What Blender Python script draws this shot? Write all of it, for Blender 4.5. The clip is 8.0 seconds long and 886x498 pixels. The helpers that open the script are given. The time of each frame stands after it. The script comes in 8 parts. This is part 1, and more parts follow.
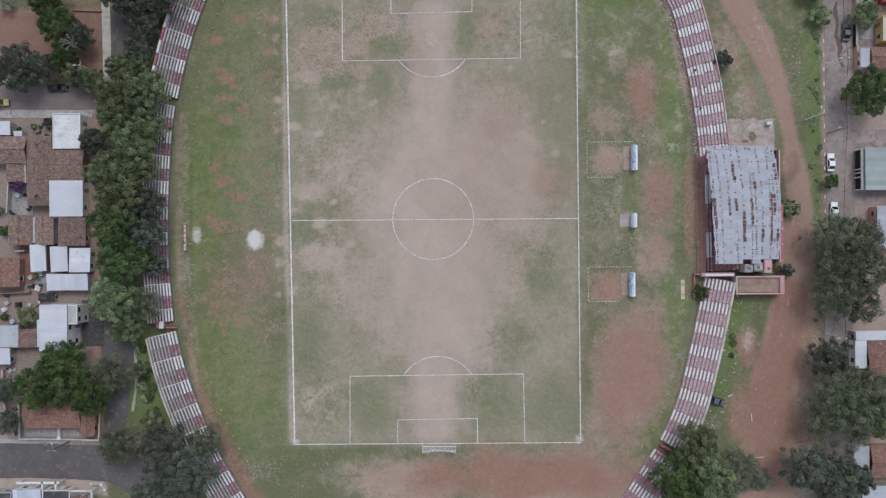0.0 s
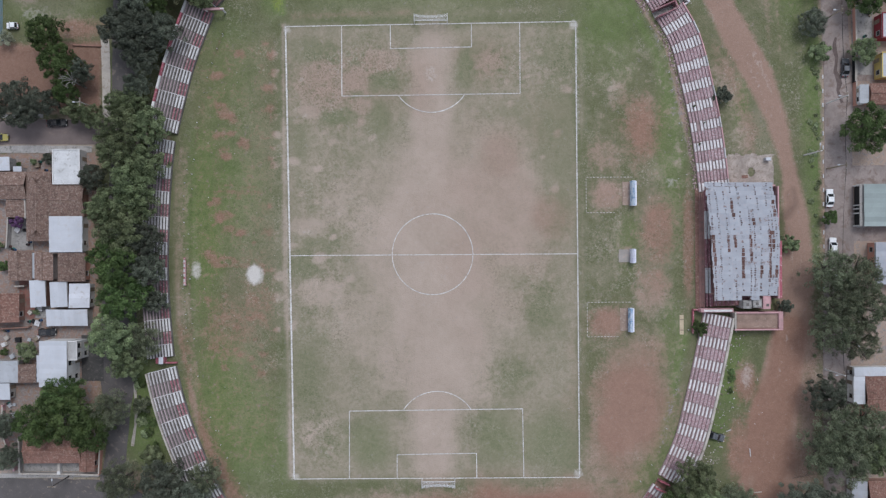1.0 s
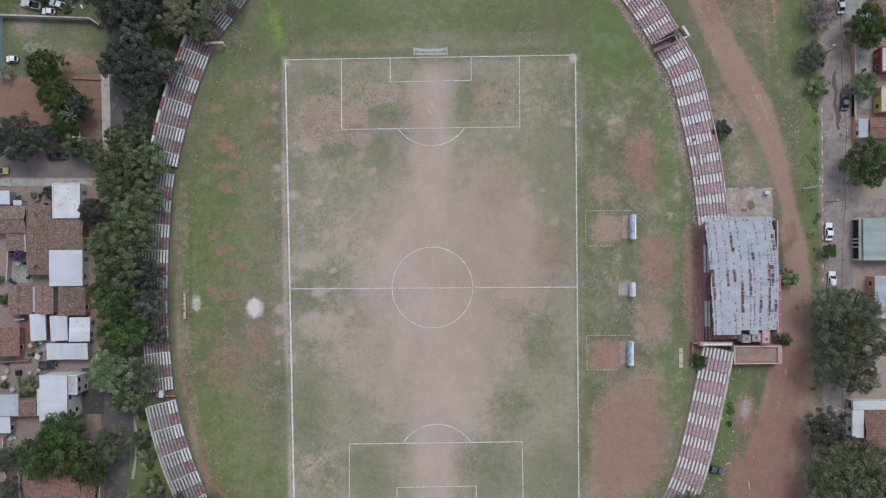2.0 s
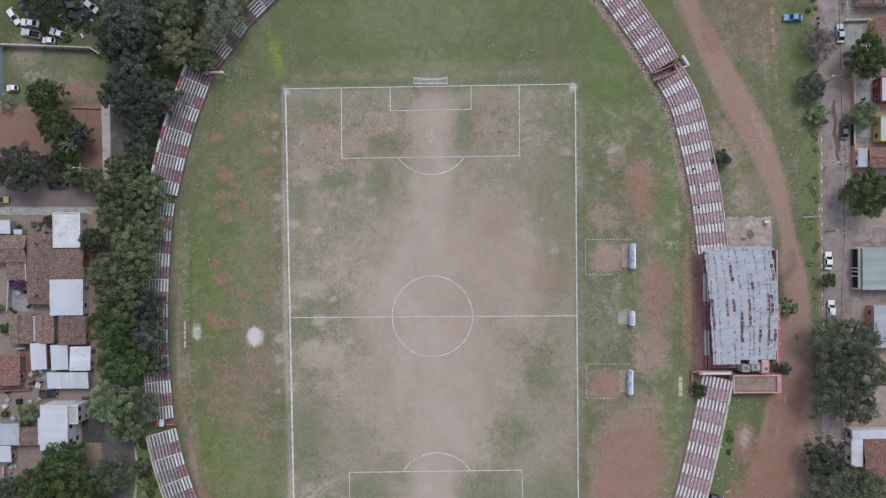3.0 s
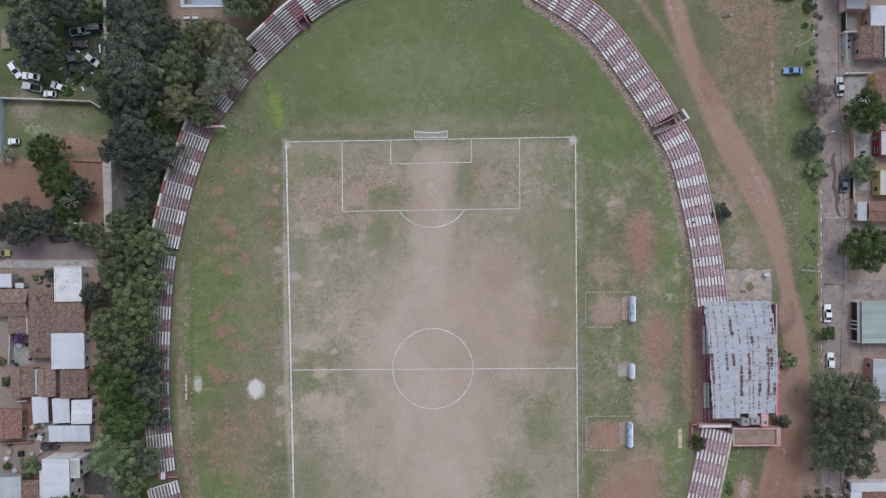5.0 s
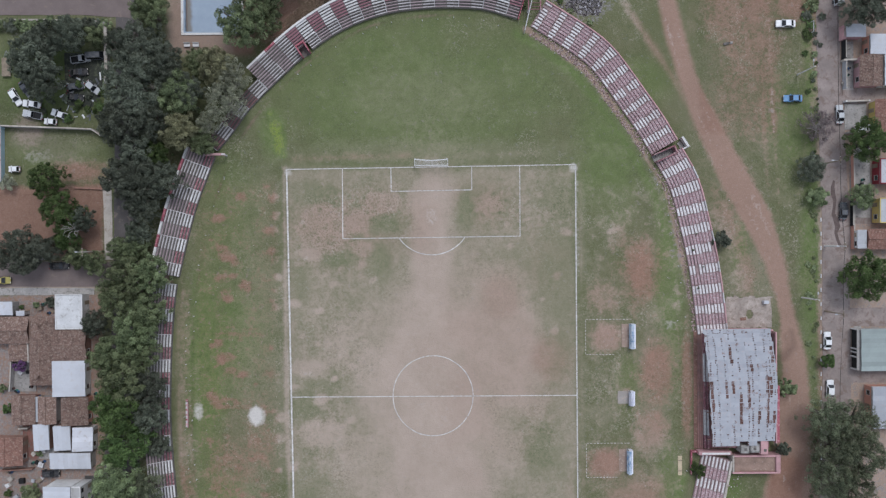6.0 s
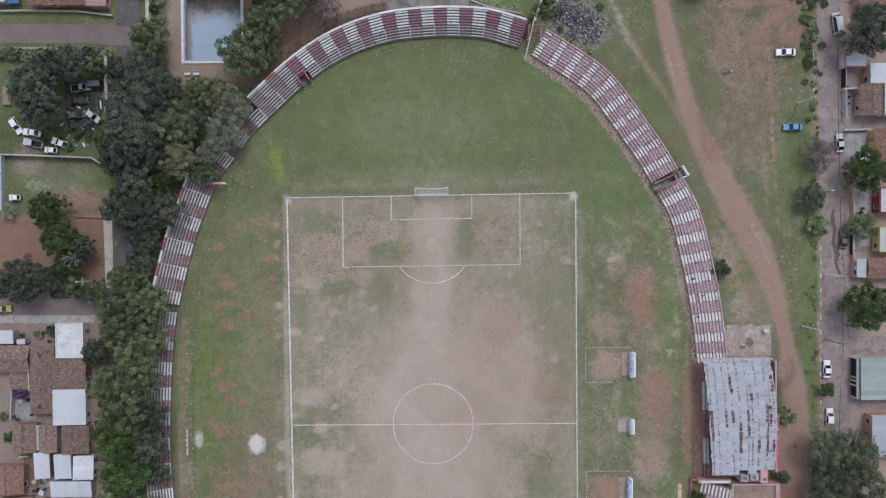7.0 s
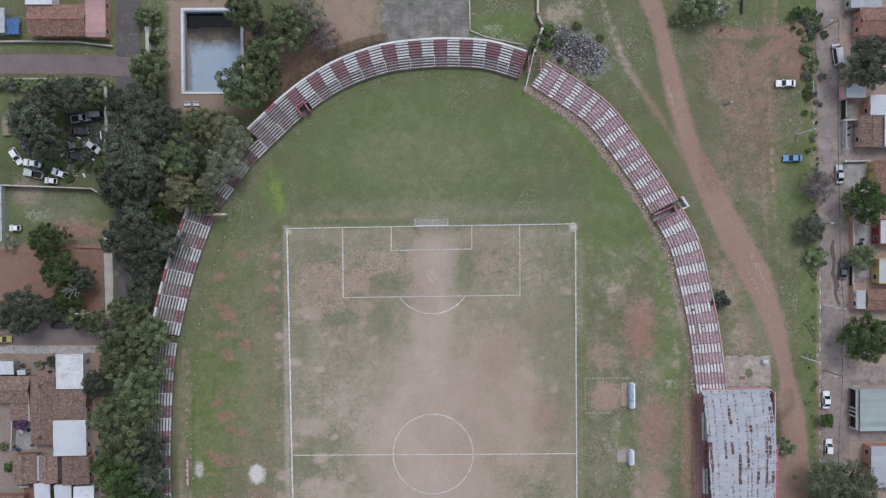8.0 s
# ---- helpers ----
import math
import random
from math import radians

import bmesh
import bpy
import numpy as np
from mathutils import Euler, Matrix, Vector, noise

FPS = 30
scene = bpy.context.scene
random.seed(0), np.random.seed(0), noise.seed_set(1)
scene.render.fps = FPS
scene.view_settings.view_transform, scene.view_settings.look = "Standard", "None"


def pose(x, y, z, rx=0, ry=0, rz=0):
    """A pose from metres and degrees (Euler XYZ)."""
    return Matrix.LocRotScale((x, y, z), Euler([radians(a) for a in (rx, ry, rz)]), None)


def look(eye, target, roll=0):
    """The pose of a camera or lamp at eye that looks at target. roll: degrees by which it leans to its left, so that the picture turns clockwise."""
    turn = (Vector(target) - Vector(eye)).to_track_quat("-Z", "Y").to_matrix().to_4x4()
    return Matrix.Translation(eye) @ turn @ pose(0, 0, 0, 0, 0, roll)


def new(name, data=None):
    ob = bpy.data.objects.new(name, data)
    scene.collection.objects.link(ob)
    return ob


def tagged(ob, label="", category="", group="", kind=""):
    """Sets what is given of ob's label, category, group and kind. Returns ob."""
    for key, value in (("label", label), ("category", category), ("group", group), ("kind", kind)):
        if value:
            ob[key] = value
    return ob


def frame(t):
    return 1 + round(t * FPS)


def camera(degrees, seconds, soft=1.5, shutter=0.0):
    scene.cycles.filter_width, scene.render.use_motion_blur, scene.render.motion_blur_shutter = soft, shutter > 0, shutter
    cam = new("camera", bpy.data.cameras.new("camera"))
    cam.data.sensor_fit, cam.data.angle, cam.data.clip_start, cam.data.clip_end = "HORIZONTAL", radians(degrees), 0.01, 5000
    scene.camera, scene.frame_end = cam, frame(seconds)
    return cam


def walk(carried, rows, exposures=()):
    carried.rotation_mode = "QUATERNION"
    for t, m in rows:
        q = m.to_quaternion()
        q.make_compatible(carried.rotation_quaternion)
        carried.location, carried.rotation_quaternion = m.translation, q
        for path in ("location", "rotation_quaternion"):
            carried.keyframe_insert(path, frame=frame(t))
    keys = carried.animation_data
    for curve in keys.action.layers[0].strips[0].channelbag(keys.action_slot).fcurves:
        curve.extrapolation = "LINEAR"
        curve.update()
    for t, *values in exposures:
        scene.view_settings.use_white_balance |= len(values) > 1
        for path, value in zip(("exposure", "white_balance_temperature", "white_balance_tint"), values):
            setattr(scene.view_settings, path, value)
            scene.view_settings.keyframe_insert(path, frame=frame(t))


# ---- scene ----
# camera: a drone looking straight down, flying north over a football ground
cam = camera(62.3, 8.0, soft=1.3)
ROWS = [
    (0.0, 2.582, -7.425, 165.765, 0.222, 0.126, -0.398),
    (0.5, 2.608, -3.125, 165.872, 0.111, 0.097, -0.378),
    (1.0, 2.624, 1.134, 165.981, 0.016, 0.072, -0.365),
    (1.5, 2.632, 5.272, 166.091, -0.065, 0.053, -0.356),
    (3.0, 2.615, 15.965, 166.410, -0.244, 0.015, -0.352),
    (3.5, 2.601, 19.134, 166.509, -0.290, 0.009, -0.356),
    (4.0, 2.584, 22.230, 166.604, -0.333, 0.004, -0.360),
    (4.5, 2.567, 25.343, 166.694, -0.375, 0.001, -0.364),
    (6.0, 2.522, 34.980, 166.915, -0.517, -0.005, -0.366),
    (6.5, 2.513, 38.455, 166.970, -0.576, -0.008, -0.361),
    (7.0, 2.511, 41.812, 167.014, -0.645, -0.011, -0.351),
    (7.5, 2.515, 45.533, 167.046, -0.727, -0.016, -0.335),
    (8.0, 2.528, 49.314, 167.065, -0.822, -0.023, -0.313),
]
EXPOSURE = 0.70
walk(cam, [(t, pose(x, y, z, rx, ry, rz)) for t, x, y, z, rx, ry, rz in ROWS], [(0.0, EXPOSURE, 6110, 10.7), (8.0, EXPOSURE, 6110, 10.7)])

# light: an overcast noon
SUN_EL, SUN_AZ = 62, 20
world = bpy.data.worlds.new("overcast_sky")
scene.world = world
world.use_nodes = True
wn = world.node_tree.nodes
sky = wn.new("ShaderNodeTexSky")
sky.sky_type, sky.sun_disc = "NISHITA", False
sky.sun_elevation, sky.sun_rotation = radians(SUN_EL), radians(SUN_AZ)
sky.air_density, sky.dust_density, sky.ozone_density = 1.0, 1.0, 1.0
soft_sky = wn.new("ShaderNodeHueSaturation")
soft_sky.inputs["Saturation"].default_value = 0.35
world.node_tree.links.new(sky.outputs[0], soft_sky.inputs["Color"])
world.node_tree.links.new(soft_sky.outputs[0], wn["Background"].inputs[0])
wn["Background"].inputs[1].default_value = 0.12
sun_data = bpy.data.lights.new("sun", "SUN")
sun_data.energy, sun_data.angle, sun_data.color = 0.9, radians(22), (1.0, 0.97, 0.93)
sun = new("sun", sun_data)
az, el = radians(SUN_AZ), radians(SUN_EL)
sun.matrix_world = look((0, 0, 80), (-math.sin(az) * math.cos(el) * 50, -math.cos(az) * math.cos(el) * 50, 80 - math.sin(el) * 50))


# ---- materials ----
class Nodes:
    """A small writer of node materials."""

    def __init__(self, name):
        self.mat = bpy.data.materials.new(name)
        self.mat.use_nodes = True
        self.tree = self.mat.node_tree
        self.bsdf = self.tree.nodes["Principled BSDF"]

    def put(self, kind, **sets):
        n = self.tree.nodes.new(kind)
        for k, v in sets.items():
            if k in n.inputs:
                n.inputs[k].default_value = v
        return n

    def link(self, a, b):
        self.tree.links.new(a, b)

    def noise(self, scale, detail=4, rough=0.6, coords=None, distort=0.0):
        n = self.put("ShaderNodeTexNoise", Scale=scale, Detail=detail, Roughness=rough, Distortion=distort)
        self.link(coords or self.coords(), n.inputs["Vector"])
        return n.outputs["Fac"]

    def coords(self, kind="Object"):
        for n in self.tree.nodes:
            if n.type == "TEX_COORD":
                return n.outputs[kind]
        return self.put("ShaderNodeTexCoord").outputs[kind]

    def position(self):
        return self.put("ShaderNodeNewGeometry").outputs["Position"]

    def ramp(self, fac, lo, hi, a=0.0, b=1.0):
        n = self.put("ShaderNodeMapRange")
        n.clamp = True
        for i, v in ((1, lo), (2, hi), (3, a), (4, b)):
            n.inputs[i].default_value = v
        self.link(fac, n.inputs[0])
        return n.outputs[0]

    def math(self, op, a, b=0.0):
        n = self.tree.nodes.new("ShaderNodeMath")
        n.operation = op
        for i, v in enumerate((a, b)):
            if isinstance(v, (int, float)):
                n.inputs[i].default_value = v
            else:
                self.link(v, n.inputs[i])
        return n.outputs[0]

    def mix(self, fac, a, b):
        n = self.tree.nodes.new("ShaderNodeMix")
        n.data_type = "RGBA"
        for sock, v in ((n.inputs[0], fac), (n.inputs[6], a), (n.inputs[7], b)):
            if isinstance(v, (int, float)):
                sock.default_value = v
            elif isinstance(v, tuple):
                sock.default_value = (*v, 1)
            else:
                self.link(v, sock)
        return n.outputs[2]

    def done(self, colour, rough=0.9, bump=None, strength=0.3, distance=0.05, metal=0.0, spec=0.3):
        if isinstance(colour, tuple):
            self.bsdf.inputs["Base Color"].default_value = (*colour, 1)
        else:
            self.link(colour, self.bsdf.inputs["Base Color"])
        if isinstance(rough, (int, float)):
            self.bsdf.inputs["Roughness"].default_value = rough
        else:
            self.link(rough, self.bsdf.inputs["Roughness"])
        self.bsdf.inputs["Metallic"].default_value = metal
        self.bsdf.inputs["Specular IOR Level"].default_value = spec
        if bump is not None:
            b = self.put("ShaderNodeBump", Strength=strength, Distance=distance)
            self.link(bump, b.inputs["Height"])
            self.link(b.outputs[0], self.bsdf.inputs["Normal"])
        return self.mat


def surface(name, base, vary=0.25, scale=1.2, stain=None, stain_amount=0.0, rough=0.85, metal=0.0, bump=0.25, spread=0.12, spec=0.3):
    """A weathered surface: grain, broad mottling, a tone of its own for each piece, and stains of another colour."""
    n = Nodes(name)
    pos = n.position()
    grain = n.noise(scale * 9, 3, 0.7, pos)
    broad = n.noise(scale * 0.6, 5, 0.65, pos)
    dark = tuple(c * (1 - vary) for c in base)
    light = tuple(min(0.95, c * (1 + vary * 0.6)) for c in base)
    col = n.mix(n.ramp(broad, 0.3, 0.7), dark, light)
    col = n.mix(n.ramp(grain, 0.35, 0.75, 0, 0.5), col, tuple(c * (1 - 1.2 * vary) for c in base))
    if stain:
        spots = n.noise(scale * 1.7, 6, 0.7, pos, 0.6)
        col = n.mix(n.ramp(spots, 0.62 - stain_amount * 0.3, 0.72 - stain_amount * 0.25), col, stain)
    tone = n.put("ShaderNodeObjectInfo").outputs["Random"]
    hsv = n.put("ShaderNodeHueSaturation")
    n.link(n.ramp(tone, 0, 1, 1 - spread, 1 + spread), hsv.inputs["Value"])
    n.link(col, hsv.inputs["Color"])
    return n.done(hsv.outputs[0], rough, grain, bump, 0.02, metal, spec)


def ground_material():
    """Worn turf over red earth: the masks say where the turf is bare, red, pale, lush, stony."""
    n = Nodes("worn_turf")
    pos = n.position()
    soil = n.put("ShaderNodeAttribute")
    soil.attribute_name = "soil"
    turf = n.put("ShaderNodeAttribute")
    turf.attribute_name = "turf"
    sp, tp = n.put("ShaderNodeSeparateColor"), n.put("ShaderNodeSeparateColor")
    n.link(soil.outputs["Color"], sp.inputs[0])
    n.link(turf.outputs["Color"], tp.inputs[0])
    wear_and_shade = n.put("ShaderNodeAttribute")
    wear_and_shade.attribute_name = "wear_and_shade"
    wp = n.put("ShaderNodeSeparateColor")
    n.link(wear_and_shade.outputs["Color"], wp.inputs[0])
    bare, red, pale = sp.outputs
    lush, dry, stony = tp.outputs
    mottle, olive, damp_and_shade = wp.outputs

    def even(scale, detail, rough, distort=0.0):
        return n.ramp(n.noise(scale, detail, rough, pos, distort), 0.3, 0.7)

    fine = even(3.6, 1.5, 0.6)
    speck = even(1.25, 2.5, 0.6, 0.8)
    mid = even(0.42, 5, 0.62, 0.6)
    wide = even(0.085, 5, 0.6)
    # how lively the turf is: mottled in some stretches, smooth in others
    lively = n.ramp(mottle, 0, 1, 0.3, 1.0)

    def calm(value):
        return n.math("ADD", 0.5, n.math("MULTIPLY", n.math("SUBTRACT", value, 0.5), lively))

    rough_mix = calm(n.math("ADD", n.math("MULTIPLY", mid, 0.5), n.math("MULTIPLY", speck, 0.5)))

    def broken(mask, k=0.95, soft=0.16, by=rough_mix):
        return n.ramp(n.math("ADD", mask, n.math("MULTIPLY", n.math("SUBTRACT", by, 0.5), k)), 0.5 - soft, 0.5 + soft)

    patch = even(0.17, 4, 0.62, 0.8)
    tuft = even(2.2, 2, 0.6, 1.0)
    loose = n.math("ADD", n.math("MULTIPLY", rough_mix, 0.62), n.math("MULTIPLY", calm(patch), 0.38))

    grass = n.mix(wide, (0.098, 0.112, 0.052), (0.126, 0.132, 0.070))
    grass = n.mix(n.math("MULTIPLY", patch, 0.5), grass, (0.148, 0.138, 0.086))
    green = n.mix(rough_mix, (0.080, 0.122, 0.036), (0.156, 0.202, 0.078))
    grass = n.mix(n.math("MULTIPLY", broken(lush, 0.7, 0.45, loose), 0.92), grass, green)
    grass = n.mix(n.math("MULTIPLY", n.ramp(n.math("ADD", lush, n.math("MULTIPLY", n.math("SUBTRACT", speck, 0.5), 1.3)), 1.15, 1.95), n.ramp(tuft, 0.3, 0.8, 0.35, 1.0)), grass, (0.225, 0.290, 0.055))
    grass = n.mix(n.math("MULTIPLY", n.ramp(speck, 0.52, 0.85, 0, 0.62), lively), grass, (0.062, 0.080, 0.034))
    grass = n.mix(n.math("MULTIPLY", n.ramp(fine, 0.55, 0.9, 0, 0.5), lively), grass, (0.170, 0.176, 0.102))
    grass = n.mix(n.math("MULTIPLY", broken(dry, 0.6, 0.5, loose), 0.8), grass, (0.272, 0.240, 0.182))
    grass = n.mix(n.math("MULTIPLY", olive, 0.85), grass, n.mix(rough_mix, (0.134, 0.142, 0.078), (0.206, 0.206, 0.132)))
    beige = n.mix(n.math("ADD", n.math("MULTIPLY", mid, 0.3), n.math("MULTIPLY", wide, 0.7)), (0.312, 0.254, 0.206), (0.396, 0.322, 0.270))
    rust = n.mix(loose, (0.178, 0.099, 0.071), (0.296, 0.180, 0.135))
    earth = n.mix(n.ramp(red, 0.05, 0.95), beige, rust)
    earth = n.mix(n.math("MULTIPLY", n.ramp(fine, 0.5, 1.0, 0, 0.3), lively), earth, (0.40, 0.335, 0.285))
    earth = n.mix(n.math("MULTIPLY", n.math("MULTIPLY", n.ramp(speck, 0.6, 1.0, 0, 0.4), lively), n.ramp(bare, 0.98, 0.7)), earth, (0.19, 0.150, 0.108))
    gritty = calm(n.math("ADD", n.math("MULTIPLY", mid, 0.42), n.math("ADD", n.math("MULTIPLY", speck, 0.36), n.math("MULTIPLY", tuft, 0.22))))
    crisp = n.math("MULTIPLY", lively, 0.62)
    worn = n.math("ADD", n.math("MULTIPLY", broken(bare, 0.70, 0.42, loose), n.math("SUBTRACT", 1.0, crisp)), n.math("MULTIPLY", broken(bare, 1.15, 0.18, gritty), crisp))
    col = n.mix(worn, grass, earth)
    # scattered dark tufts and pale dead clumps in uneven drifts
    drift = n.math("MAXIMUM", n.ramp(even(0.11, 3, 0.6, 1.2), 0.40, 0.80, 0.06, 1.0), n.ramp(mottle, 0.86, 1.0, 0, 0.9))
    firm = n.math("MULTIPLY", n.ramp(bare, 0.95, 0.7), lively)
    col = n.mix(n.math("MULTIPLY", n.math("MULTIPLY", n.ramp(tuft, 0.58, 0.78, 0, 0.56), drift), firm), col, (0.080, 0.094, 0.046))
    other = n.ramp(even(0.14, 3, 0.6, 0.9), 0.45, 0.85, 0.1, 1.0)
    thriving = n.ramp(lush, 0.75, 0.3)
    col = n.mix(n.math("MULTIPLY", n.math("MULTIPLY", n.ramp(tuft, 0.40, 0.18, 0, 0.42), other), n.math("MULTIPLY", firm, thriving)), col, (0.42, 0.385, 0.335))
    col = n.mix(n.ramp(n.math("ADD", pale, n.math("MULTIPLY", n.math("SUBTRACT", speck, 0.5), 0.35)), 0.3, 1.0), col, (0.50, 0.475, 0.445))
    rubble = n.mix(even(2.6, 6, 0.8), (0.10, 0.09, 0.085), (0.33, 0.315, 0.31))
    col = n.mix(n.math("MULTIPLY", broken(stony, 0.9, 0.2, speck), 0.8), col, rubble)
    grain = n.math("ADD", n.math("MULTIPLY", even(5.5, 2, 0.7), 0.5), n.math("MULTIPLY", speck, 0.5))
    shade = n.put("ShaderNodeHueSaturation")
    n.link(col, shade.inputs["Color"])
    # damp and the tree shade painted in its mask both darken the value
    n.link(n.math("MULTIPLY", n.ramp(grain, 0.15, 0.85, 0.945, 1.055), n.ramp(damp_and_shade, 0.1, 0.9, 1.0, 0.68)), shade.inputs["Value"])
    return n.done(shade.outputs[0], 0.97, fine, 0.5, 0.08, 0, 0.1)


GROUND = ground_material()
LIME = surface("worn_lime_line", (0.60, 0.585, 0.575), 0.28, 1.3, (0.34, 0.30, 0.26), 0.45, 0.95)
FAINT_LIME = surface("faint_lime_line", (0.50, 0.48, 0.46), 0.25, 1.3, (0.29, 0.265, 0.22), 0.55, 0.95)
CONCRETE = surface("weathered_concrete", (0.33, 0.315, 0.30), 0.3, 0.8, (0.14, 0.135, 0.125), 0.3, 0.92)
PALE_CONCRETE = surface("pale_concrete", (0.42, 0.385, 0.345), 0.25, 0.5, (0.25, 0.21, 0.17), 0.3, 0.92)
DARK_CONCRETE = surface("mossy_concrete", (0.17, 0.155, 0.145), 0.35, 0.9, (0.06, 0.06, 0.05), 0.3, 0.95)
RED_CONCRETE = surface("faded_red_concrete", (0.225, 0.125, 0.118), 0.3, 0.9, (0.13, 0.10, 0.09), 0.35, 0.92)
WHITE_PLANK = surface("worn_white_paint", (0.58, 0.575, 0.575), 0.2, 1.2, (0.33, 0.29, 0.28), 0.3, 0.8)
GREY_PLANK = surface("weathered_grey_paint", (0.48, 0.46, 0.465), 0.25, 1.2, (0.22, 0.2, 0.19), 0.3, 0.88)
MAROON = surface("worn_maroon_paint", (0.245, 0.105, 0.124), 0.25, 1.1, (0.36, 0.27, 0.265), 0.42, 0.82)
DULL_MAROON = surface("dull_maroon_paint", (0.175, 0.10, 0.102), 0.3, 1.1, (0.12, 0.09, 0.085), 0.3, 0.88)
PINK_GREY = surface("pinkish_grey_paint", (0.33, 0.262, 0.275), 0.25, 1.2, (0.2, 0.17, 0.165), 0.3, 0.88)
PINK_CONCRETE = surface("pinkish_concrete", (0.30, 0.22, 0.22), 0.3, 0.9, (0.17, 0.135, 0.125), 0.35, 0.92)
CRIMSON = surface("crimson_paint", (0.335, 0.10, 0.128), 0.25, 1.0, (0.46, 0.30, 0.31), 0.3, 0.7)
PINK_WALL = surface("faded_pink_plaster", (0.50, 0.30, 0.31), 0.22, 0.9, (0.35, 0.25, 0.24), 0.25, 0.88)
WHITE_WALL = surface("white_plaster", (0.60, 0.59, 0.58), 0.16, 0.7, (0.40, 0.37, 0.34), 0.25, 0.85)


# ---- helpers of this scene ----
def mesh_of(name, bm, materials):
    me = bpy.data.meshes.new(name)
    bm.to_mesh(me)
    bm.free()
    for m in materials if isinstance(materials, (list, tuple)) else [materials]:
        me.materials.append(m)
    return me


def part(name, bm, material, parent=None, label=""):
    """Links a bmesh as one mesh object under a thing or a part."""
    ob = new(name, mesh_of(name, bm, material))
    ob.parent = parent
    return tagged(ob, label)


def thing(name, label, category, group="", at=(0, 0, 0), turn=0.0, kind=""):
    ob = new(name)
    ob.empty_display_size = 0.3
    ob.matrix_basis = pose(*at, 0, 0, turn)
    return tagged(ob, label, category, group, kind)


def add_box(bm, x0, y0, z0, x1, y1, z1, bevel=0.0, m=None):
    """A box between two corners, its edges bevelled."""
    made = bmesh.ops.create_cube(bm, size=1.0)["verts"]
    for v in made:
        v.co = Vector(((x0 + x1) / 2 + v.co.x * (x1 - x0), (y0 + y1) / 2 + v.co.y * (y1 - y0), (z0 + z1) / 2 + v.co.z * (z1 - z0)))
    if bevel:
        edges = list({e for v in made for e in v.link_edges})
        made = bmesh.ops.bevel(bm, geom=edges, offset=bevel, segments=1, affect="EDGES")["verts"]
    if m is not None:
        bmesh.ops.transform(bm, matrix=m, verts=made)
    return made


def box(x0, y0, z0, x1, y1, z1, bevel=0.0):
    bm = bmesh.new()
    add_box(bm, x0, y0, z0, x1, y1, z1, bevel)
    return bm


def add_tube(bm, a, b, r0, r1, sides=6):
    """A tapered rod from a to b."""
    a, b = Vector(a), Vector(b)
    turn = (b - a).to_track_quat("Z", "Y").to_matrix()
    rings = []
    for c, r in ((a, r0), (b, r1)):
        rings.append([bm.verts.new(c + turn @ Vector((math.cos(i * math.tau / sides) * r, math.sin(i * math.tau / sides) * r, 0))) for i in range(sides)])
    for i in range(sides):
        j = (i + 1) % sides
        bm.faces.new((rings[0][i], rings[0][j], rings[1][j], rings[1][i]))
    bm.faces.new(rings[1])
    bm.faces.new(rings[0][::-1])


def tube(a, b, r0, r1=None, sides=6):
    bm = bmesh.new()
    add_tube(bm, a, b, r0, r0 if r1 is None else r1, sides)
    return bm


def add_prism(bm, outline, z0, z1):
    """An upright prism over a closed outline given anticlockwise."""
    lo = [bm.verts.new((x, y, z0)) for x, y in outline]
    hi = [bm.verts.new((x, y, z1)) for x, y in outline]
    k = len(outline)
    for i in range(k):
        bm.faces.new((lo[i], lo[(i + 1) % k], hi[(i + 1) % k], hi[i]))
    bm.faces.new(hi)
    bm.faces.new(lo[::-1])


def spline(points, step, count=None):
    """Evenly spaced places along a smooth curve through the points."""
    pts = [Vector(p) for p in points]
    pts = [pts[0] * 2 - pts[1], *pts, pts[-1] * 2 - pts[-2]]
    fine = []
    for i in range(1, len(pts) - 2):
        p0, p1, p2, p3 = pts[i - 1:i + 3]
        for k in range(24):
            t = k / 24
            fine.append(0.5 * (2 * p1 + (p2 - p0) * t + (2 * p0 - 5 * p1 + 4 * p2 - p3) * t * t + (3 * p1 - p0 - 3 * p2 + p3) * t ** 3))
    fine.append(pts[-2])
    run = [0.0]
    for a, b in zip(fine, fine[1:]):
        run.append(run[-1] + (b - a).length)
    count = count or max(1, round(run[-1] / step))
    out, j = [], 0
    for k in range(count + 1):
        s = run[-1] * k / count
        while j < len(run) - 2 and run[j + 1] < s:
            j += 1
        f = (s - run[j]) / max(1e-9, run[j + 1] - run[j])
        out.append(fine[j].lerp(fine[j + 1], f))
    return out


UNIT = {}


def unit_box(material):
    """One shared box mesh of unit size for each material."""
    if material.name not in UNIT:
        UNIT[material.name] = mesh_of("unit_" + material.name, box(-0.5, -0.5, -0.5, 0.5, 0.5, 0.5), material)
    return UNIT[material.name]


def piece(name, material, a, b, width, z0, z1, parent):
    """A straight plank from a to b, an object of its own on a shared mesh."""
    ob = new(name, unit_box(material))
    ob.parent = parent
    d = Vector(b) - Vector(a)
    mid = (Vector(a) + Vector(b)) / 2
    ob.matrix_basis = Matrix.Translation((mid.x, mid.y, (z0 + z1) / 2)) @ Matrix.Rotation(math.atan2(d.y, d.x), 4, "Z") @ Matrix.Diagonal((d.length, width, z1 - z0, 1))
    return ob


# ---- ground ----
def axis(lo, hi, step, reach):
    core = np.arange(lo, hi + step / 2, step)
    out = np.array([4, 10, 22, 50, 110, 250, 550, 1200, 2400.0])
    return np.concatenate([lo - out[out <= reach][::-1], core, hi + out[out <= reach]])


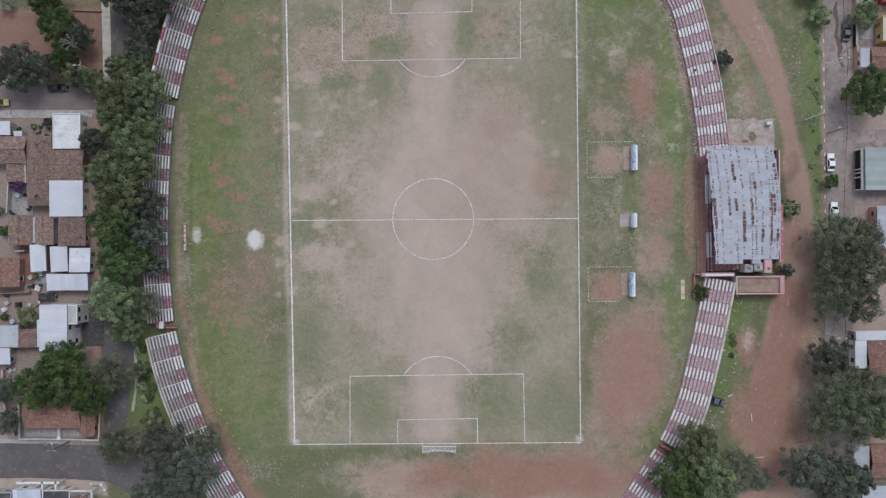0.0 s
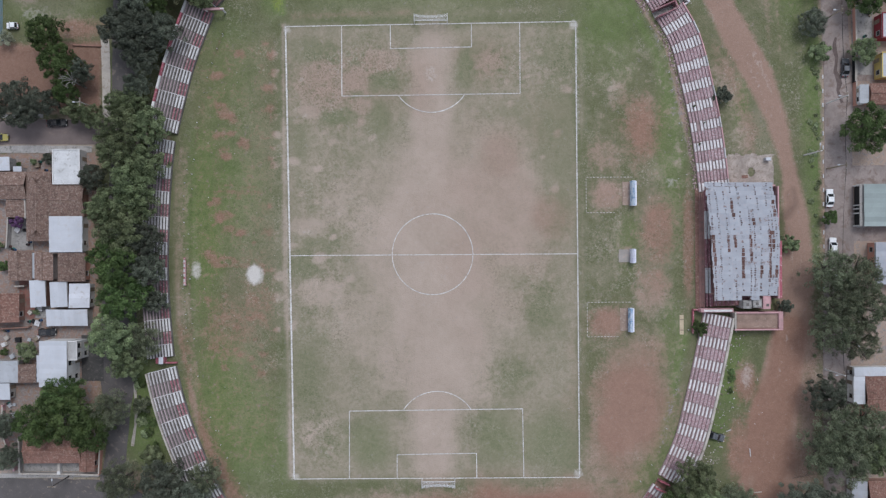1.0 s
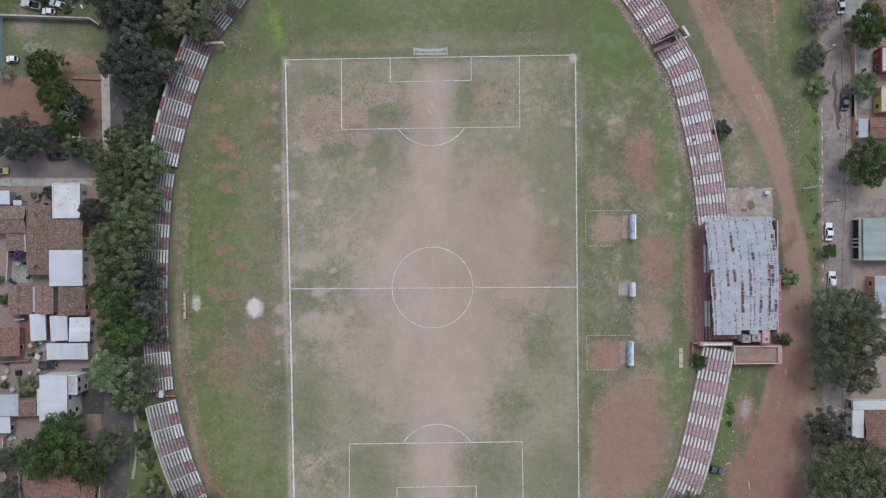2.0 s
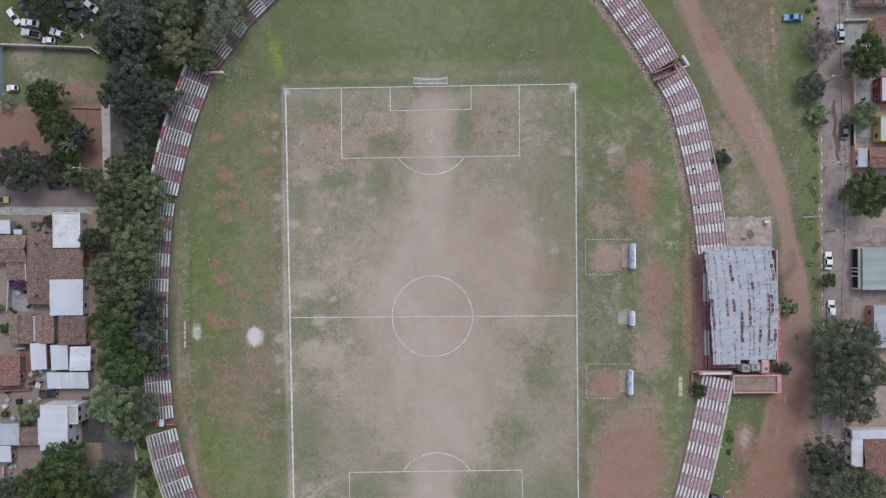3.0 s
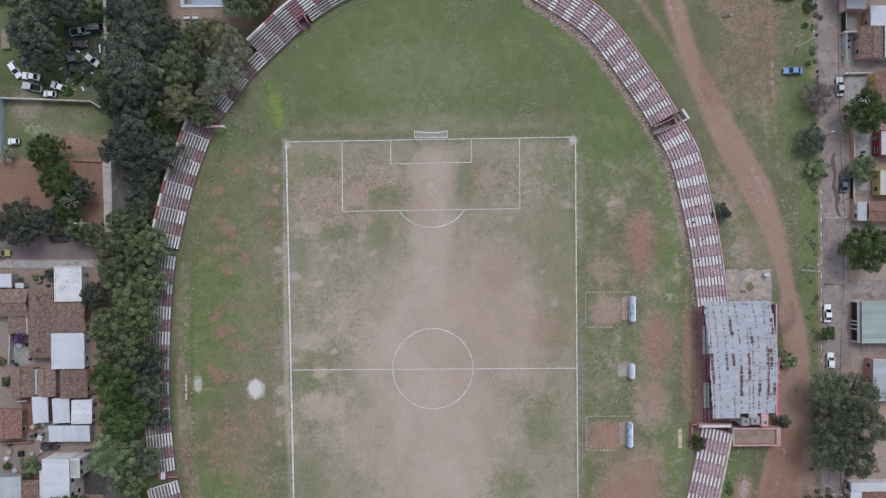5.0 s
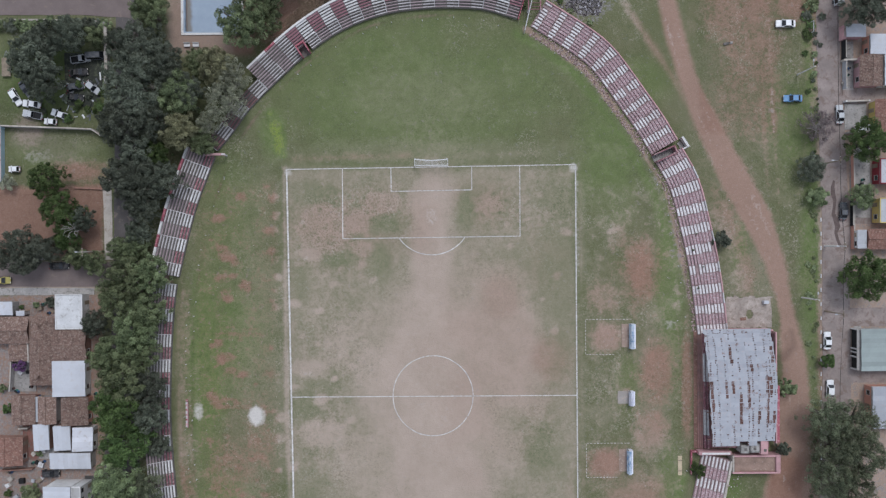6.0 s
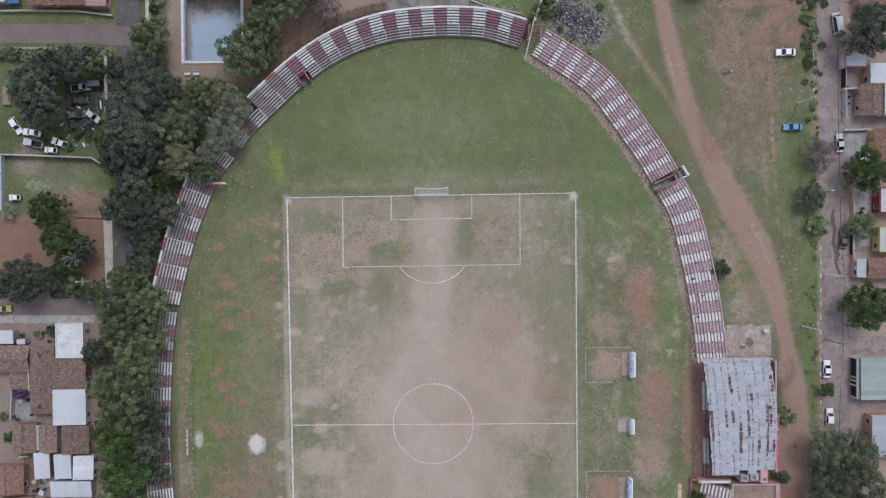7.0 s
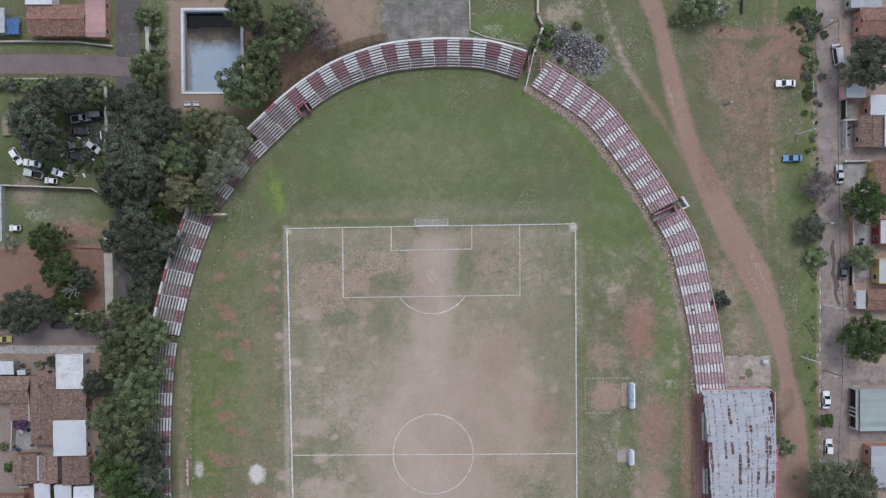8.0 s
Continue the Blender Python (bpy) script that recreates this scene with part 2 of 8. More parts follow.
GX, GY = axis(-106, 108, 0.5, 2400), axis(-78, 116, 0.5, 2400)
PX, PY = np.meshgrid(GX, GY)
WOB = np.array([[noise.noise((x * 0.13, y * 0.13, 3.7)) for x in GX[::4]] for y in GY[::4]])
WOB = np.repeat(np.repeat(WOB, 4, 0), 4, 1)[:PX.shape[0], :PX.shape[1]]


def blob(cx, cy, rx, ry, power=1.0, turn=0.0):
    c, s = math.cos(radians(turn)), math.sin(radians(turn))
    dx, dy = PX - cx, PY - cy
    d = np.sqrt(((dx * c + dy * s) / rx) ** 2 + ((dy * c - dx * s) / ry) ** 2) + 0.35 * WOB
    return power * np.clip(1.5 - d, 0, 1)


def band(points, width, power=1.0, soft=1.0):
    """A strip along a line of places; width may differ from place to place."""
    best = np.zeros_like(PX)
    if not isinstance(width, (list, tuple)):
        width = [width] * len(points)
    for (ax, ay), (bx, by), wa, wb in zip(points, points[1:], width, width[1:]):
        dx, dy = bx - ax, by - ay
        f = np.clip(((PX - ax) * dx + (PY - ay) * dy) / (dx * dx + dy * dy), 0, 1)
        d = np.hypot(PX - ax - f * dx, PY - ay - f * dy) + 0.6 * WOB
        w = (wa + (wb - wa) * f) / 2
        best = np.maximum(best, np.clip((w + soft - d) / (2 * soft), 0, 1))
    return power * best


def field(x0, y0, x1, y1, power=1.0, soft=1.0):
    dx = np.minimum(PX - x0, x1 - PX) + 0.8 * WOB
    dy = np.minimum(PY - y0, y1 - PY) + 0.8 * WOB
    return power * np.clip(np.minimum(dx, dy) / (2 * soft) + 0.5, 0, 1)


def heap(layers):
    total = np.zeros_like(PX)
    for one in layers:
        total = np.maximum(total, one)
    return total


EAST_TRACK = [(48.5, 110), (49.8, 103.2), (52.4, 95.5), (54.9, 84.0), (58.1, 72.5), (62.6, 62.2), (69.1, 49.3), (74.2, 39.8), (78.1, 30.6), (81.1, 17), (82.5, 6.8), (82.4, -8.5), (81.0, -20), (78.7, -30.2), (76.7, -40.3), (75.4, -53.1), (74, -66)]
SIDE_TRACK = [(38, 106), (42.1, 94.3), (44.7, 87.9), (49.8, 80.2), (54.9, 72.5), (60, 64)]
WHEEL_TRACK = [(76, 100), (75.1, 80.1), (75.5, 64.7), (76.5, 48)]
EAST_EDGE = [(22.7, 83.9), (31.4, 78.3), (36.1, 74.6), (40.0, 69.6), (43.3, 64.9), (46.7, 60.1), (50.1, 54.2), (54.2, 46.8), (56.4, 38.4), (58.2, 30), (59.4, 22)]
SOUTH_EDGE = [(59.4, -20), (57, -32.6), (54.9, -40.6), (52.4, -46.7), (46.5, -56.5), (42.2, -62.9)]
WEST_PATH = [(-57.6, 24), (-58.2, 4), (-57.6, -7.5), (-57.4, -16.5), (-55.7, -26.7), (-54.1, -34.4), (-50.9, -43.3), (-47.1, -51), (-42.1, -61.3), (-37, -68)]

DRAIN = [(18.6, 84.0), (12, 86.1), (6.8, 86.6), (0.6, 86.6), (-7.6, 85.8), (-13.7, 84.2), (-19, 81.9), (-23.9, 79), (-28.6, 75.4), (-32.5, 71.8), (-36, 68.2), (-40.0, 63.6), (-43.8, 58.2), (-46.9, 51.4), (-49.6, 44), (-51.6, 36), (-53.2, 28), (-54.2, 20), (-54.8, 8), (-55, -8), (-54.6, -18)]
bare = heap([
    field(-33, -51, 33, 52, 0.45, 1.0), blob(0, 0, 24, 41, 0.70), blob(1, -4, 17, 44, 0.95), blob(0, 44, 7, 9, 0.85), blob(0, -44, 7.5, 10, 0.75),
    blob(13, 12, 16, 20, 0.86), blob(-12, -16, 17, 14, 0.62), blob(14, -14, 10, 14, 0.66), blob(-14, 12, 14, 14, 0.6),
    blob(-24.5, 36.5, 8, 7, 0.70), blob(-26, 41, 6, 3.6, 0.74), blob(-17, 39.5, 4.5, 3.5, 0.82), blob(-11, 44, 6, 3.2, 0.74), blob(-27.5, 32.5, 4.5, 2.6, 0.84), band([(-31, 54.2), (-18, 54.6), (-5, 54.8)], 1.6, 0.58, 1.2), band([(5, 54.6), (24, 55.2)], 1.2, 0.46, 1.2),
    blob(-15.5, 33.5, 3.5, 2.4, 0.68), blob(-27.4, 6.5, 5.5, 3.4, 0.75), blob(-22.6, 10, 4, 5, 0.66), blob(-24.8, -8.5, 6.5, 4.4, 0.72),
    blob(13.6, 44, 6, 5, 0.62), blob(26, 41.5, 4, 3, 0.58), blob(27.6, 8.8, 4, 5, 0.62), blob(-27, -41, 5, 6, 0.55, 30),
    band([(-33.5, 52), (-33.3, 0), (-32.3, -50)], 1.0, 0.75, 0.6), band([(33.9, 48), (34.1, 0), (34.3, -50)], 0.9, 0.45, 0.8),
])
# thick turf left in the worn pitch
turf_spots = heap([
    blob(-10.5, 39.0, 3.4, 2.0), blob(-12, 30, 2.6, 4), blob(7.3, 42, 2.2, 3.6), blob(-21.6, 31, 4, 1.6), blob(-30, 26, 2.4, 5, 0.6), blob(29, 26, 4.5, 14, 0.6), blob(-29, -2, 3.4, 3.4, 0.8),
    blob(-29, -27, 4.5, 9, 0.8), blob(-14.7, -42, 5, 6), blob(13.8, -40.6, 5.5, 6), blob(27, -44, 6, 7), blob(25.5, -14, 4.5, 5.5, 0.7), blob(16, -27.5, 6, 4, 0.7), blob(-24, 3, 5, 2.4, 0.6), blob(29, 44, 5, 5, 0.6), blob(-27, 46.5, 5, 2.6, 0.8), blob(20, 30, 6, 4, 0.35),
])
bare = np.maximum(np.maximum(bare, band([(0, 47), (0, 30), (0, -30), (0, -47)], [10, 13, 15, 12], 0.92, 3.5)) - 0.32 * turf_spots, 0)
olive = np.maximum(field(-32.5, -50, 32.5, 52, 0.55, 2), 0.85 * turf_spots)
# darker ground: damp marks, and tree shade painted over car lot and poolside
damp_and_shade = heap([field(-60, 78, -40.5, 104, 0.45), field(-46, 84, -12, 106, 0.35, 3), blob(-85, 71, 14, 13, 0.9), blob(-92, 67, 12, 6, 0.8), field(-112, 33, -75, 47.5, 0.5), field(-112, 25.5, -75, 31, 0.4), field(58, 58, 87, 104, 0.28, 4), band(DRAIN, 0.25, 0.75, 0.4), band([(81.8, 14.4), (82.3, 10.8), (80.6, 8.8), (78.4, 7.2)], [0.8, 1.6, 2.4, 2.6], 0.9, 0.8), blob(79.5, 5.2, 2.2, 3.0, 0.5), band([(80.4, 13.6), (81.0, 10.2)], 0.6, 0.7, 0.5), band([(85.5, -46), (79.5, -50), (77, -55)], 2.2, 0.45, 1.6), band([(59.0, 14), (59.3, 0), (59.8, -12)], 0.7, 0.4, 0.7)])
mottle = heap([
    field(-34, -52, 34, 53, 0.22, 1.5), blob(-24, 38, 10, 11, 1.1), blob(-14, 43, 10, 8, 1.0), blob(17, 43, 8, 7, 0.85), blob(27, 44, 6, 8, 0.8), blob(-26, -40, 6, 9, 1.1, 25), blob(-25, -6, 7, 15, 0.8), blob(-22, 14, 9, 14, 0.7),
    blob(-5, -25, 5, 6, 0.7), blob(16, -28, 8, 5, 0.7), blob(25, -12, 6, 7, 0.75), blob(12, -40, 6, 6, 0.7), blob(20, 22, 7, 4, 0.35), field(-34, 53.5, 34, 58, 0.7, 2), field(-58, -60, -33.6, 60, 0.95, 1.5), field(34, -60, 60, 60, 0.85, 1.5), field(-40, 55, 50, 90, 0.8, 3), field(-34, -75, 34, -51.5, 0.7, 1.5),
    0.95 * (np.abs(PX) > 60), 0.95 * (PY > 89),
])
mottle = np.maximum(mottle - 0.6 * heap([band(EAST_TRACK, [4, 4, 4, 4, 4, 5, 6, 6, 5, 5, 6, 7, 8, 10, 12, 13, 12], 1.0, 1.0), blob(44.6, -35, 8, 14, 1.0, -6), blob(26, -59, 22, 6), field(-110, 34, -76, 46, 0.8)]), 0.12)
bare = np.maximum(bare, heap([
    blob(44.6, -35, 8.6, 15.5, 1.0, -6), blob(38.5, -46, 5, 7, 0.7), blob(51, 5, 4.0, 9.5, 0.78), blob(39.5, 22, 5, 4, 0.6), blob(42, 36, 3, 4, 0.55), blob(47, 28, 4.6, 8, 0.8, -10), blob(39.8, 13.2, 4.4, 3.8, 0.85), blob(40, -15.4, 4.6, 3.8, 0.92),
    blob(42, 2, 2.6, 8, 0.36), blob(26, -58.5, 24, 7, 1.0), blob(-4, -59, 18, 6, 0.85), blob(50, -8, 4, 7, 0.66), blob(58, 2, 1.3, 14, 0.75),
    field(-57, -48, -34, 50, 0.26, 2), field(35, -52, 58, 48, 0.27, 2), field(60, 20, 90, 104, 0.17, 3), blob(73, 80, 8, 17, 0.56),
    band([(-49, -2.2), (-38.5, -2.4)], 1.1, 0.78, 0.7), band([(-50, 14.6), (-39, 14.3)], 1.2, 0.6, 0.7), blob(-46, -16, 7, 9, 0.46), blob(-45, 31, 1.2, 1.4, 0.7), blob(-42, 25, 1.4, 1.6, 0.7),
    blob(-41, -12, 6, 10, 0.46), blob(-48, 8.6, 1.2, 1.6, 0.85), blob(-43.4, 5, 1.6, 1.0, 0.85), blob(-46.6, 22.4, 1.3, 1.0, 0.8), blob(-43.2, 25.6, 1.1, 1.4, 0.85), blob(-45.6, 31.6, 1.1, 1.0, 0.85), band([(-48, -0.6), (-39.5, -0.9)], 0.5, 0.8, 0.5), band([(-49, 16.2), (-40, 15.4)], 0.4, 0.75, 0.5), blob(-49, 12.8, 1.4, 0.7, 0.7), blob(-47, 9, 3, 1.4, 0.62), blob(-46, 6, 2, 1.2, 0.66),
    band([(x + 1.4, y) for x, y in WEST_PATH], [3.6, 3.6, 3.6, 3.4, 3, 3, 3, 3, 3, 3], 0.42, 0.7), band(WEST_PATH, [0.5, 0.7, 0.9, 1.4, 1.6, 2.0, 2.8, 3.4, 3.8, 4], 0.75, 0.9),
    band(EAST_TRACK, [4.4, 4.2, 4.0, 3.6, 4.0, 5.2, 6.8, 6.4, 4.3, 3.8, 5.8, 7.4, 8.4, 10, 12, 13, 12], 1.1, 0.9), band([(62.6, 64), (66.8, 58.6), (70.6, 51.8), (74.6, 45), (77.6, 37)], 1.0, 0.8, 0.9), band([(84.4, -13), (84.8, -30), (84.0, -48), (82, -64)], 6.5, 0.8, 2.0), blob(74, 88, 7, 4.6, 0.72, 20), band([(74, 89), (80, 93.4), (88, 97.4)], 5.0, 0.85, 2.0), band([(x - 0.9, y - 0.7) for x, y in EAST_EDGE], [1.7, 1.7, 1.7, 1.7, 1.7, 1.5, 1.3, 1.1, 1.0, 0.9, 0.8], 0.85, 0.5), band([(x - 0.5, y + 0.3) for x, y in SOUTH_EDGE], 0.5, 0.6, 0.6), band(SIDE_TRACK, 1.3, 0.66, 0.9), band([(64, 96), (72, 95), (80, 96), (90, 98)], 3.0, 0.8, 1.2), band([(78.6, 104), (77.0, 86), (77.4, 70), (78.2, 58), (79.0, 46)], 0.9, 0.75, 0.7), band([(x + 2.2, y) for x, y in WHEEL_TRACK], 0.8, 0.6, 0.6), band(WHEEL_TRACK, 1.6, 0.62, 1.0),
    blob(67, 38, 3.4, 9, 0.62, 20), blob(71, 27, 2.6, 6, 0.6), blob(71, -29, 2.4, 4.5, 0.9), blob(69.5, -45, 4, 7, 0.85), blob(68, 87, 7, 9, 0.62), blob(70, 66, 8, 11, 0.42), blob(82, 88, 5, 4, 0.75), blob(89, 82, 3, 18, 0.8),
]))
bare = np.maximum(bare, heap([
    band(DRAIN, 0.15, 0.62, 0.4), blob(-22, 97, 9, 9, 0.95), blob(-16, 100, 6, 8, 0.9),
    field(-110, 32, -74.6, 48.5, 1.0), field(-110, 24.5, -60, 31.6, 0.95), blob(-80, 51.5, 7, 3, 0.8), blob(-92, 61, 3, 4, 0.7), field(-110, -50, -75.5, 24, 0.95), field(-110, -62, -74, -50, 0.9),
    field(-59.8, 78, -40, 104, 0.9), blob(-34, 88, 6, 8, 0.95), blob(-20, 98, 9, 7, 0.9), blob(-27, 92, 8, 2.4, 0.7, 25), field(88, -66, 110, 110, 0.9), blob(30, 100, 6, 3, 0.6), blob(-70, -52, 8, 5, 0.7), blob(-67, -56, 4, 3, 0.9),
]))
# small scuffs scattered over the turf
scuff = random.Random(41)
for x0, y0, x1, y1, count, strength in ((-52, -28, -34.5, 48, 60, 0.70), (36, -24, 57, 34, 26, 0.52), (-32, -22, -12, 47, 55, 0.74), (14, 4, 32, 47, 22, 0.66)):
    for k in range(count):
        r = scuff.uniform(0.35, 1.3)
        bare = np.maximum(bare, blob(scuff.uniform(x0, x1), scuff.uniform(y0, y1), r * scuff.uniform(1, 1.8), r, strength * scuff.uniform(0.8, 1.1), scuff.uniform(-30, 30)))
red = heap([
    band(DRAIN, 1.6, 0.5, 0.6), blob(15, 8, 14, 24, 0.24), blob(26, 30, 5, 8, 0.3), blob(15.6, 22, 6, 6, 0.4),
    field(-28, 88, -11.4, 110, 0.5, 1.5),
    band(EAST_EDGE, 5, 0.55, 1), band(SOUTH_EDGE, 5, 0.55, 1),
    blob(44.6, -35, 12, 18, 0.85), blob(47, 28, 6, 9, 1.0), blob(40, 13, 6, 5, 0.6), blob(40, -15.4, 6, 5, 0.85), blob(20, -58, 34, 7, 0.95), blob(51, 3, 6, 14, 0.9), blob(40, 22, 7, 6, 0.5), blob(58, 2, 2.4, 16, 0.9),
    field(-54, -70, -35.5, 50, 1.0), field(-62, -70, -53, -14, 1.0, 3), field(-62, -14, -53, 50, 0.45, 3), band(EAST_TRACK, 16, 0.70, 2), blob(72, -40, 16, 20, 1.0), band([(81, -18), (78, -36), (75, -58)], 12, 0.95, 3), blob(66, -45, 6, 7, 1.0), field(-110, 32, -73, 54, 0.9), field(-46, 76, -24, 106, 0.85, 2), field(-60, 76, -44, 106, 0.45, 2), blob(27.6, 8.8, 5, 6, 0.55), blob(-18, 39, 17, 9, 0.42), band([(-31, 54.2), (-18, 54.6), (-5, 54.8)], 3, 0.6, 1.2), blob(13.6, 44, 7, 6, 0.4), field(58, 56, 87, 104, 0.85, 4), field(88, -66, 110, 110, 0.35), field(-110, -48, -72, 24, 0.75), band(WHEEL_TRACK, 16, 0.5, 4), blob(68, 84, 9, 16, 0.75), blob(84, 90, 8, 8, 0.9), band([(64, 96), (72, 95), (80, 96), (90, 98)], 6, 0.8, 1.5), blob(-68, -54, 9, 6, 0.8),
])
pale = heap([
    blob(-40.5, -4.4, 1.75, 2.3, 1.5), blob(-53.5, -3.4, 1.1, 2.0, 0.75), blob(0, 40.8, 1.6, 2.4, 0.42), blob(0, -40.5, 1.2, 1.6, 0.3), blob(-28.2, 5.2, 1.4, 1.1, 0.36), blob(-28.5, 31.5, 1.2, 0.9, 0.4), blob(-29.2, 39.6, 1.1, 0.8, 0.36),
    blob(-32.6, 51.2, 1.1, 1.1, 0.7), blob(32.3, 51.9, 1.1, 1.1, 0.75), blob(-31.4, -50.2, 1, 1, 0.6), blob(32.6, -50, 1, 1, 0.65), blob(54, 16, 2.2, 1.6, 0.45), blob(0, 2, 9, 22, 0.22), blob(72, 44, 3, 5, 0.18, 30), band([(61.5, 66), (67, 56), (70.6, 49), (74.6, 41.6), (77, 36)], 0.7, 0.4, 0.5), band([(65.6, 61), (71, 52), (75.5, 43.5)], 0.6, 0.3, 0.5), band([(78.6, 104), (77.0, 86), (77.4, 70), (78.2, 58), (79.0, 46)], 0.3, 0.45, 0.5), band([(x - 1.0, y - 0.4) for x, y in EAST_TRACK], 0.35, 0.44, 0.5), band([(66.4, 58), (71.4, 49), (75.2, 42), (78.4, 34)], 0.25, 0.46, 0.4), band([(x + 0.9, y + 0.4) for x, y in EAST_TRACK], 0.35, 0.34, 0.5), blob(71, -28, 1.6, 3.4, 0.5), band([(-33.1, 51.6), (-32.8, 0), (-32.1, -50)], 0.5, 0.42, 0.5), band([(33.0, 51.6), (33.25, 0), (33.4, -50)], 0.6, 0.46, 0.5), band([(-32.6, 51.4), (32.6, 52)], 0.2, 0.28, 0.5), band([(-31.6, -50.2), (33, -50)], 0.2, 0.26, 0.5), blob(-90, 55, 4, 2, 0.4), blob(14, 97, 4, 2, 0.4),
])
lush = heap([
    band([(x - 2.8, y + 1.2) for x, y in SOUTH_EDGE], 2.6, 1.1, 1.0), band([(x - 3.2, y - 1.6) for x, y in EAST_EDGE], 2.6, 1.0, 1.2),
    band([(86.2, 104), (86.4, 80), (86.6, 60), (86.2, 36)], 3.4, 1.0, 1.2),
    blob(-5, 70, 34, 18, 0.70), blob(40, 55, 8, 14, 0.75), blob(54, 24, 3.2, 26, 0.85), blob(-46, 36, 8, 22, 0.6), blob(-52, 8, 5, 22, 1.2), blob(-45, 14, 7, 14, 0.95), blob(-44, -36, 9, 16, 1.2, 20), blob(-34.6, 57.6, 1.5, 2.8, 2.3), blob(-35.4, 61.2, 1.6, 2.0, 2.1), blob(-36.6, 64.6, 0.9, 1.3, 1.5), blob(-33.6, 55.2, 0.8, 1.0, 1.5), blob(-36, 60, 3.2, 6, 1.0), blob(54, -20, 3, 10, 0.7),
    blob(51, -47, 4, 9, 0.75, -30), blob(20, -42, 8, 6, 0.5), blob(-18, -44, 8, 5, 0.5), blob(87, 30, 3, 26, 1.0), blob(70, 33, 2, 6, 0.8), blob(66.4, -25, 4, 9, 1.2), blob(64.5, -40, 3, 6, 0.9), blob(73.6, -43, 1.2, 3.4, 1.0), blob(-65, -36, 5, 12, 1.1), blob(54, 42, 3, 12, 0.7), blob(46, 71, 8, 5, 0.6), blob(82, 60, 5, 14, 0.75), blob(-85, 56, 12, 4, 0.7), blob(-86, 72, 14, 11, 0.9), blob(17, 97, 8, 4, 1.1), blob(45, 3, 3, 6, 0.6), blob(-85, 94.5, 22, 2, 0.7), blob(80, 101, 14, 4, 0.7),
])
dry = heap([blob(-2, 68, 16, 8, 0.26), field(-33, -51, 33, 52, 0.42, 1.5), blob(-2, 6, 28, 34, 0.62), blob(-28, -40, 5, 8, 0.62, 30), blob(-40, 0, 6, 50, 0.36), blob(26, 44, 8, 7, 0.5), blob(0, 55.5, 32, 3, 0.38), blob(70, 62, 12, 40, 0.18), blob(51, 2, 4, 14, 0.55), blob(75, 26, 4, 12, 0.5), blob(-26, 20, 8, 20, 0.5), blob(-85, 57, 9, 3, 0.5)])
stony = heap([field(-110, -50, -76.5, 24, 0.56, 2), field(95, -66, 110, 110, 0.36, 2), blob(33.5, 91.5, 6.6, 5.0, 0.9, -32), blob(56.5, 38, 0.8, 8, 0.3, -14), blob(13, 94.5, 8, 1.2, 0.6), blob(62, -52, 3, 3, 0.3), blob(-95, -22, 5, 3, 0.6), band([(56.6, -24), (54.3, -33), (51.5, -43)], 1.0, 0.42, 0.8), band([(24, 82.3), (32, 76.6), (38, 70), (44, 61.5), (49, 54)], 1.0, 0.42, 0.8), band([(50, 51), (53, 45), (55.4, 36), (57.6, 25)], 1.1, 0.42, 0.8)])

ny, nx = PX.shape
relief = 0.05 * WOB
POOL = (-56.3, 82.7, -42.7, 101.6)
sunk = (PX > POOL[0] + 0.3) & (PX < POOL[2] - 0.3) & (PY > POOL[1] + 0.3) & (PY < POOL[3] - 0.3)
PZ = np.where(sunk, -2.6, np.where((abs(PX) < 34) & (abs(PY) < 53), relief * 0.5, relief) - 0.03)
verts = np.stack([PX, PY, PZ], -1).reshape(-1, 3)
idx = np.arange(ny * nx).reshape(ny, nx)
quads = np.stack([idx[:-1, :-1], idx[:-1, 1:], idx[1:, 1:], idx[1:, :-1]], -1).reshape(-1, 4)
ground_mesh = bpy.data.meshes.new("ground")
ground_mesh.from_pydata(verts.tolist(), [], quads.tolist())
for layer, three in (("soil", (bare, red, pale)), ("turf", (lush, dry, stony)), ("wear_and_shade", (np.clip(mottle, 0, 1), np.clip(olive, 0, 1), np.clip(damp_and_shade, 0, 1)))):
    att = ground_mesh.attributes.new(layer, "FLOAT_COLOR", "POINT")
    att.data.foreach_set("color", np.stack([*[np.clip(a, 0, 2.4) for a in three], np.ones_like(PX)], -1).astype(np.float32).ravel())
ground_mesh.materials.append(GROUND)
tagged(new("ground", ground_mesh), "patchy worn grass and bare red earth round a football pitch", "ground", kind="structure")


# ---- pitch markings ----
def marking(name, strips, label, lime=None):
    """A set of thin lime strips; each is (a, b, width)."""
    holder = thing(name, label, "line marking", kind="structure")
    for a, b, w in strips:
        bm = bmesh.new()
        a, b = Vector(a), Vector(b)
        side = Vector((-(b - a).y, (b - a).x)).normalized() * w * 0.52
        count = max(1, round((b - a).length / 0.5))
        last = None
        for k in range(count + 1):
            p = a.lerp(b, k / count)
            wob = 1 + 0.3 * noise.noise((p.x * 1.3, p.y * 1.3, 1))
            off = 0.03 * noise.noise((p.x * 0.3, p.y * 0.3, 5))
            now = [bm.verts.new((p.x + side.x * wob * s + off, p.y + side.y * wob * s + off, 0.03)) for s in (-1, 1)]
            if last:
                bm.faces.new((last[0], now[0], now[1], last[1]))
            last = now
        bmesh.ops.recalc_face_normals(bm, faces=bm.faces)
        for f in bm.faces:
            if f.normal.z < 0:
                f.normal_flip()
        part("line", bm, lime or LIME, holder)
    return holder


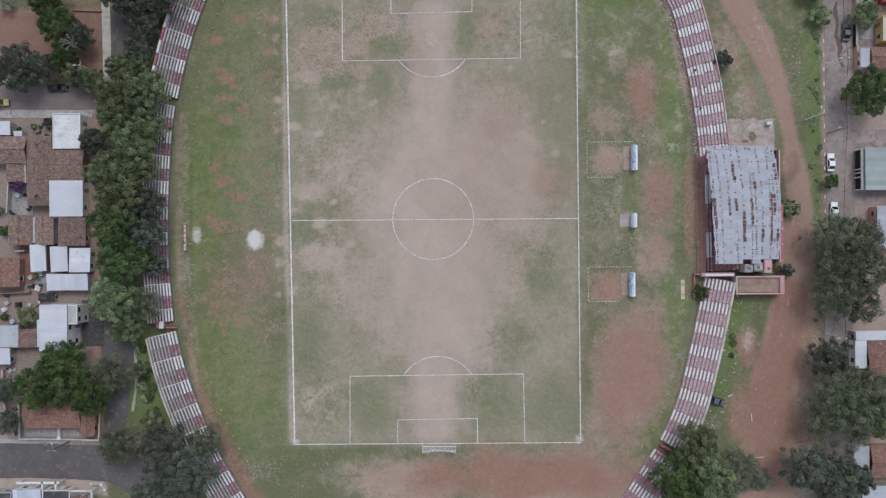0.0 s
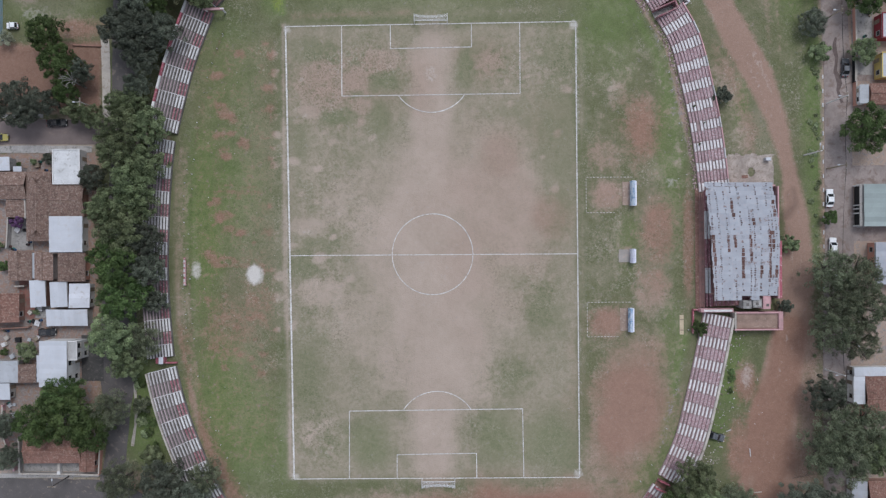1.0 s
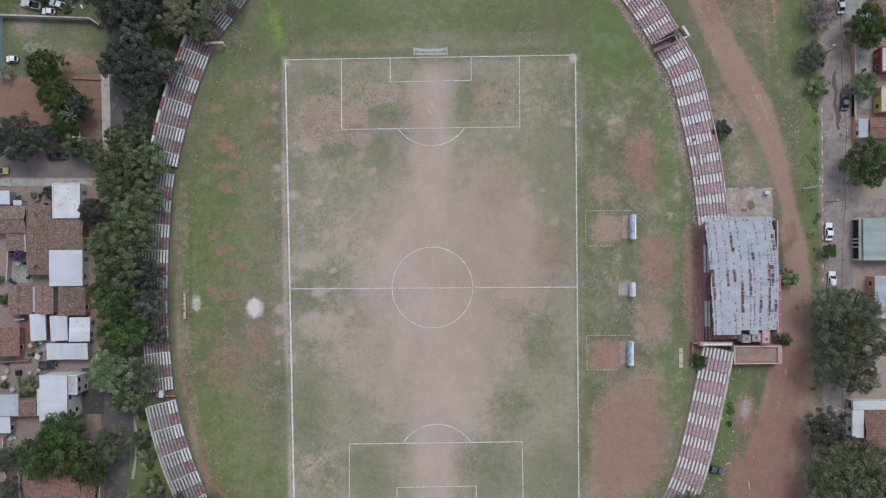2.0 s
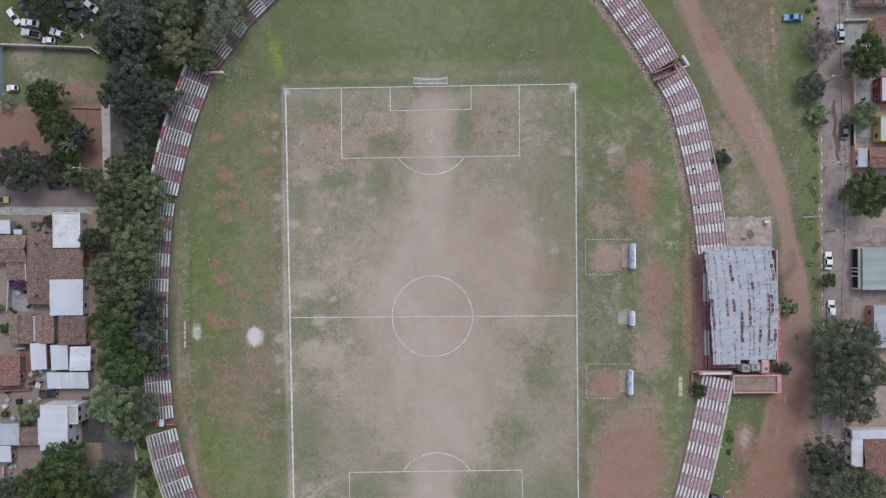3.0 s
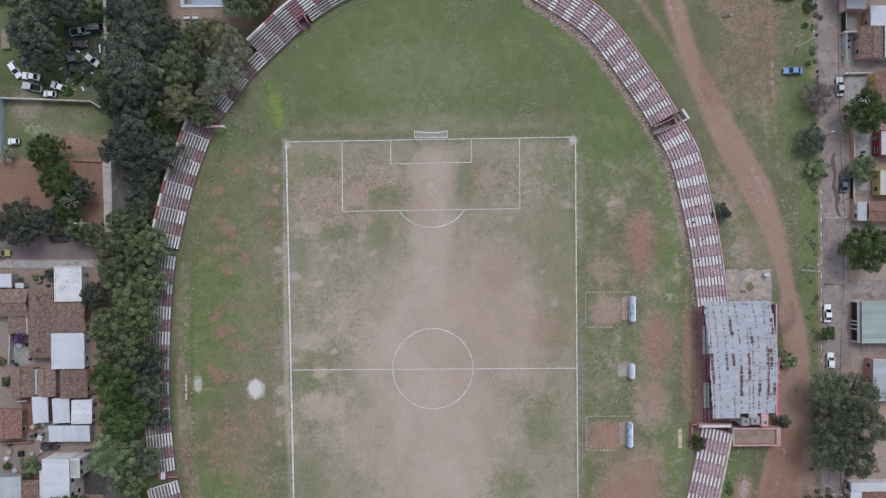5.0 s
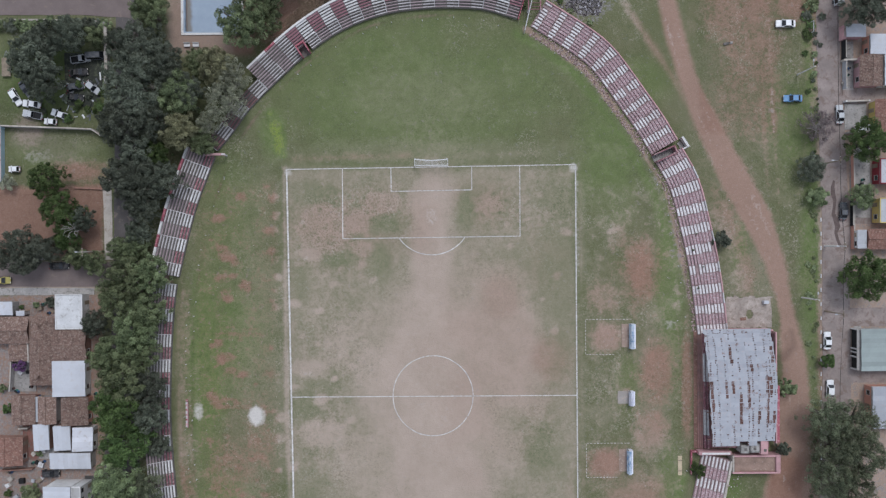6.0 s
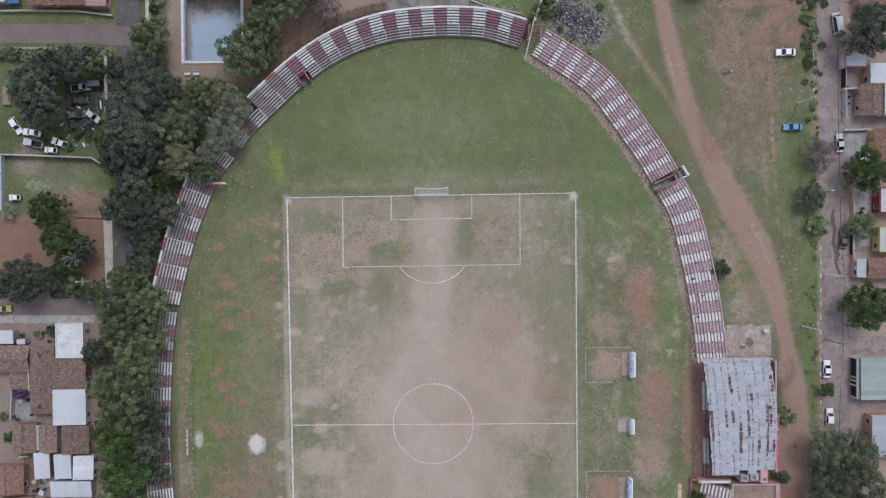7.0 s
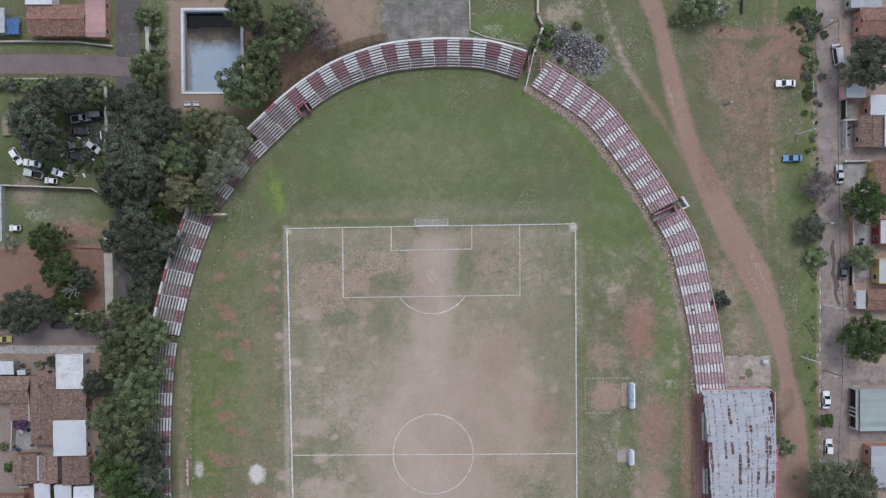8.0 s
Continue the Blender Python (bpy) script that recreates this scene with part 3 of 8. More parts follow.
def arc_strips(cx, cy, r, a0, a1, w):
    n = max(8, round(abs(a1 - a0) / 6))
    pts = [(cx + r * math.cos(radians(a0 + (a1 - a0) * k / n)), cy + r * math.sin(radians(a0 + (a1 - a0) * k / n))) for k in range(n + 1)]
    return [(p, q, w) for p, q in zip(pts, pts[1:])]


NW, NE, SW, SE = (-32.95, 51.8), (32.78, 52.5), (-31.6, -50.7), (33.0, -50.7)
WHITE_W = 0.18
marking("touchline", [(NW, SW, 0.34), (NE, SE, 0.26)], "worn white lime touchline painted on the grass")
marking("goal_line", [(NW, NE, WHITE_W), (SW, SE, WHITE_W)], "white lime goal line painted on the grass")
marking("halfway_line", [((-32.4, -0.1), (32.9, -0.1), WHITE_W)], "white lime halfway line painted across the pitch")
marking("centre_circle", arc_strips(0.05, 0, 9.15, 0, 360, 0.19), "white lime centre circle painted on worn grass")
marking("penalty_area", [((-20.25, 52), (-20.25, 35.9), WHITE_W), ((20.1, 52.4), (20.1, 36.3), WHITE_W), ((-20.3, 35.95), (20.15, 36.3), WHITE_W)], "white lime penalty area lines on worn grass")
marking("penalty_area", [((-19.1, -50.7), (-19.0, -35.4), WHITE_W), ((20.4, -50.7), (20.2, -35.1), WHITE_W), ((-19.0, -35.4), (20.2, -35.1), WHITE_W)], "white lime penalty area lines on worn grass")
marking("goal_area", [((-9.2, 52.1), (-9.2, 46.6), WHITE_W), ((9.15, 52.3), (9.15, 46.9), WHITE_W), ((-9.2, 46.65), (9.15, 46.9), WHITE_W)], "white lime goal area lines by the goal")
marking("goal_area", [((-8.3, -50.7), (-8.25, -45.3), WHITE_W), ((9.75, -50.7), (9.7, -45.1), WHITE_W), ((-8.25, -45.35), (9.7, -45.1), WHITE_W)], "white lime goal area lines by the goal")
marking("penalty_arc", arc_strips(0, 41.3, 9.15, 216, 325, 0.19), "white lime penalty arc on the worn pitch")
marking("penalty_arc", arc_strips(0.9, -40.2, 9.15, 146, 34, 0.19), "white lime penalty arc on the worn pitch")
for x0, y0, x1, y1, xe in ((34.9, 9.2, 45.6, 17.2, 41.6), (35.0, -18.9, 45.0, -11.1, 42.2)):
    dashes = []
    for a, b in (((x0, y1), (x1, y1)), ((x0, y0), (x0, y1)), ((x0, y0), (xe, y0))):
        n = round((Vector(b) - Vector(a)).length / 0.75)
        for k in range(n):
            dashes.append((Vector(a).lerp(Vector(b), (k + 0.1) / n), Vector(a).lerp(Vector(b), (k + 0.75) / n), 0.14))
    marking("technical_area", dashes, "faint dashed lime technical area before a dugout", FAINT_LIME)


# ---- terraces ----
def terrace(name, label, front, depth, rows, z_front, z_top, blocks, painted, colours, start=0, core=None, bars=0, flip=1, thin=0.22, wide=0.42, holes=(), full=99, ragged=0.03, worn_from=99):
    """A curved stepped stand of so many blocks. Bench planks run row by row over a stepped base, painted block by block.
    painted: (first, last) rows with wide painted planks; the rest are thin and weathered; from the row full on, maroon planks close up."""
    holder = thing(name, label, "terrace", "terraces round the pitch")
    pts = spline(front, 1, blocks)
    n = len(pts) - 1
    normals = []
    for i in range(n + 1):
        d = pts[min(n, i + 1)] - pts[max(0, i - 1)]
        normals.append(Vector((d.y, -d.x)).normalized() * flip)
    pitch = depth / rows
    level = [z_front + (z_top - z_front) * r / (rows - 1) for r in range(rows)]

    def in_hole(x, y):
        return any((x - hx) ** 2 + (y - hy) ** 2 < hr * hr for hx, hy, hr in holes)

    # the stepped base, one stair profile swept from block to block
    bm = bmesh.new()
    last = None
    for i in range(n + 1):
        prof = [(0.0, -0.15)]
        for r in range(rows):
            prof += [(pitch * r, level[r] - 0.16), (pitch * (r + 1), level[r] - 0.16)]
        prof += [(depth, -0.15)]
        now = [bm.verts.new((pts[i].x + normals[i].x * o, pts[i].y + normals[i].y * o, z)) for o, z in prof]
        if last:
            for k in range(len(now) - 1):
                c = (last[k].co + now[k + 1].co) / 2
                if not in_hole(c.x, c.y):
                    bm.faces.new((last[k], now[k], now[k + 1], last[k + 1]))
        if i in (0, n):
            bm.faces.new(now)
        last = now
    bmesh.ops.recalc_face_normals(bm, faces=bm.faces)
    part("stepped_base", bm, core or DARK_CONCRETE, holder)
    for i in range(n):
        white = (i + start) % 2 == 0
        for r in range(rows):
            solid = painted[0] <= r <= painted[1] and i < worn_from
            mat = colours[0 if white else 1] if solid else colours[2 if white else 3]
            o = pitch * (r + 0.5)
            a, b = pts[i] + normals[i] * o, pts[i + 1] + normals[i + 1] * o
            mid = (a + b) / 2
            if in_hole(mid.x, mid.y) or white and ragged > 0.1 and random.random() < 0.015:
                continue
            trim = (b - a) * random.uniform(0.008, ragged if white else 0.03)
            width = pitch * 0.95 if not white and r >= full and i < worn_from else wide if solid else thin
            slide = normals[i] * random.uniform(-0.02, 0.02)
            piece("bench_plank", mat, a + trim + slide, b - trim + slide, width * random.uniform(0.92, 1.05), level[r] - 0.1, level[r] + random.uniform(-0.01, 0.012), holder)
    if bars:
        for i in range(n + 1):
            if (i + start) % 2:
                continue
            bm = bmesh.new()
            a, b = pts[i] + normals[i] * pitch * 0.2, pts[i] + normals[i] * (depth * bars)
            side = Vector((-(b - a).y, (b - a).x)).normalized() * 0.06
            ring = [[bm.verts.new((q.x + side.x * s, q.y + side.y * s, h)) for s, h in ((-1, z - 0.4), (1, z - 0.4), (1, z + 0.05), (-1, z + 0.05))] for q, z in ((a, z_front), (b, z_front + (z_top - z_front) * bars))]
            for k in range(4):
                bm.faces.new((ring[0][k], ring[0][(k + 1) % 4], ring[1][(k + 1) % 4], ring[1][k]))
            bm.faces.new(ring[0][::-1])
            bm.faces.new(ring[1])
            bmesh.ops.recalc_face_normals(bm, faces=bm.faces)
            part("stringer", bm, WHITE_PLANK, holder)
    return holder, pts, normals


def parapet(parent, pts, normals, offset, width, z0, z1, mats, name="parapet"):
    """A low wall along the back of a terrace, one length for each block."""
    for i in range(len(pts) - 1):
        a, b = pts[i] + normals[i] * offset, pts[i + 1] + normals[i + 1] * offset
        piece(name, mats[i % len(mats)], a, b, width, z0, z1, parent)


EAST_FRONT = [(22.7, 83.9), (31.4, 78.3), (36.1, 74.6), (40.0, 69.6), (43.3, 64.9), (46.7, 60.1), (50.1, 54.2), (54.2, 46.8), (56.4, 38.4), (58.2, 30), (59.4, 22), (60.3, 14)]
EAST_FRONT_SOUTH = [(61.2, -13.4), (59.0, -24), (57, -32.6), (54.9, -40.6), (52.4, -46.7), (50.4, -50.3), (46.5, -56.5), (42.2, -62.9), (38, -68)]
NORTH = [(19.6, 85.4), (12.5, 87.5), (6.8, 88), (0.6, 88), (-7.9, 87.2), (-14.3, 85.5), (-19.8, 83.2), (-24.8, 80.2), (-29.7, 76.4), (-33.6, 72.8), (-36.8, 69.8)]
WEST_A = [(-36.9, 69.7), (-41.3, 65.2), (-45.2, 59.8), (-48.4, 56)]
WEST_B = [(-49.0, 54.7), (-50.6, 50.5), (-52.6, 45.4), (-54.4, 39.7), (-56.2, 32.6), (-57.4, 27.5)]
WEST_C = [(-57.9, 25.8), (-58.6, 20.5), (-59.2, 12.8), (-59.5, 5.9), (-59.7, -1.1), (-59.6, -8.1), (-59.2, -13.9), (-58.5, -22.6)]
WEST_D = [(-58.0, -24.9), (-56.4, -31.7), (-54.4, -38), (-52.4, -43.1), (-50.4, -48.2), (-47.9, -53.3), (-45, -58.4), (-42.8, -62.2), (-39, -68)]
PAINT = (WHITE_PLANK, MAROON, GREY_PLANK, DULL_MAROON)
FADED_MAROON = surface("faded_maroon_paint", (0.300, 0.188, 0.203), 0.22, 2.6, (0.50, 0.43, 0.44), 0.46, 0.85, spread=0.06)
SOFT_MAROON = surface("soft_maroon_paint", (0.232, 0.118, 0.138), 0.2, 1.6, (0.34, 0.25, 0.26), 0.22, 0.85, spread=0.06)
FLAKED_WHITE = surface("flaked_white_paint", (0.63, 0.62, 0.62), 0.22, 2.2, (0.40, 0.30, 0.31), 0.36, 0.82, spread=0.08)
EAST_PAINT = (FLAKED_WHITE, FADED_MAROON, GREY_PLANK, DULL_MAROON)
NORTH_PAINT = (WHITE_PLANK, SOFT_MAROON, GREY_PLANK, PINK_GREY)
WEST_PAINT = (WHITE_PLANK, MAROON, GREY_PLANK, PINK_GREY)
EAST_NN = [(22.7, 83.9), (31.4, 78.3), (36.1, 74.6), (40.0, 69.6), (43.3, 64.9), (46.7, 60.1), (50.0, 54.6)]
EAST_NS = [(51.0, 52.8), (54.2, 46.8), (56.4, 38.4), (58.2, 30), (59.4, 22), (60.3, 13.6)]
EAST_SN = [(61.2, -13.4), (59.0, -24), (57, -32.6), (54.9, -40.6), (52.4, -46.7), (50.7, -50.0)]
EAST_SS = [(49.5, -52.0), (46.5, -56.5), (42.2, -62.9), (38, -68)]
EAST_LABEL = "curved concrete terrace with white and maroon painted benches"
nn, nn_p, nn_n = terrace("terrace", EAST_LABEL, EAST_NN, 5.9, 9, 0.5, 2.4, 20, (0, 8), EAST_PAINT, 0, PINK_CONCRETE, flip=-1, wide=0.40, full=3, ragged=0.24)
ns, ns_p, ns_n = terrace("terrace", EAST_LABEL, EAST_NS, 5.9, 9, 0.5, 2.4, 18, (0, 8), EAST_PAINT, 1, PINK_CONCRETE, flip=-1, wide=0.47, full=3, ragged=0.15)
parapet(nn, nn_p, nn_n, 6.0, 0.22, 0, 2.8, [PINK_WALL])
parapet(ns, ns_p, ns_n, 6.0, 0.22, 0, 2.8, [PINK_WALL, PINK_WALL, GREY_PLANK])
sn, sn_p, sn_n = terrace("terrace", "curved terrace with white and maroon benches and pale back wall", EAST_SN, 5.9, 8, 0.5, 2.4, 15, (0, 7), EAST_PAINT, 0, PINK_CONCRETE, flip=-1, wide=0.4, full=2, ragged=0.1)
ss, ss_p, ss_n = terrace("terrace", "short end of a terrace with white and maroon benches", EAST_SS, 5.9, 8, 0.5, 2.4, 9, (0, 7), PAINT, 0, PINK_CONCRETE, flip=-1, wide=0.4)
parapet(sn, sn_p, sn_n, 6.1, 0.5, 0, 2.8, [PALE_CONCRETE])
parapet(ss, ss_p, ss_n, 6.1, 0.5, 0, 2.8, [PALE_CONCRETE])
north_t, nt_p, nt_n = terrace("terrace", "curved high terrace with white and maroon upper benches", NORTH, 5.35, 10, 1.0, 4.2, 23, (4, 9), NORTH_PAINT, 1, DARK_CONCRETE, 0.46, wide=0.365, thin=0.235, holes=((-28.6, 77.7, 1.7),), full=7, worn_from=19)
parapet(north_t, nt_p, nt_n, 5.5, 0.42, 0, 4.55, [WHITE_WALL] * 20 + [CRIMSON, WHITE_WALL, WHITE_WALL])
west_a, wa_p, wa_n = terrace("terrace", "narrow terrace of thin weathered benches half under trees", WEST_A, 3.0, 5, 0.9, 2.2, 6, (0, 1), (GREY_PLANK, DULL_MAROON, GREY_PLANK, DULL_MAROON), 0, DARK_CONCRETE, 0.97, thin=0.24)
west_b, wb_p, wb_n = terrace("terrace", "curved open terrace, front benches white and maroon, back benches bare", WEST_B, 5.5, 9, 0.9, 3.0, 10, (0, 2), WEST_PAINT, 1, DARK_CONCRETE, 0.97, wide=0.36, thin=0.26)
west_c, wc_p, wc_n = terrace("terrace", "long open terrace with white and maroon front benches beside trees", WEST_C, 5.2, 9, 0.9, 3.0, 17, (0, 2), WEST_PAINT, 0, DARK_CONCRETE, 0.97, wide=0.37, thin=0.28)
west_d, wd_p, wd_n = terrace("terrace", "curved open terrace, front benches white and maroon, pale rear edge", WEST_D, 5.8, 9, 0.9, 3.0, 17, (0, 2), WEST_PAINT, 0, DARK_CONCRETE, 0.97, wide=0.39, thin=0.29)
parapet(west_d, wd_p, wd_n, 5.95, 0.3, 0, 3.4, [PALE_CONCRETE])
parapet(west_b, wb_p, wb_n, 5.7, 0.45, 0, 3.5, [WHITE_WALL, CRIMSON])


# ---- more materials ----
ASPHALT = surface("grey_asphalt", (0.112, 0.102, 0.100), 0.22, 0.5, (0.19, 0.16, 0.14), 0.2, 0.93, spread=0.03)
BROWN_ASPHALT = surface("dusty_asphalt", (0.178, 0.144, 0.137), 0.2, 0.45, (0.215, 0.17, 0.145), 0.12, 0.95, spread=0.03)
STREET = surface("dusty_paved_street", (0.285, 0.240, 0.222), 0.32, 0.35, (0.185, 0.142, 0.124), 0.40, 0.94, spread=0.03)
SHEET = surface("galvanised_sheet", (0.335, 0.35, 0.385), 0.14, 0.7, (0.34, 0.325, 0.34), 0.3, 0.55, 0.0, 0.2, 0.07, 0.5)
RUST = surface("rusted_sheet", (0.120, 0.062, 0.052), 0.35, 1.6, (0.25, 0.19, 0.18), 0.3, 0.85)
HALF_RUST = surface("part_rusted_sheet", (0.35, 0.362, 0.395), 0.2, 1.2, (0.22, 0.135, 0.11), 0.4, 0.7)
WHITE_SHEET = surface("white_metal_sheet", (0.50, 0.515, 0.55), 0.1, 0.5, (0.46, 0.45, 0.46), 0.25, 0.5, 0.0, 0.15, 0.05, 0.5)
GREY_SHEET = surface("grey_metal_sheet", (0.40, 0.415, 0.44), 0.12, 0.6, (0.28, 0.27, 0.27), 0.2, 0.55, 0.0, 0.2, 0.06, 0.5)
GREEN_SHEET = surface("pale_green_sheet", (0.281, 0.324, 0.315), 0.12, 0.5, (0.24, 0.28, 0.27), 0.2, 0.6)
PINK_SHEET = surface("faded_pink_sheet", (0.40, 0.25, 0.24), 0.15, 0.6, (0.28, 0.2, 0.18), 0.25, 0.7)
TILE = surface("clay_roof_tile", (0.195, 0.128, 0.104), 0.45, 1.5, (0.30, 0.235, 0.20), 0.4, 0.92, spread=0.16)
RED_TILE = surface("red_clay_tile", (0.225, 0.122, 0.096), 0.4, 1.5, (0.31, 0.22, 0.18), 0.35, 0.9, spread=0.12)
YELLOW_WALL = surface("ochre_plaster", (0.52, 0.40, 0.14), 0.15, 0.8, (0.36, 0.29, 0.15), 0.2)
SALMON_WALL = surface("salmon_plaster", (0.48, 0.25, 0.19), 0.15, 0.8, (0.36, 0.22, 0.18), 0.2)
GREY_WALL = surface("grey_render_wall", (0.36, 0.345, 0.33), 0.22, 0.8, (0.22, 0.2, 0.185), 0.3)
BRICK_WALL = surface("brick_wall", (0.27, 0.155, 0.12), 0.3, 1.6, (0.17, 0.12, 0.1), 0.3)
BLUE_WALL = surface("pale_blue_paint", (0.34, 0.47, 0.53), 0.15, 0.8, (0.4, 0.42, 0.42), 0.2)
GLASS = Nodes("dark_glass").done((0.012, 0.014, 0.017), 0.12, spec=0.6)
DARK = surface("dark_rubber", (0.022, 0.022, 0.023), 0.3, 3, rough=0.85)
STEEL = surface("dull_steel", (0.35, 0.35, 0.36), 0.2, 2, rough=0.45, metal=0.7)
WOOD = surface("grey_timber", (0.27, 0.22, 0.165), 0.3, 1.8, (0.17, 0.14, 0.11), 0.3)
BARK = surface("bark", (0.13, 0.11, 0.092), 0.35, 3, (0.2, 0.185, 0.165), 0.3)
PALE_BARK = surface("pale_bark", (0.36, 0.34, 0.315), 0.25, 3, (0.22, 0.2, 0.18), 0.3)
THATCH = surface("dry_thatch", (0.255, 0.185, 0.135), 0.35, 2.4, (0.16, 0.11, 0.08), 0.3, 0.98)
LAMP_GLASS = Nodes("lamp_glass").done((0.6, 0.58, 0.54), 0.2, spec=0.5)
TAIL_GLASS = Nodes("red_lamp_glass").done((0.28, 0.02, 0.02), 0.25, spec=0.5)


def paint(name, colour):
    n = Nodes(name)
    dust = n.noise(2.2, 4, 0.6, n.position())
    col = n.mix(n.ramp(dust, 0.45, 0.75, 0, 0.35), colour, (0.3, 0.27, 0.24))
    return n.done(col, n.ramp(dust, 0.3, 0.7, 0.25, 0.5), None, spec=0.5)


CAR_WHITE, CAR_BLACK, CAR_BLUE = paint("white_car_paint", (0.72, 0.73, 0.74)), paint("black_car_paint", (0.02, 0.021, 0.024)), paint("blue_car_paint", (0.10, 0.24, 0.44))
CAR_SILVER, CAR_GREY, CAR_YELLOW = paint("silver_car_paint", (0.45, 0.47, 0.49)), paint("dark_grey_car_paint", (0.07, 0.078, 0.09)), paint("yellow_car_paint", (0.42, 0.36, 0.10))
CANOPY_BLUE = surface("faded_blue_canopy", (0.27, 0.42, 0.60), 0.2, 0.7, (0.62, 0.68, 0.75), 0.75, 0.5)
CANOPY_WHITE = surface("white_canopy", (0.72, 0.73, 0.80), 0.12, 1.2, (0.52, 0.52, 0.68), 0.3, 0.5)
POOL_PAINT = surface("pale_blue_pool_paint", (0.30, 0.365, 0.44), 0.12, 0.25, (0.24, 0.28, 0.325), 0.35, 0.8)
NET = surface("white_net_cord", (0.70, 0.71, 0.74), 0.1, 2)


# ---- roads and paving ----
def strip(name, label, points, widths, material, z=0.05, thick=0.16, category="road"):
    """A paved strip along a line, with its own thickness."""
    if not isinstance(widths, (list, tuple)):
        widths = [widths] * len(points)
    flat = spline([(x, y, w) for (x, y), w in zip(points, widths)], 1.5)
    bm = bmesh.new()
    rings = []
    for i, p in enumerate(flat):
        d = flat[min(len(flat) - 1, i + 1)] - flat[max(0, i - 1)]
        side = Vector((-d.y, d.x, 0)).normalized()
        half = p.z / 2 + 0.15 * noise.noise((p.x * 0.4, p.y * 0.4, 8))
        rings.append([bm.verts.new((p.x + side.x * half * s, p.y + side.y * half * s, h)) for s, h in ((-1, z - thick), (-1, z), (1, z), (1, z - thick))])
    for a, b in zip(rings, rings[1:]):
        for k in range(4):
            bm.faces.new((a[k], b[k], b[(k + 1) % 4], a[(k + 1) % 4]))
    bm.faces.new(rings[0])
    bm.faces.new(rings[-1][::-1])
    bmesh.ops.recalc_face_normals(bm, faces=bm.faces)
    return tagged(new(name, mesh_of(name, bm, material)), label, category, kind="structure")


strip("road", "grey asphalt road running along the trees", [(-68.2, 118), (-68.4, 104), (-68.7, 88), (-69.2, 66), (-69.5, 46), (-69.8, 28), (-70.5, 4), (-71.4, -24), (-71.4, -36), (-72.2, -47), (-73.5, -54)], [5.6, 5.6, 5.4, 5.2, 5.4, 5.6, 6.5, 8.4, 5.2, 5, 6.5], ASPHALT, 0.05)
strip("road", "dusty brown cross road with grass verges", [(-150, 89.3), (-98, 89.4), (-80, 89.3), (-68, 88.6)], 4.4, BROWN_ASPHALT, 0.055)
strip("road", "dusty brown side road beside houses", [(-150, 28.2), (-98, 28.3), (-80, 28.2), (-68, 28.2)], 5.6, BROWN_ASPHALT, 0.055)
strip("road", "wide grey asphalt road at a corner", [(-150, -54), (-98, -54), (-84, -54.3), (-72, -55.5), (-62, -62), (-57, -72)], [7.8, 7.8, 7.8, 8, 8, 7.5], ASPHALT, 0.055)
strip("road", "pale dusty paved street in front of houses", [(90.2, 130), (90.3, 103), (90.3, 80), (91.4, 52), (92.1, 36), (92.0, 20), (92.2, 4), (91.6, -14), (91.4, -30), (91.3, -75)], [5.6, 5.6, 5.2, 6, 6.4, 6.2, 6.6, 6.4, 6.2, 6], STREET, 0.05)
for y, w in ((17.4, 4.2), (4.2, 3.6), (67.6, 3.6), (97.6, 4.5), (40.4, 3.6)):
    strip("side_street", "dusty paved lane between houses", [(93.5, y), (100, y), (150, y)], w, STREET, 0.055)
strip("pavement", "pale concrete pavement beside the road", [(-73.6, 31.5), (-73.6, 38), (-73.7, 44.5), (-73.9, 50)], 1.9, PALE_CONCRETE, 0.1, 0.22, "pavement")
strip("pavement", "grey concrete pavement in front of houses", [(-150, 24.3), (-98, 24.4), (-77, 24.3)], 1.6, CONCRETE, 0.1, 0.22, "pavement")
strip("pavement", "worn concrete pavement at the road's edge", [(-110, -49.6), (-92, -49.5), (-76, -49.4)], 1.0, CONCRETE, 0.1, 0.22, "pavement")
strip("pavement", "narrow pale concrete kerb at the road", [(-67.6, -29), (-67.3, -36), (-68.2, -43)], 0.6, PALE_CONCRETE, 0.1, 0.22, "pavement")
for i in range(34):
    y = -18 + i * 3.2
    if y < 42:
        piece_at = piece("kerb_stone", WHITE_PLANK, (88.55 if y < 40 else 88.1, y - 0.45), (88.55 if y < 40 else 88.1, y + 0.45), 0.22, -0.05, 0.18, None)
        tagged(piece_at, "short white-painted kerb stone beside the street", "kerb", "kerb stones along the street", "structure")
bm = bmesh.new()
for ix in range(7):
    for iy in range(5):
        add_box(bm, -11.2 + ix * 2.86, 93.9 + iy * 2.86, -0.15, -11.2 + ix * 2.86 + 2.835, 93.9 + iy * 2.86 + 2.835, 0.06 + random.uniform(-0.006, 0.006))
tagged(new("yard_slab", mesh_of("yard_slab", bm, surface("stained_slab", (0.225, 0.21, 0.20), 0.55, 0.55, (0.13, 0.13, 0.095), 0.42, 0.95, spread=0.02))), "stained grey concrete yard with mossy cracks", "paving", kind="structure")


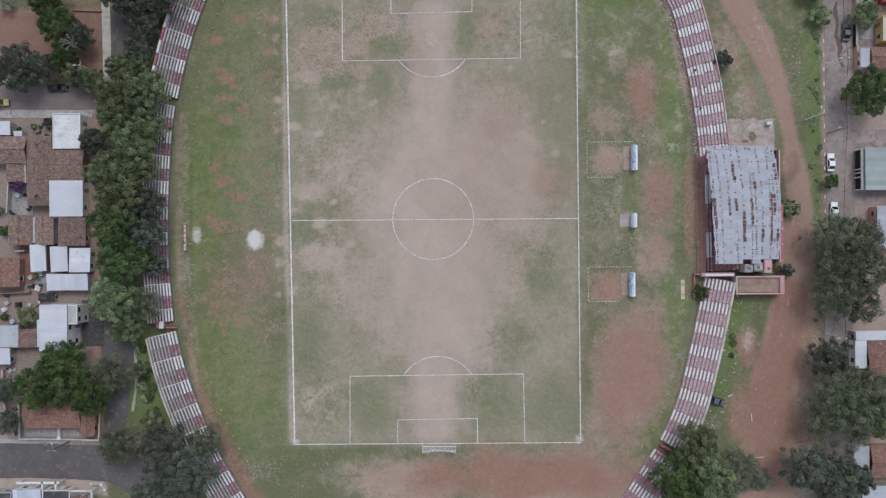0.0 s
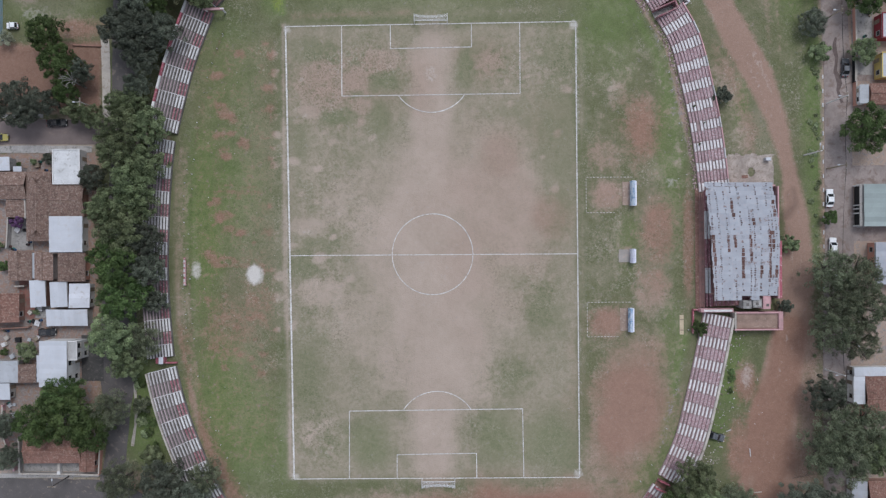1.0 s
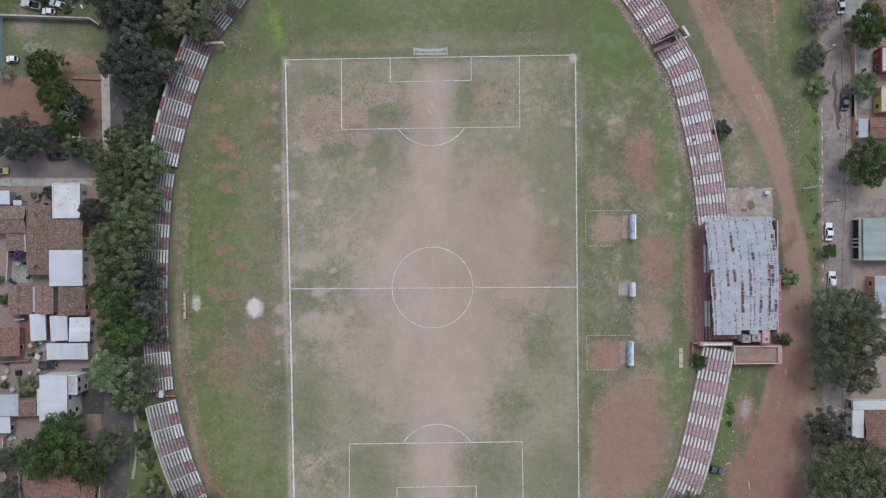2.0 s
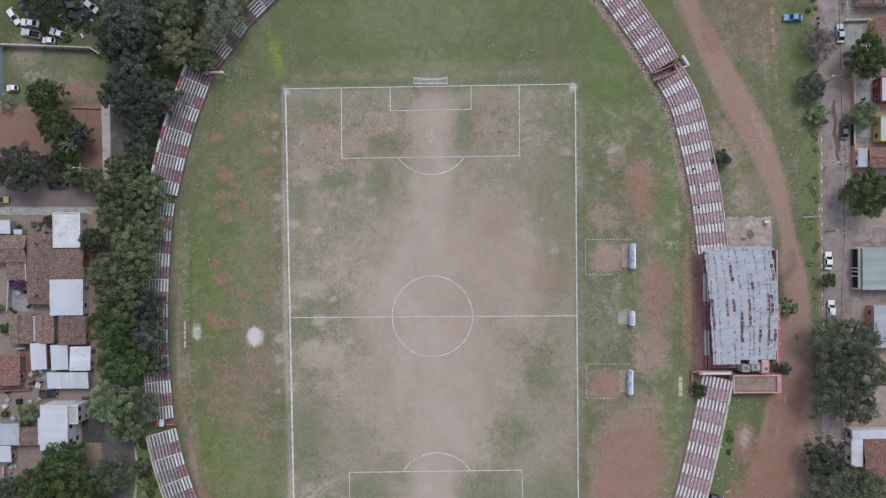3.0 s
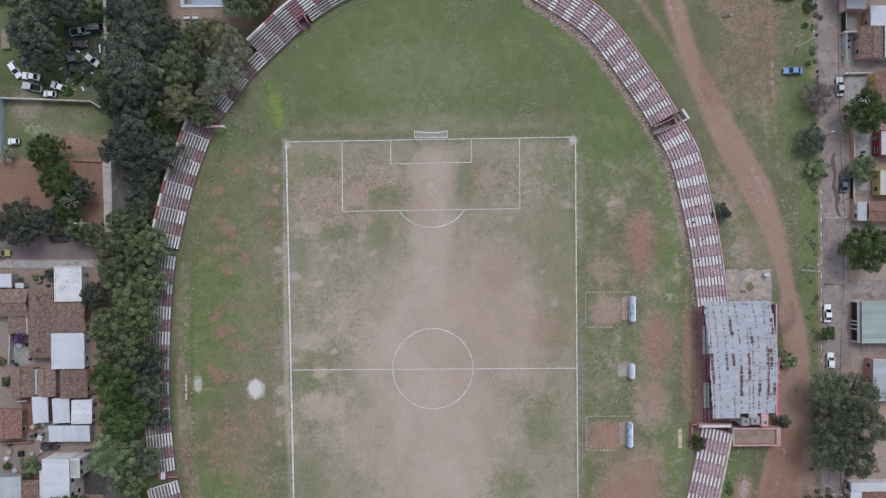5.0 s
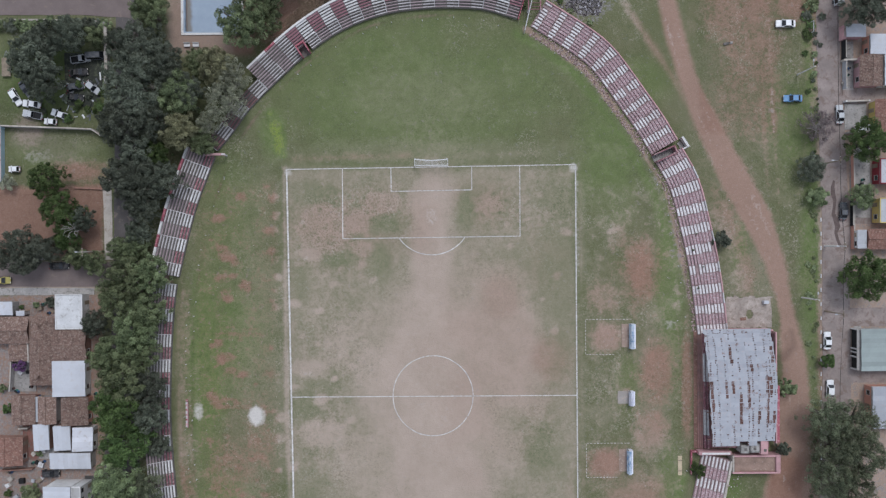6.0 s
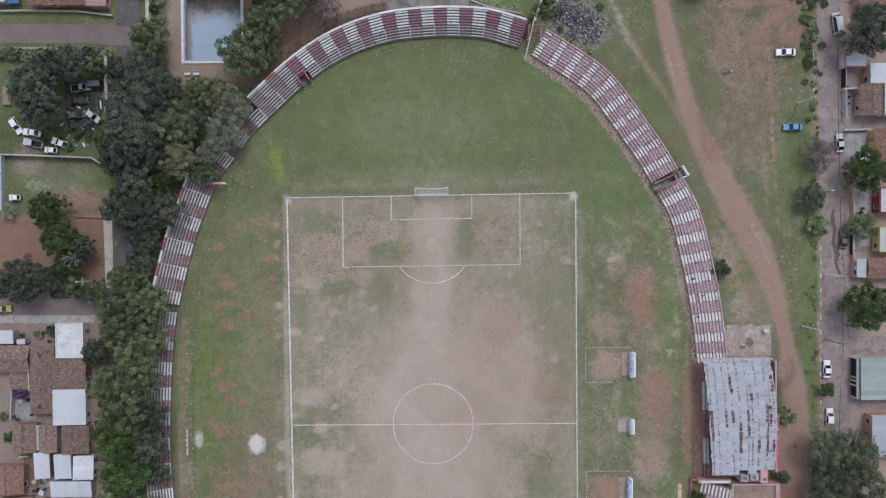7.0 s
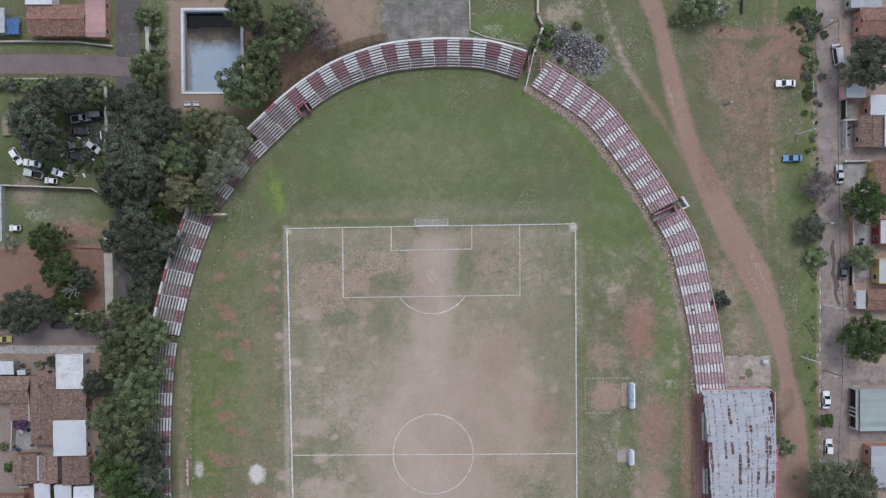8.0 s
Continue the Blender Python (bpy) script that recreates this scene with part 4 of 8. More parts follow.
def broken_slab(x0, y0, x1, y1, top, gap):
    """A thin worn slab with crumbled edges and a hole where grass has come through."""
    out = bmesh.new()
    step = 0.25
    nx, ny = round((x1 - x0) / step), round((y1 - y0) / step)
    kept = {}

    def corner(i, j):
        if (i, j) not in kept:
            x, y = x0 + i * step, y0 + j * step
            kept[i, j] = out.verts.new((x + 0.16 * noise.noise((x * 2.1, y * 2.1, 1)), y + 0.16 * noise.noise((x * 2.1, y * 2.1, 7)), top))
        return kept[i, j]

    for i in range(nx):
        for j in range(ny):
            x, y = x0 + (i + 0.5) * step, y0 + (j + 0.5) * step
            rim = min(x - x0, x1 - x, y - y0, y1 - y) + 0.5 * noise.noise((x * 0.8, y * 0.8, 4)) + min(0, (x - x0) + (y1 - y) - 2.0) * 0.3
            hole = math.hypot((x - gap[0]) / gap[2], (y - gap[1]) / gap[3]) + 0.4 * noise.noise((x * 1.3, y * 1.3, 9))
            if rim > 0.15 and hole > 1:
                out.faces.new((corner(i, j), corner(i + 1, j), corner(i + 1, j + 1), corner(i, j + 1)))
    for e in [e for e in out.edges if len(e.link_faces) == 1]:
        a, b = e.verts
        out.faces.new((b, a, out.verts.new((a.co.x, a.co.y, -0.1)), out.verts.new((b.co.x, b.co.y, -0.1))))
    return out


tagged(new("apron_slab", mesh_of("apron_slab", broken_slab(66.3, 14.9, 77.4, 22.3, 0.09, (72.3, 18.2, 0.75, 1.0)), surface("tan_apron", (0.43, 0.372, 0.33), 0.4, 0.7, (0.27, 0.222, 0.185), 0.42, 0.95))), "worn tan concrete apron with crumbled edges behind the grandstand", "paving", kind="structure")
plate = thing("rusty_sheet", "rusty flat sheet lying on worn concrete", "metal sheet", at=(70.8, 17.1, 0.09), turn=4)
part("sheet", box(-0.7, -0.36, 0.0, 0.7, 0.36, 0.03, 0.01), surface("rust_brown_plate", (0.17, 0.095, 0.075), 0.35, 1.5, (0.28, 0.17, 0.13), 0.4, 0.9), plate)
for x0, y0, x1, y1 in ((-92.8, -48.6, -80.4, -46.3), (-97.6, 31.5, -88, 32.4), (-90, -13.8, -86.4, -11.3), (95.2, 40, 99.8, 56), (96, 5.4, 97.7, 15.3), (93.6, 69, 96, 80), (94, 60, 98.9, 65.8), (-96, 1.6, -90.4, 8.6)):
    tagged(new("yard_slab", mesh_of("yard_slab", box(x0, y0, -0.1, x1, y1, 0.08), CONCRETE)), "stained concrete yard beside a house", "paving", kind="structure")


# ---- grandstand ----
WORN_RED = surface("worn_red_steps", (0.30, 0.172, 0.155), 0.3, 0.9, (0.20, 0.145, 0.13), 0.35, 0.92)
gs, gs_p, gs_n = terrace("grandstand", "roofed grandstand with maroon steps and a rusting sheet roof", [(61.6, 14.2), (61.7, 8), (61.8, 0), (62.1, -6), (62.5, -12.2)], 12.8, 15, 0.9, 3.4, 4, (20, 20), (WHITE_PLANK, MAROON, MAROON, DULL_MAROON), 1, WORN_RED, flip=-1, thin=0.5)
for row, x in ((0, 61.5), (1, 62.1)):
    for y0, y1, m in ((14.2, 9.4, MAROON), (9.4, 3.0, WHITE_PLANK), (3.0, -3.4, MAROON), (-3.4, -9.2, WHITE_PLANK), (-9.2, -12.2, MAROON)):
        piece("front_bench", m, (x + 0.012 * (14 - y0), y0 - 0.05), (x + 0.012 * (14 - y1), y1 + 0.05), 0.36, 0.1, 1.12 + row * 0.16, gs)


def sheet_mesh(material, ridges=4):
    """One corrugated sheet of unit size, ridges along x."""
    bm = bmesh.new()
    rows = []
    for k in range(ridges * 2 + 1):
        y, z = -0.5 + k / (ridges * 2), 0.5 if k % 2 else -0.5
        rows.append([bm.verts.new((x, y, z + dz)) for dz, x in ((0, -0.5), (0, 0.5), (-0.5, 0.5), (-0.5, -0.5))])
    for a, b in zip(rows, rows[1:]):
        for k in range(4):
            bm.faces.new((a[k], a[(k + 1) % 4], b[(k + 1) % 4], b[k]))
    bm.faces.new(rows[0][::-1])
    bm.faces.new(rows[-1])
    bmesh.ops.recalc_face_normals(bm, faces=bm.faces)
    return mesh_of("roof_sheet", bm, material)


def add_pipe(bm, pts, r, sides):
    """One bent rod through the points."""
    rings = []
    for i, q in enumerate(pts):
        d = Vector(pts[min(len(pts) - 1, i + 1)]) - Vector(pts[max(0, i - 1)])
        turn = d.to_track_quat("Z", "Y").to_matrix()
        rings.append([bm.verts.new(Vector(q) + turn @ Vector((math.cos(k * math.tau / sides) * r, math.sin(k * math.tau / sides) * r, 0))) for k in range(sides)])
    for a, b in zip(rings, rings[1:]):
        for k in range(sides):
            bm.faces.new((a[k], a[(k + 1) % sides], b[(k + 1) % sides], b[k]))


SHEETS = {m.name: sheet_mesh(m) for m in (SHEET, RUST, HALF_RUST)}
RUST_LINES = (0.035, 0.125, 0.245, 0.35, 0.455, 0.575, 0.64, 0.73, 0.86, 0.91, 0.965)
RUST_RUNS = ((3, 0.86, 0.70), (3, 0.57, 0.43), (2, 0.57, 0.40), (5, 0.57, 0.34), (4, 0.44, 0.17), (0, 0.57, 0.28), (7, 0.30, 0.17), (8, 0.58, 0.14), (6, 0.73, 0.62), (10, 0.85, 0.70), (10, 0.30, 0.18), (9, 0.58, 0.45))
COLS, LINES = 7, 27


def roof_west(v):
    """The bowed front edge of the roof, v from its south end."""
    return 61.9 - 1.3 * v - 0.8 * v ** 4


def roof_east(v):
    return 75.8 + 0.85 * math.sin(v * math.pi) - 1.0 * v ** 3


for j in range(LINES):
    v0, v1 = j / LINES, (j + 1) / LINES
    y = -10.5 + 25.9 * (v0 + v1) / 2
    for i in range(COLS):
        vm = (v0 + v1) / 2
        if j == 0 and i in (3, 5, 6, 8) or j == 1 and i in (8,):
            continue
        a, b = roof_west(vm), roof_east(vm)
        u = (i + 0.5) / COLS
        worn = HALF_RUST if random.random() < 0.06 else SHEET
        width = (b - a) / COLS
        z = 5.5 - 0.9 * u + random.uniform(-0.015, 0.015)
        layers = [(worn, width * 1.03, 0.965, random.uniform(-0.14, 0.14) if i in (0, COLS - 1) else random.uniform(-0.03, 0.03), 0.0, 0.0)]
        for k, ru in enumerate(RUST_LINES):
            if abs(ru - u) > 0.5 / COLS:
                continue
            dx = (ru - u) * (b - a) + random.uniform(-0.1, 0.1)
            if any(line == k and low <= vm <= top for line, top, low in RUST_RUNS) and random.random() < 0.95:
                layers.append((RUST, width * random.uniform(0.22, 0.36), random.uniform(0.72, 1.06), dx, random.uniform(-0.08, 0.08), 0.035))
            else:
                for k2 in range(2):
                    if random.random() < 0.62 + 0.9 * noise.noise((u * 5.0 + ru * 3, vm * 6.0, 4.4)):
                        layers.append((RUST if random.random() < 0.7 else HALF_RUST, width * random.uniform(0.06, 0.20), random.uniform(0.12, 0.34), dx + random.uniform(-0.06, 0.06), (k2 - 0.5) * 0.46 + random.uniform(-0.08, 0.08), 0.035))
            if random.random() < 0.16:
                layers.append((HALF_RUST, width * random.uniform(0.2, 0.5), random.uniform(0.4, 0.8), dx + random.uniform(-0.4, 0.4), 0.0, 0.03))
        for mat, sx, sy, dx, dy, dz in layers:
            ob = new("roof_sheet" if dz == 0 else "rust_patch", SHEETS[mat.name])
            ob.parent = gs
            ob.matrix_basis = Matrix.Translation((a + (b - a) * u + dx, y + dy, z + dz - dx * 0.06)) @ Matrix.Rotation(radians(2.2 + random.uniform(-0.4, 0.4)), 4, "Y") @ Matrix.Rotation(radians(random.uniform(-0.6, 0.6)), 4, "Z") @ Matrix.Diagonal((sx, sy, 0.05, 1))
for i in range(COLS + 1):
    bm = bmesh.new()
    pts = []
    for k in range(13):
        v = k / 12
        a, b = roof_west(v), roof_east(v)
        pts.append((a + (b - a) * i / COLS, -10.5 + 25.9 * v, 5.38 - 0.9 * i / COLS))
    add_pipe(bm, pts, 0.07, 4)
    part("purlin", bm, RUST, gs)
for y in (-9, -3, 3, 9, 14.5):
    for x, top in ((66, 5.0), (75.2, 4.5)):
        part("column", box(x - 0.17, y - 0.17, 0, x + 0.17, y + 0.17, top, 0.02), PINK_WALL, gs)
    part("rafter", tube((60.6, y, 5.36), (75.8, y, 4.42), 0.12, sides=4), RUST, gs)
part("rear_wall", box(76.3, -10.2, 0, 76.6, 14.6, 4.3, 0.02), PINK_WALL, gs)
part("rear_buttress", box(76.6, -10.2, 0, 77.5, 2.5, 3.6, 0.03), CRIMSON, gs, "crimson painted buttress")
part("side_wall", box(61.6, 14.7, 0, 76.3, 15.0, 3.2, 0.02), PINK_WALL, gs)
for k in range(3):
    part("front_step", box(60.35 + k * 0.38, -12.4, -0.1, 60.71 + k * 0.38, 14.3, 0.2 + 0.16 * k, 0.03), WORN_RED, gs)
part("front_walk", box(59.5, -12.4, -0.1, 60.32, 14.6, 0.1, 0.02), surface("red_earth_walk", (0.19, 0.105, 0.085), 0.35, 1.0, (0.28, 0.2, 0.17), 0.3), gs, "worn red concrete walkway")

annex = thing("stand_annex", "low annex with pink parapets and bare stained roof", "building")
part("body", box(67.6, -17.2, 0, 77.9, -13.3, 2.3), BRICK_WALL, annex)
part("roof_deck", box(67.9, -16.9, 2.3, 77.5, -13.6, 2.42), surface("stained_deck", (0.29, 0.205, 0.165), 0.35, 0.8, (0.38, 0.30, 0.26), 0.16), annex)
part("south_parapet", box(67.2, -17.35, 0, 77.9, -17.05, 3.0, 0.03), PINK_WALL, annex, "faded pink parapet")
part("east_parapet", box(77.0, -17.0, 0, 77.95, -13.2, 3.0, 0.03), PINK_WALL, annex)
part("west_parapet", box(67.2, -17.0, 0, 67.6, -13.3, 3.0, 0.03), PALE_CONCRETE, annex)
part("north_parapet", box(67.6, -13.6, 0, 77.0, -13.25, 3.0, 0.03), PINK_WALL, annex)
pw = thing("stand_end_wall", "pinkish plastered wall closing the grandstand steps", "wall")
part("wall", box(59.9, -13.35, 0, 67.2, -12.5, 2.3, 0.04), PINK_WALL, pw)
part("coping", box(60.6, -13.2, 2.3, 66.9, -12.75, 2.4, 0.02), WHITE_WALL, pw)
part("low_wall", box(58.6, -18.2, 0, 58.85, -13.0, 0.9, 0.02), CRIMSON, pw, "low crimson side wall")
part("low_wall", box(58.6, -13.0, 0, 60.0, -12.7, 1.3, 0.02), CRIMSON, pw)
for x0, y0, x1, y1, h, m, lab in ((68.6, -12.4, 70.4, -10.6, 4.3, CONCRETE, "square grey concrete water tank on the stand"), (70.6, -12.2, 72.6, -10.2, 4.5, CONCRETE, "square grey concrete water tank on the stand"), (72.8, -12.5, 74.4, -9.6, 4.7, PINK_WALL, "pink plastered stair head beside the tanks")):
    tk = thing("water_tank" if m is CONCRETE else "stair_head", lab, "tank" if m is CONCRETE else "stair head")
    part("body", box(x0, y0, 0, x1, y1, h, 0.04), m, tk)
    part("lid", box(x0 + 0.2, y0 + 0.2, h, x1 - 0.2, y1 - 0.2, h + 0.08, 0.02), m, tk)
    part("hatch", box(x0 + 0.6, y0 + 0.6, h + 0.08, x0 + 1.2, y0 + 1.2, h + 0.15, 0.01), DARK_CONCRETE, tk)
box_w = thing("electric_box", "small white metal box on the concrete apron", "box")
part("body", box(75.1, 20.6, 0.09, 76.2, 21.3, 1.3, 0.03), WHITE_SHEET, box_w)
part("door", box(75.2, 20.57, 0.25, 76.1, 20.6, 1.2, 0.01), GREY_SHEET, box_w)


# ---- exits, gates and end walls of the terraces ----
def exit_walls(label, a, b, back, width, z, mats):
    """Two side walls and a back wall round a walkway that leads out through a terrace."""
    ob = thing("terrace_exit", label, "exit")
    a, b = Vector(a), Vector(b)
    d = (b - a).normalized()
    s = Vector((-d.y, d.x)) * width / 2
    piece("side_wall", mats[0], a + s, b + s, 0.28, 0, z, ob)
    piece("side_wall", mats[0], a - s, b - s, 0.28, 0, z, ob)
    if back:
        piece("back_wall", mats[0], b + s * 1.1, b - s * 1.1, 0.35, 0, z, ob)
    piece("walkway", mats[1], a, b, width - 0.3, -0.1, 0.14, ob)
    return ob


exit_walls("terrace exit with crimson side walls and concrete walkway", (50.4, 53.6), (55.0, 55.6), True, 1.7, 2.3, (MAROON, CONCRETE))
exit_walls("terrace exit with crimson side walls and earth walkway", (50.2, -51.9), (52.5, -53.0), False, 1.9, 2.0, (CRIMSON, BRICK_WALL))
exit_walls("small terrace exit framed by crimson walls", (-28.0, 77.5), (-29.3, 79.6), True, 2.0, 2.9, (CRIMSON, DARK_CONCRETE))
hut = thing("exit_block", "small white concrete block beside the terrace exit", "block")
piece("wall", WHITE_WALL, (56.6, 58.4), (58.0, 56.2), 0.5, 0, 1.8, hut)
piece("wall", WHITE_WALL, (56.4, 55.6), (57.9, 56.2), 0.3, 0, 1.5, hut)
piece("floor", CONCRETE, (56.2, 57.4), (57.2, 55.9), 0.9, -0.05, 0.2, hut)
ew = thing("terrace_end_wall", "crimson painted end wall of the high terrace", "wall")
for k in range(10):
    piece("step_wall", CRIMSON, Vector((19.85, 85.3)).lerp(Vector((21.5, 90.9)), k / 10), Vector((19.85, 85.3)).lerp(Vector((21.5, 90.9)), (k + 1) / 10), 0.24, 0, 1.2 + 0.33 * k, ew)
gate = thing("pedestrian_gate", "white tubular gate frame between two terraces", "gate")
for a, b in (((21.2, 82.4, 0), (21.2, 82.4, 2.6)), ((23.4, 91.8, 0), (23.4, 91.8, 2.6)), ((21.2, 82.4, 2.6), (23.4, 91.8, 2.6)), ((21.2, 82.4, 1.3), (23.4, 91.8, 1.3)), ((22.2, 87, 0), (22.2, 87, 2.6))):
    part("tube", tube(a, b, 0.09), WHITE_PLANK, gate)
for y in (87.0, 90.0):
    part("beam", box(22.0, y - 0.1, 2.3, 24.8, y + 0.1, 2.55, 0.02), RED_CONCRETE, gate)
for k in range(3):
    part("beam", box(22.1, 87.6 + k * 0.8, 2.25, 24.7, 87.75 + k * 0.8, 2.4, 0.02), DULL_MAROON, gate)
for x in (22.0, 24.7):
    part("beam", box(x - 0.12, 86.9, 2.3, x + 0.12, 90.1, 2.6, 0.02), MAROON, gate)
    for y in (87.0, 90.0):
        part("post", box(x - 0.13, y - 0.13, 0, x + 0.13, y + 0.13, 2.5, 0.02), WHITE_PLANK, gate)
part("panel", box(24.8, 83.9, 0, 25.0, 88.4, 0.7, 0.02), PINK_WALL, gate)
wg = thing("west_gate", "pink and white gate beam over the entrance", "gate")
part("beam", box(-50.6, 54.75, 2.5, -46.2, 55.25, 2.95, 0.03), PINK_WALL, wg)
part("beam", box(-46.9, 54.85, 2.95, -46.0, 55.15, 3.05, 0.02), WHITE_PLANK, wg)
for x in (-50.3, -46.5):
    part("post", box(x - 0.18, 54.85, 0, x + 0.18, 55.15, 2.5, 0.02), WHITE_WALL, wg)
booth = thing("steward_booth", "small crimson and white booth between terraces", "booth")
part("body", box(-61.9, -24.0, 0, -60.3, -22.7, 2.4, 0.03), CRIMSON, booth)
part("roof", box(-61.2, -24.1, 2.4, -60.2, -22.5, 2.55, 0.03), WHITE_SHEET, booth)
part("wing_wall", box(-60.3, -24.2, 0, -57.8, -23.95, 1.1, 0.02), CRIMSON, booth)


# ---- goals, dugouts and things beside the pitch ----
def goal(x0, x1, y, way, depth):
    ob = thing("goal", "white football goal with a sagging white net", "goal", "goals")
    for x in (x0, x1):
        part("post", tube((x, y, 0), (x, y, 2.5), 0.075, sides=8), WHITE_PLANK, ob)
        part("stanchion", tube((x, y, 2.44), (x, y + way * depth, 2.2), 0.05), WHITE_PLANK, ob)
        part("back_post", tube((x, y + way * depth, 0), (x, y + way * depth, 2.25), 0.06), WHITE_PLANK, ob)
    part("crossbar", tube((x0 - 0.05, y, 2.44), (x1 + 0.05, y, 2.44), 0.085, sides=8), WHITE_PLANK, ob)
    bm = bmesh.new()
    cols, rows = 30, 14

    def net_at(i, j):
        u, v = i / cols, j / rows
        sag = 0.32 * math.sin(u * math.pi)
        if v < 0.5:
            return (x0 + (x1 - x0) * u, y + way * depth * v * 2 * (1 - 0.16 * math.sin(u * math.pi)), 2.44 - 0.24 * v * 2 - sag * math.sin(v * math.pi))
        return (x0 + (x1 - x0) * u, y + way * (depth * (1 - 0.16 * math.sin(u * math.pi)) + 0.1 * (v - 0.5)), 2.2 - sag * math.sin(v * math.pi) - 2.15 * (v - 0.5) * 2 + sag * math.sin(v * math.pi) * (v - 0.5))

    for i in range(cols + 1):
        for j in range(0, rows, 2):
            add_tube(bm, net_at(i, j), net_at(i, j + 2), 0.011, 0.011, 3)
    for j in range(1, rows + 1):
        for i in range(0, cols, 2):
            add_tube(bm, net_at(i, j), net_at(i + 2, j), 0.011, 0.011, 3)
    part("net", bm, NET, ob, "white knotted cord net")


goal(-3.72, 3.72, 52.25, 1, 1.55)
goal(-2.65, 4.75, -50.75, -1, 1.55)


def dugout(x0, y0, x1, y1, slab_x, cover, label):
    ob = thing("dugout", label, "dugout", "dugouts beside the pitch")
    x0, x1 = x0 + 0.4, x1 - 0.12
    bm = bmesh.new()
    n = 7
    prev = None
    for k in range(n + 1):
        a = math.pi * (0.06 + 0.62 * k / n)
        x, z = x0 + 0.55 * (x1 - x0) - math.cos(a) * (x1 - x0) * 0.62, 0.75 + math.sin(a) * 1.35
        row = [bm.verts.new((x, yy, z)) for yy in (y0, y1)]
        if prev:
            bm.faces.new((prev[0], row[0], row[1], prev[1]))
        prev = row
    bmesh.ops.solidify(bm, geom=bm.faces[:], thickness=0.04)
    bmesh.ops.recalc_face_normals(bm, faces=bm.faces)
    part("canopy", bm, cover, ob)
    part("back_panel", box(x1 - 0.06, y0, 0, x1 + 0.25, y1, 1.6, 0.03), CANOPY_WHITE, ob, "white padded back panel")
    for y in (y0, y1):
        part("end_panel", box(x0 + 0.35, y - 0.025, 0.1, x1, y + 0.025, 1.75, 0.01), CANOPY_WHITE, ob)
        part("pole", tube((x0 + 0.1, y, 0), (x0 + 0.1, y, 1.9), 0.04), WHITE_PLANK, ob)
    count = max(2, round((y1 - y0) / 1.3))
    for k in range(count + 1):
        y = y0 + (y1 - y0) * k / count
        part("rib", box(x0 + 0.2, y - 0.05, 1.95, x1 - 0.1, y + 0.05, 2.06, 0.01), CANOPY_WHITE, ob)
    part("bench", box(x0 + 0.6, y0 + 0.2, 0.4, x0 + 1.0, y1 - 0.2, 0.46, 0.01), WOOD, ob)
    tagged(new("dugout_slab", mesh_of("dugout_slab", box(slab_x, y0 + 0.15, -0.1, x0 + 0.7, y1 - 0.1, 0.1, 0.02), surface("brown_slab_%d" % round(y0 + 50), (0.29, 0.215, 0.175) if y1 - y0 > 4 else (0.30, 0.275, 0.255), 0.2, 0.8, (0.36, 0.3, 0.26), 0.3))), "brownish worn concrete slab in front of a dugout", "paving", kind="structure")


dugout(44.2, 10.7, 45.8, 16.2, 43.1, CANOPY_BLUE, "long dugout with a curved faded blue canopy")
dugout(44.1, -2.2, 45.6, 0.9, 42.2, CANOPY_WHITE, "short dugout with a curved white canopy")
dugout(43.6, -17.7, 45.1, -12.4, 42.4, CANOPY_BLUE, "long dugout with a curved faded blue canopy")

board = thing("team_bench", "long pink and white painted bench beside the track", "bench")
part("seat", box(-56.25, -6.7, 0.42, -55.65, -1.0, 0.48, 0.01), WHITE_PLANK, board)
part("backrest", box(-55.72, -6.7, 0.5, -55.62, -1.0, 0.95, 0.01), PINK_WALL, board, "faded pink backrest")
for k in range(6):
    y = -6.6 + k * 1.1
    part("leg", box(-56.2, y, 0, -55.66, y + 0.12, 0.42, 0.01), CRIMSON, board)
    part("slat", box(-56.24, y + 0.3, 0.48, -55.75, y + 0.75, 0.5, 0.005), CRIMSON if k % 2 else PINK_WALL, board)
plank = thing("timber_board", "weathered pale timber board lying on grass", "board")
part("board", box(55.85, -18.5, 0.0, 56.75, -14.1, 0.14, 0.02), surface("pale_timber", (0.46, 0.38, 0.27), 0.2, 1.4, (0.34, 0.28, 0.2), 0.3), plank)
part("batten", box(55.9, -17.6, 0.14, 56.7, -17.4, 0.2, 0.01), WOOD, plank)
part("batten", box(55.9, -15.2, 0.14, 56.7, -15.0, 0.2, 0.01), WOOD, plank)

# short white stakes round the playing area
STAKE = unit_box(WHITE_PLANK)
for line, off, gap in ((NORTH, -2.3, 3.6), (EAST_FRONT, 2.2, 3.9), (WEST_B, -3.6, 3.4), (WEST_C, -3.2, 3.1), (WEST_C, -4.6, 3.4), (WEST_D, -4.2, 3.3), (EAST_FRONT_SOUTH, 2.4, 4.6)):
    pts = spline(line, gap)
    for i, p in enumerate(pts[1:-1], 1):
        d = (pts[i + 1] - pts[i - 1]).normalized()
        if random.random() < 0.14:
            continue
        q = p + Vector((d.y, -d.x)) * (off + random.uniform(-0.25, 0.25))
        ob = new("stake", STAKE)
        s = random.uniform(0.08, 0.135)
        ob.matrix_basis = Matrix.Translation((q.x, q.y, 0.28)) @ Matrix.Rotation(random.uniform(0, 3), 4, "Z") @ Matrix.Diagonal((s, s, 0.7, 1))
        tagged(ob, "short white-painted stake standing in the grass", "stake", "stakes round the playing area")


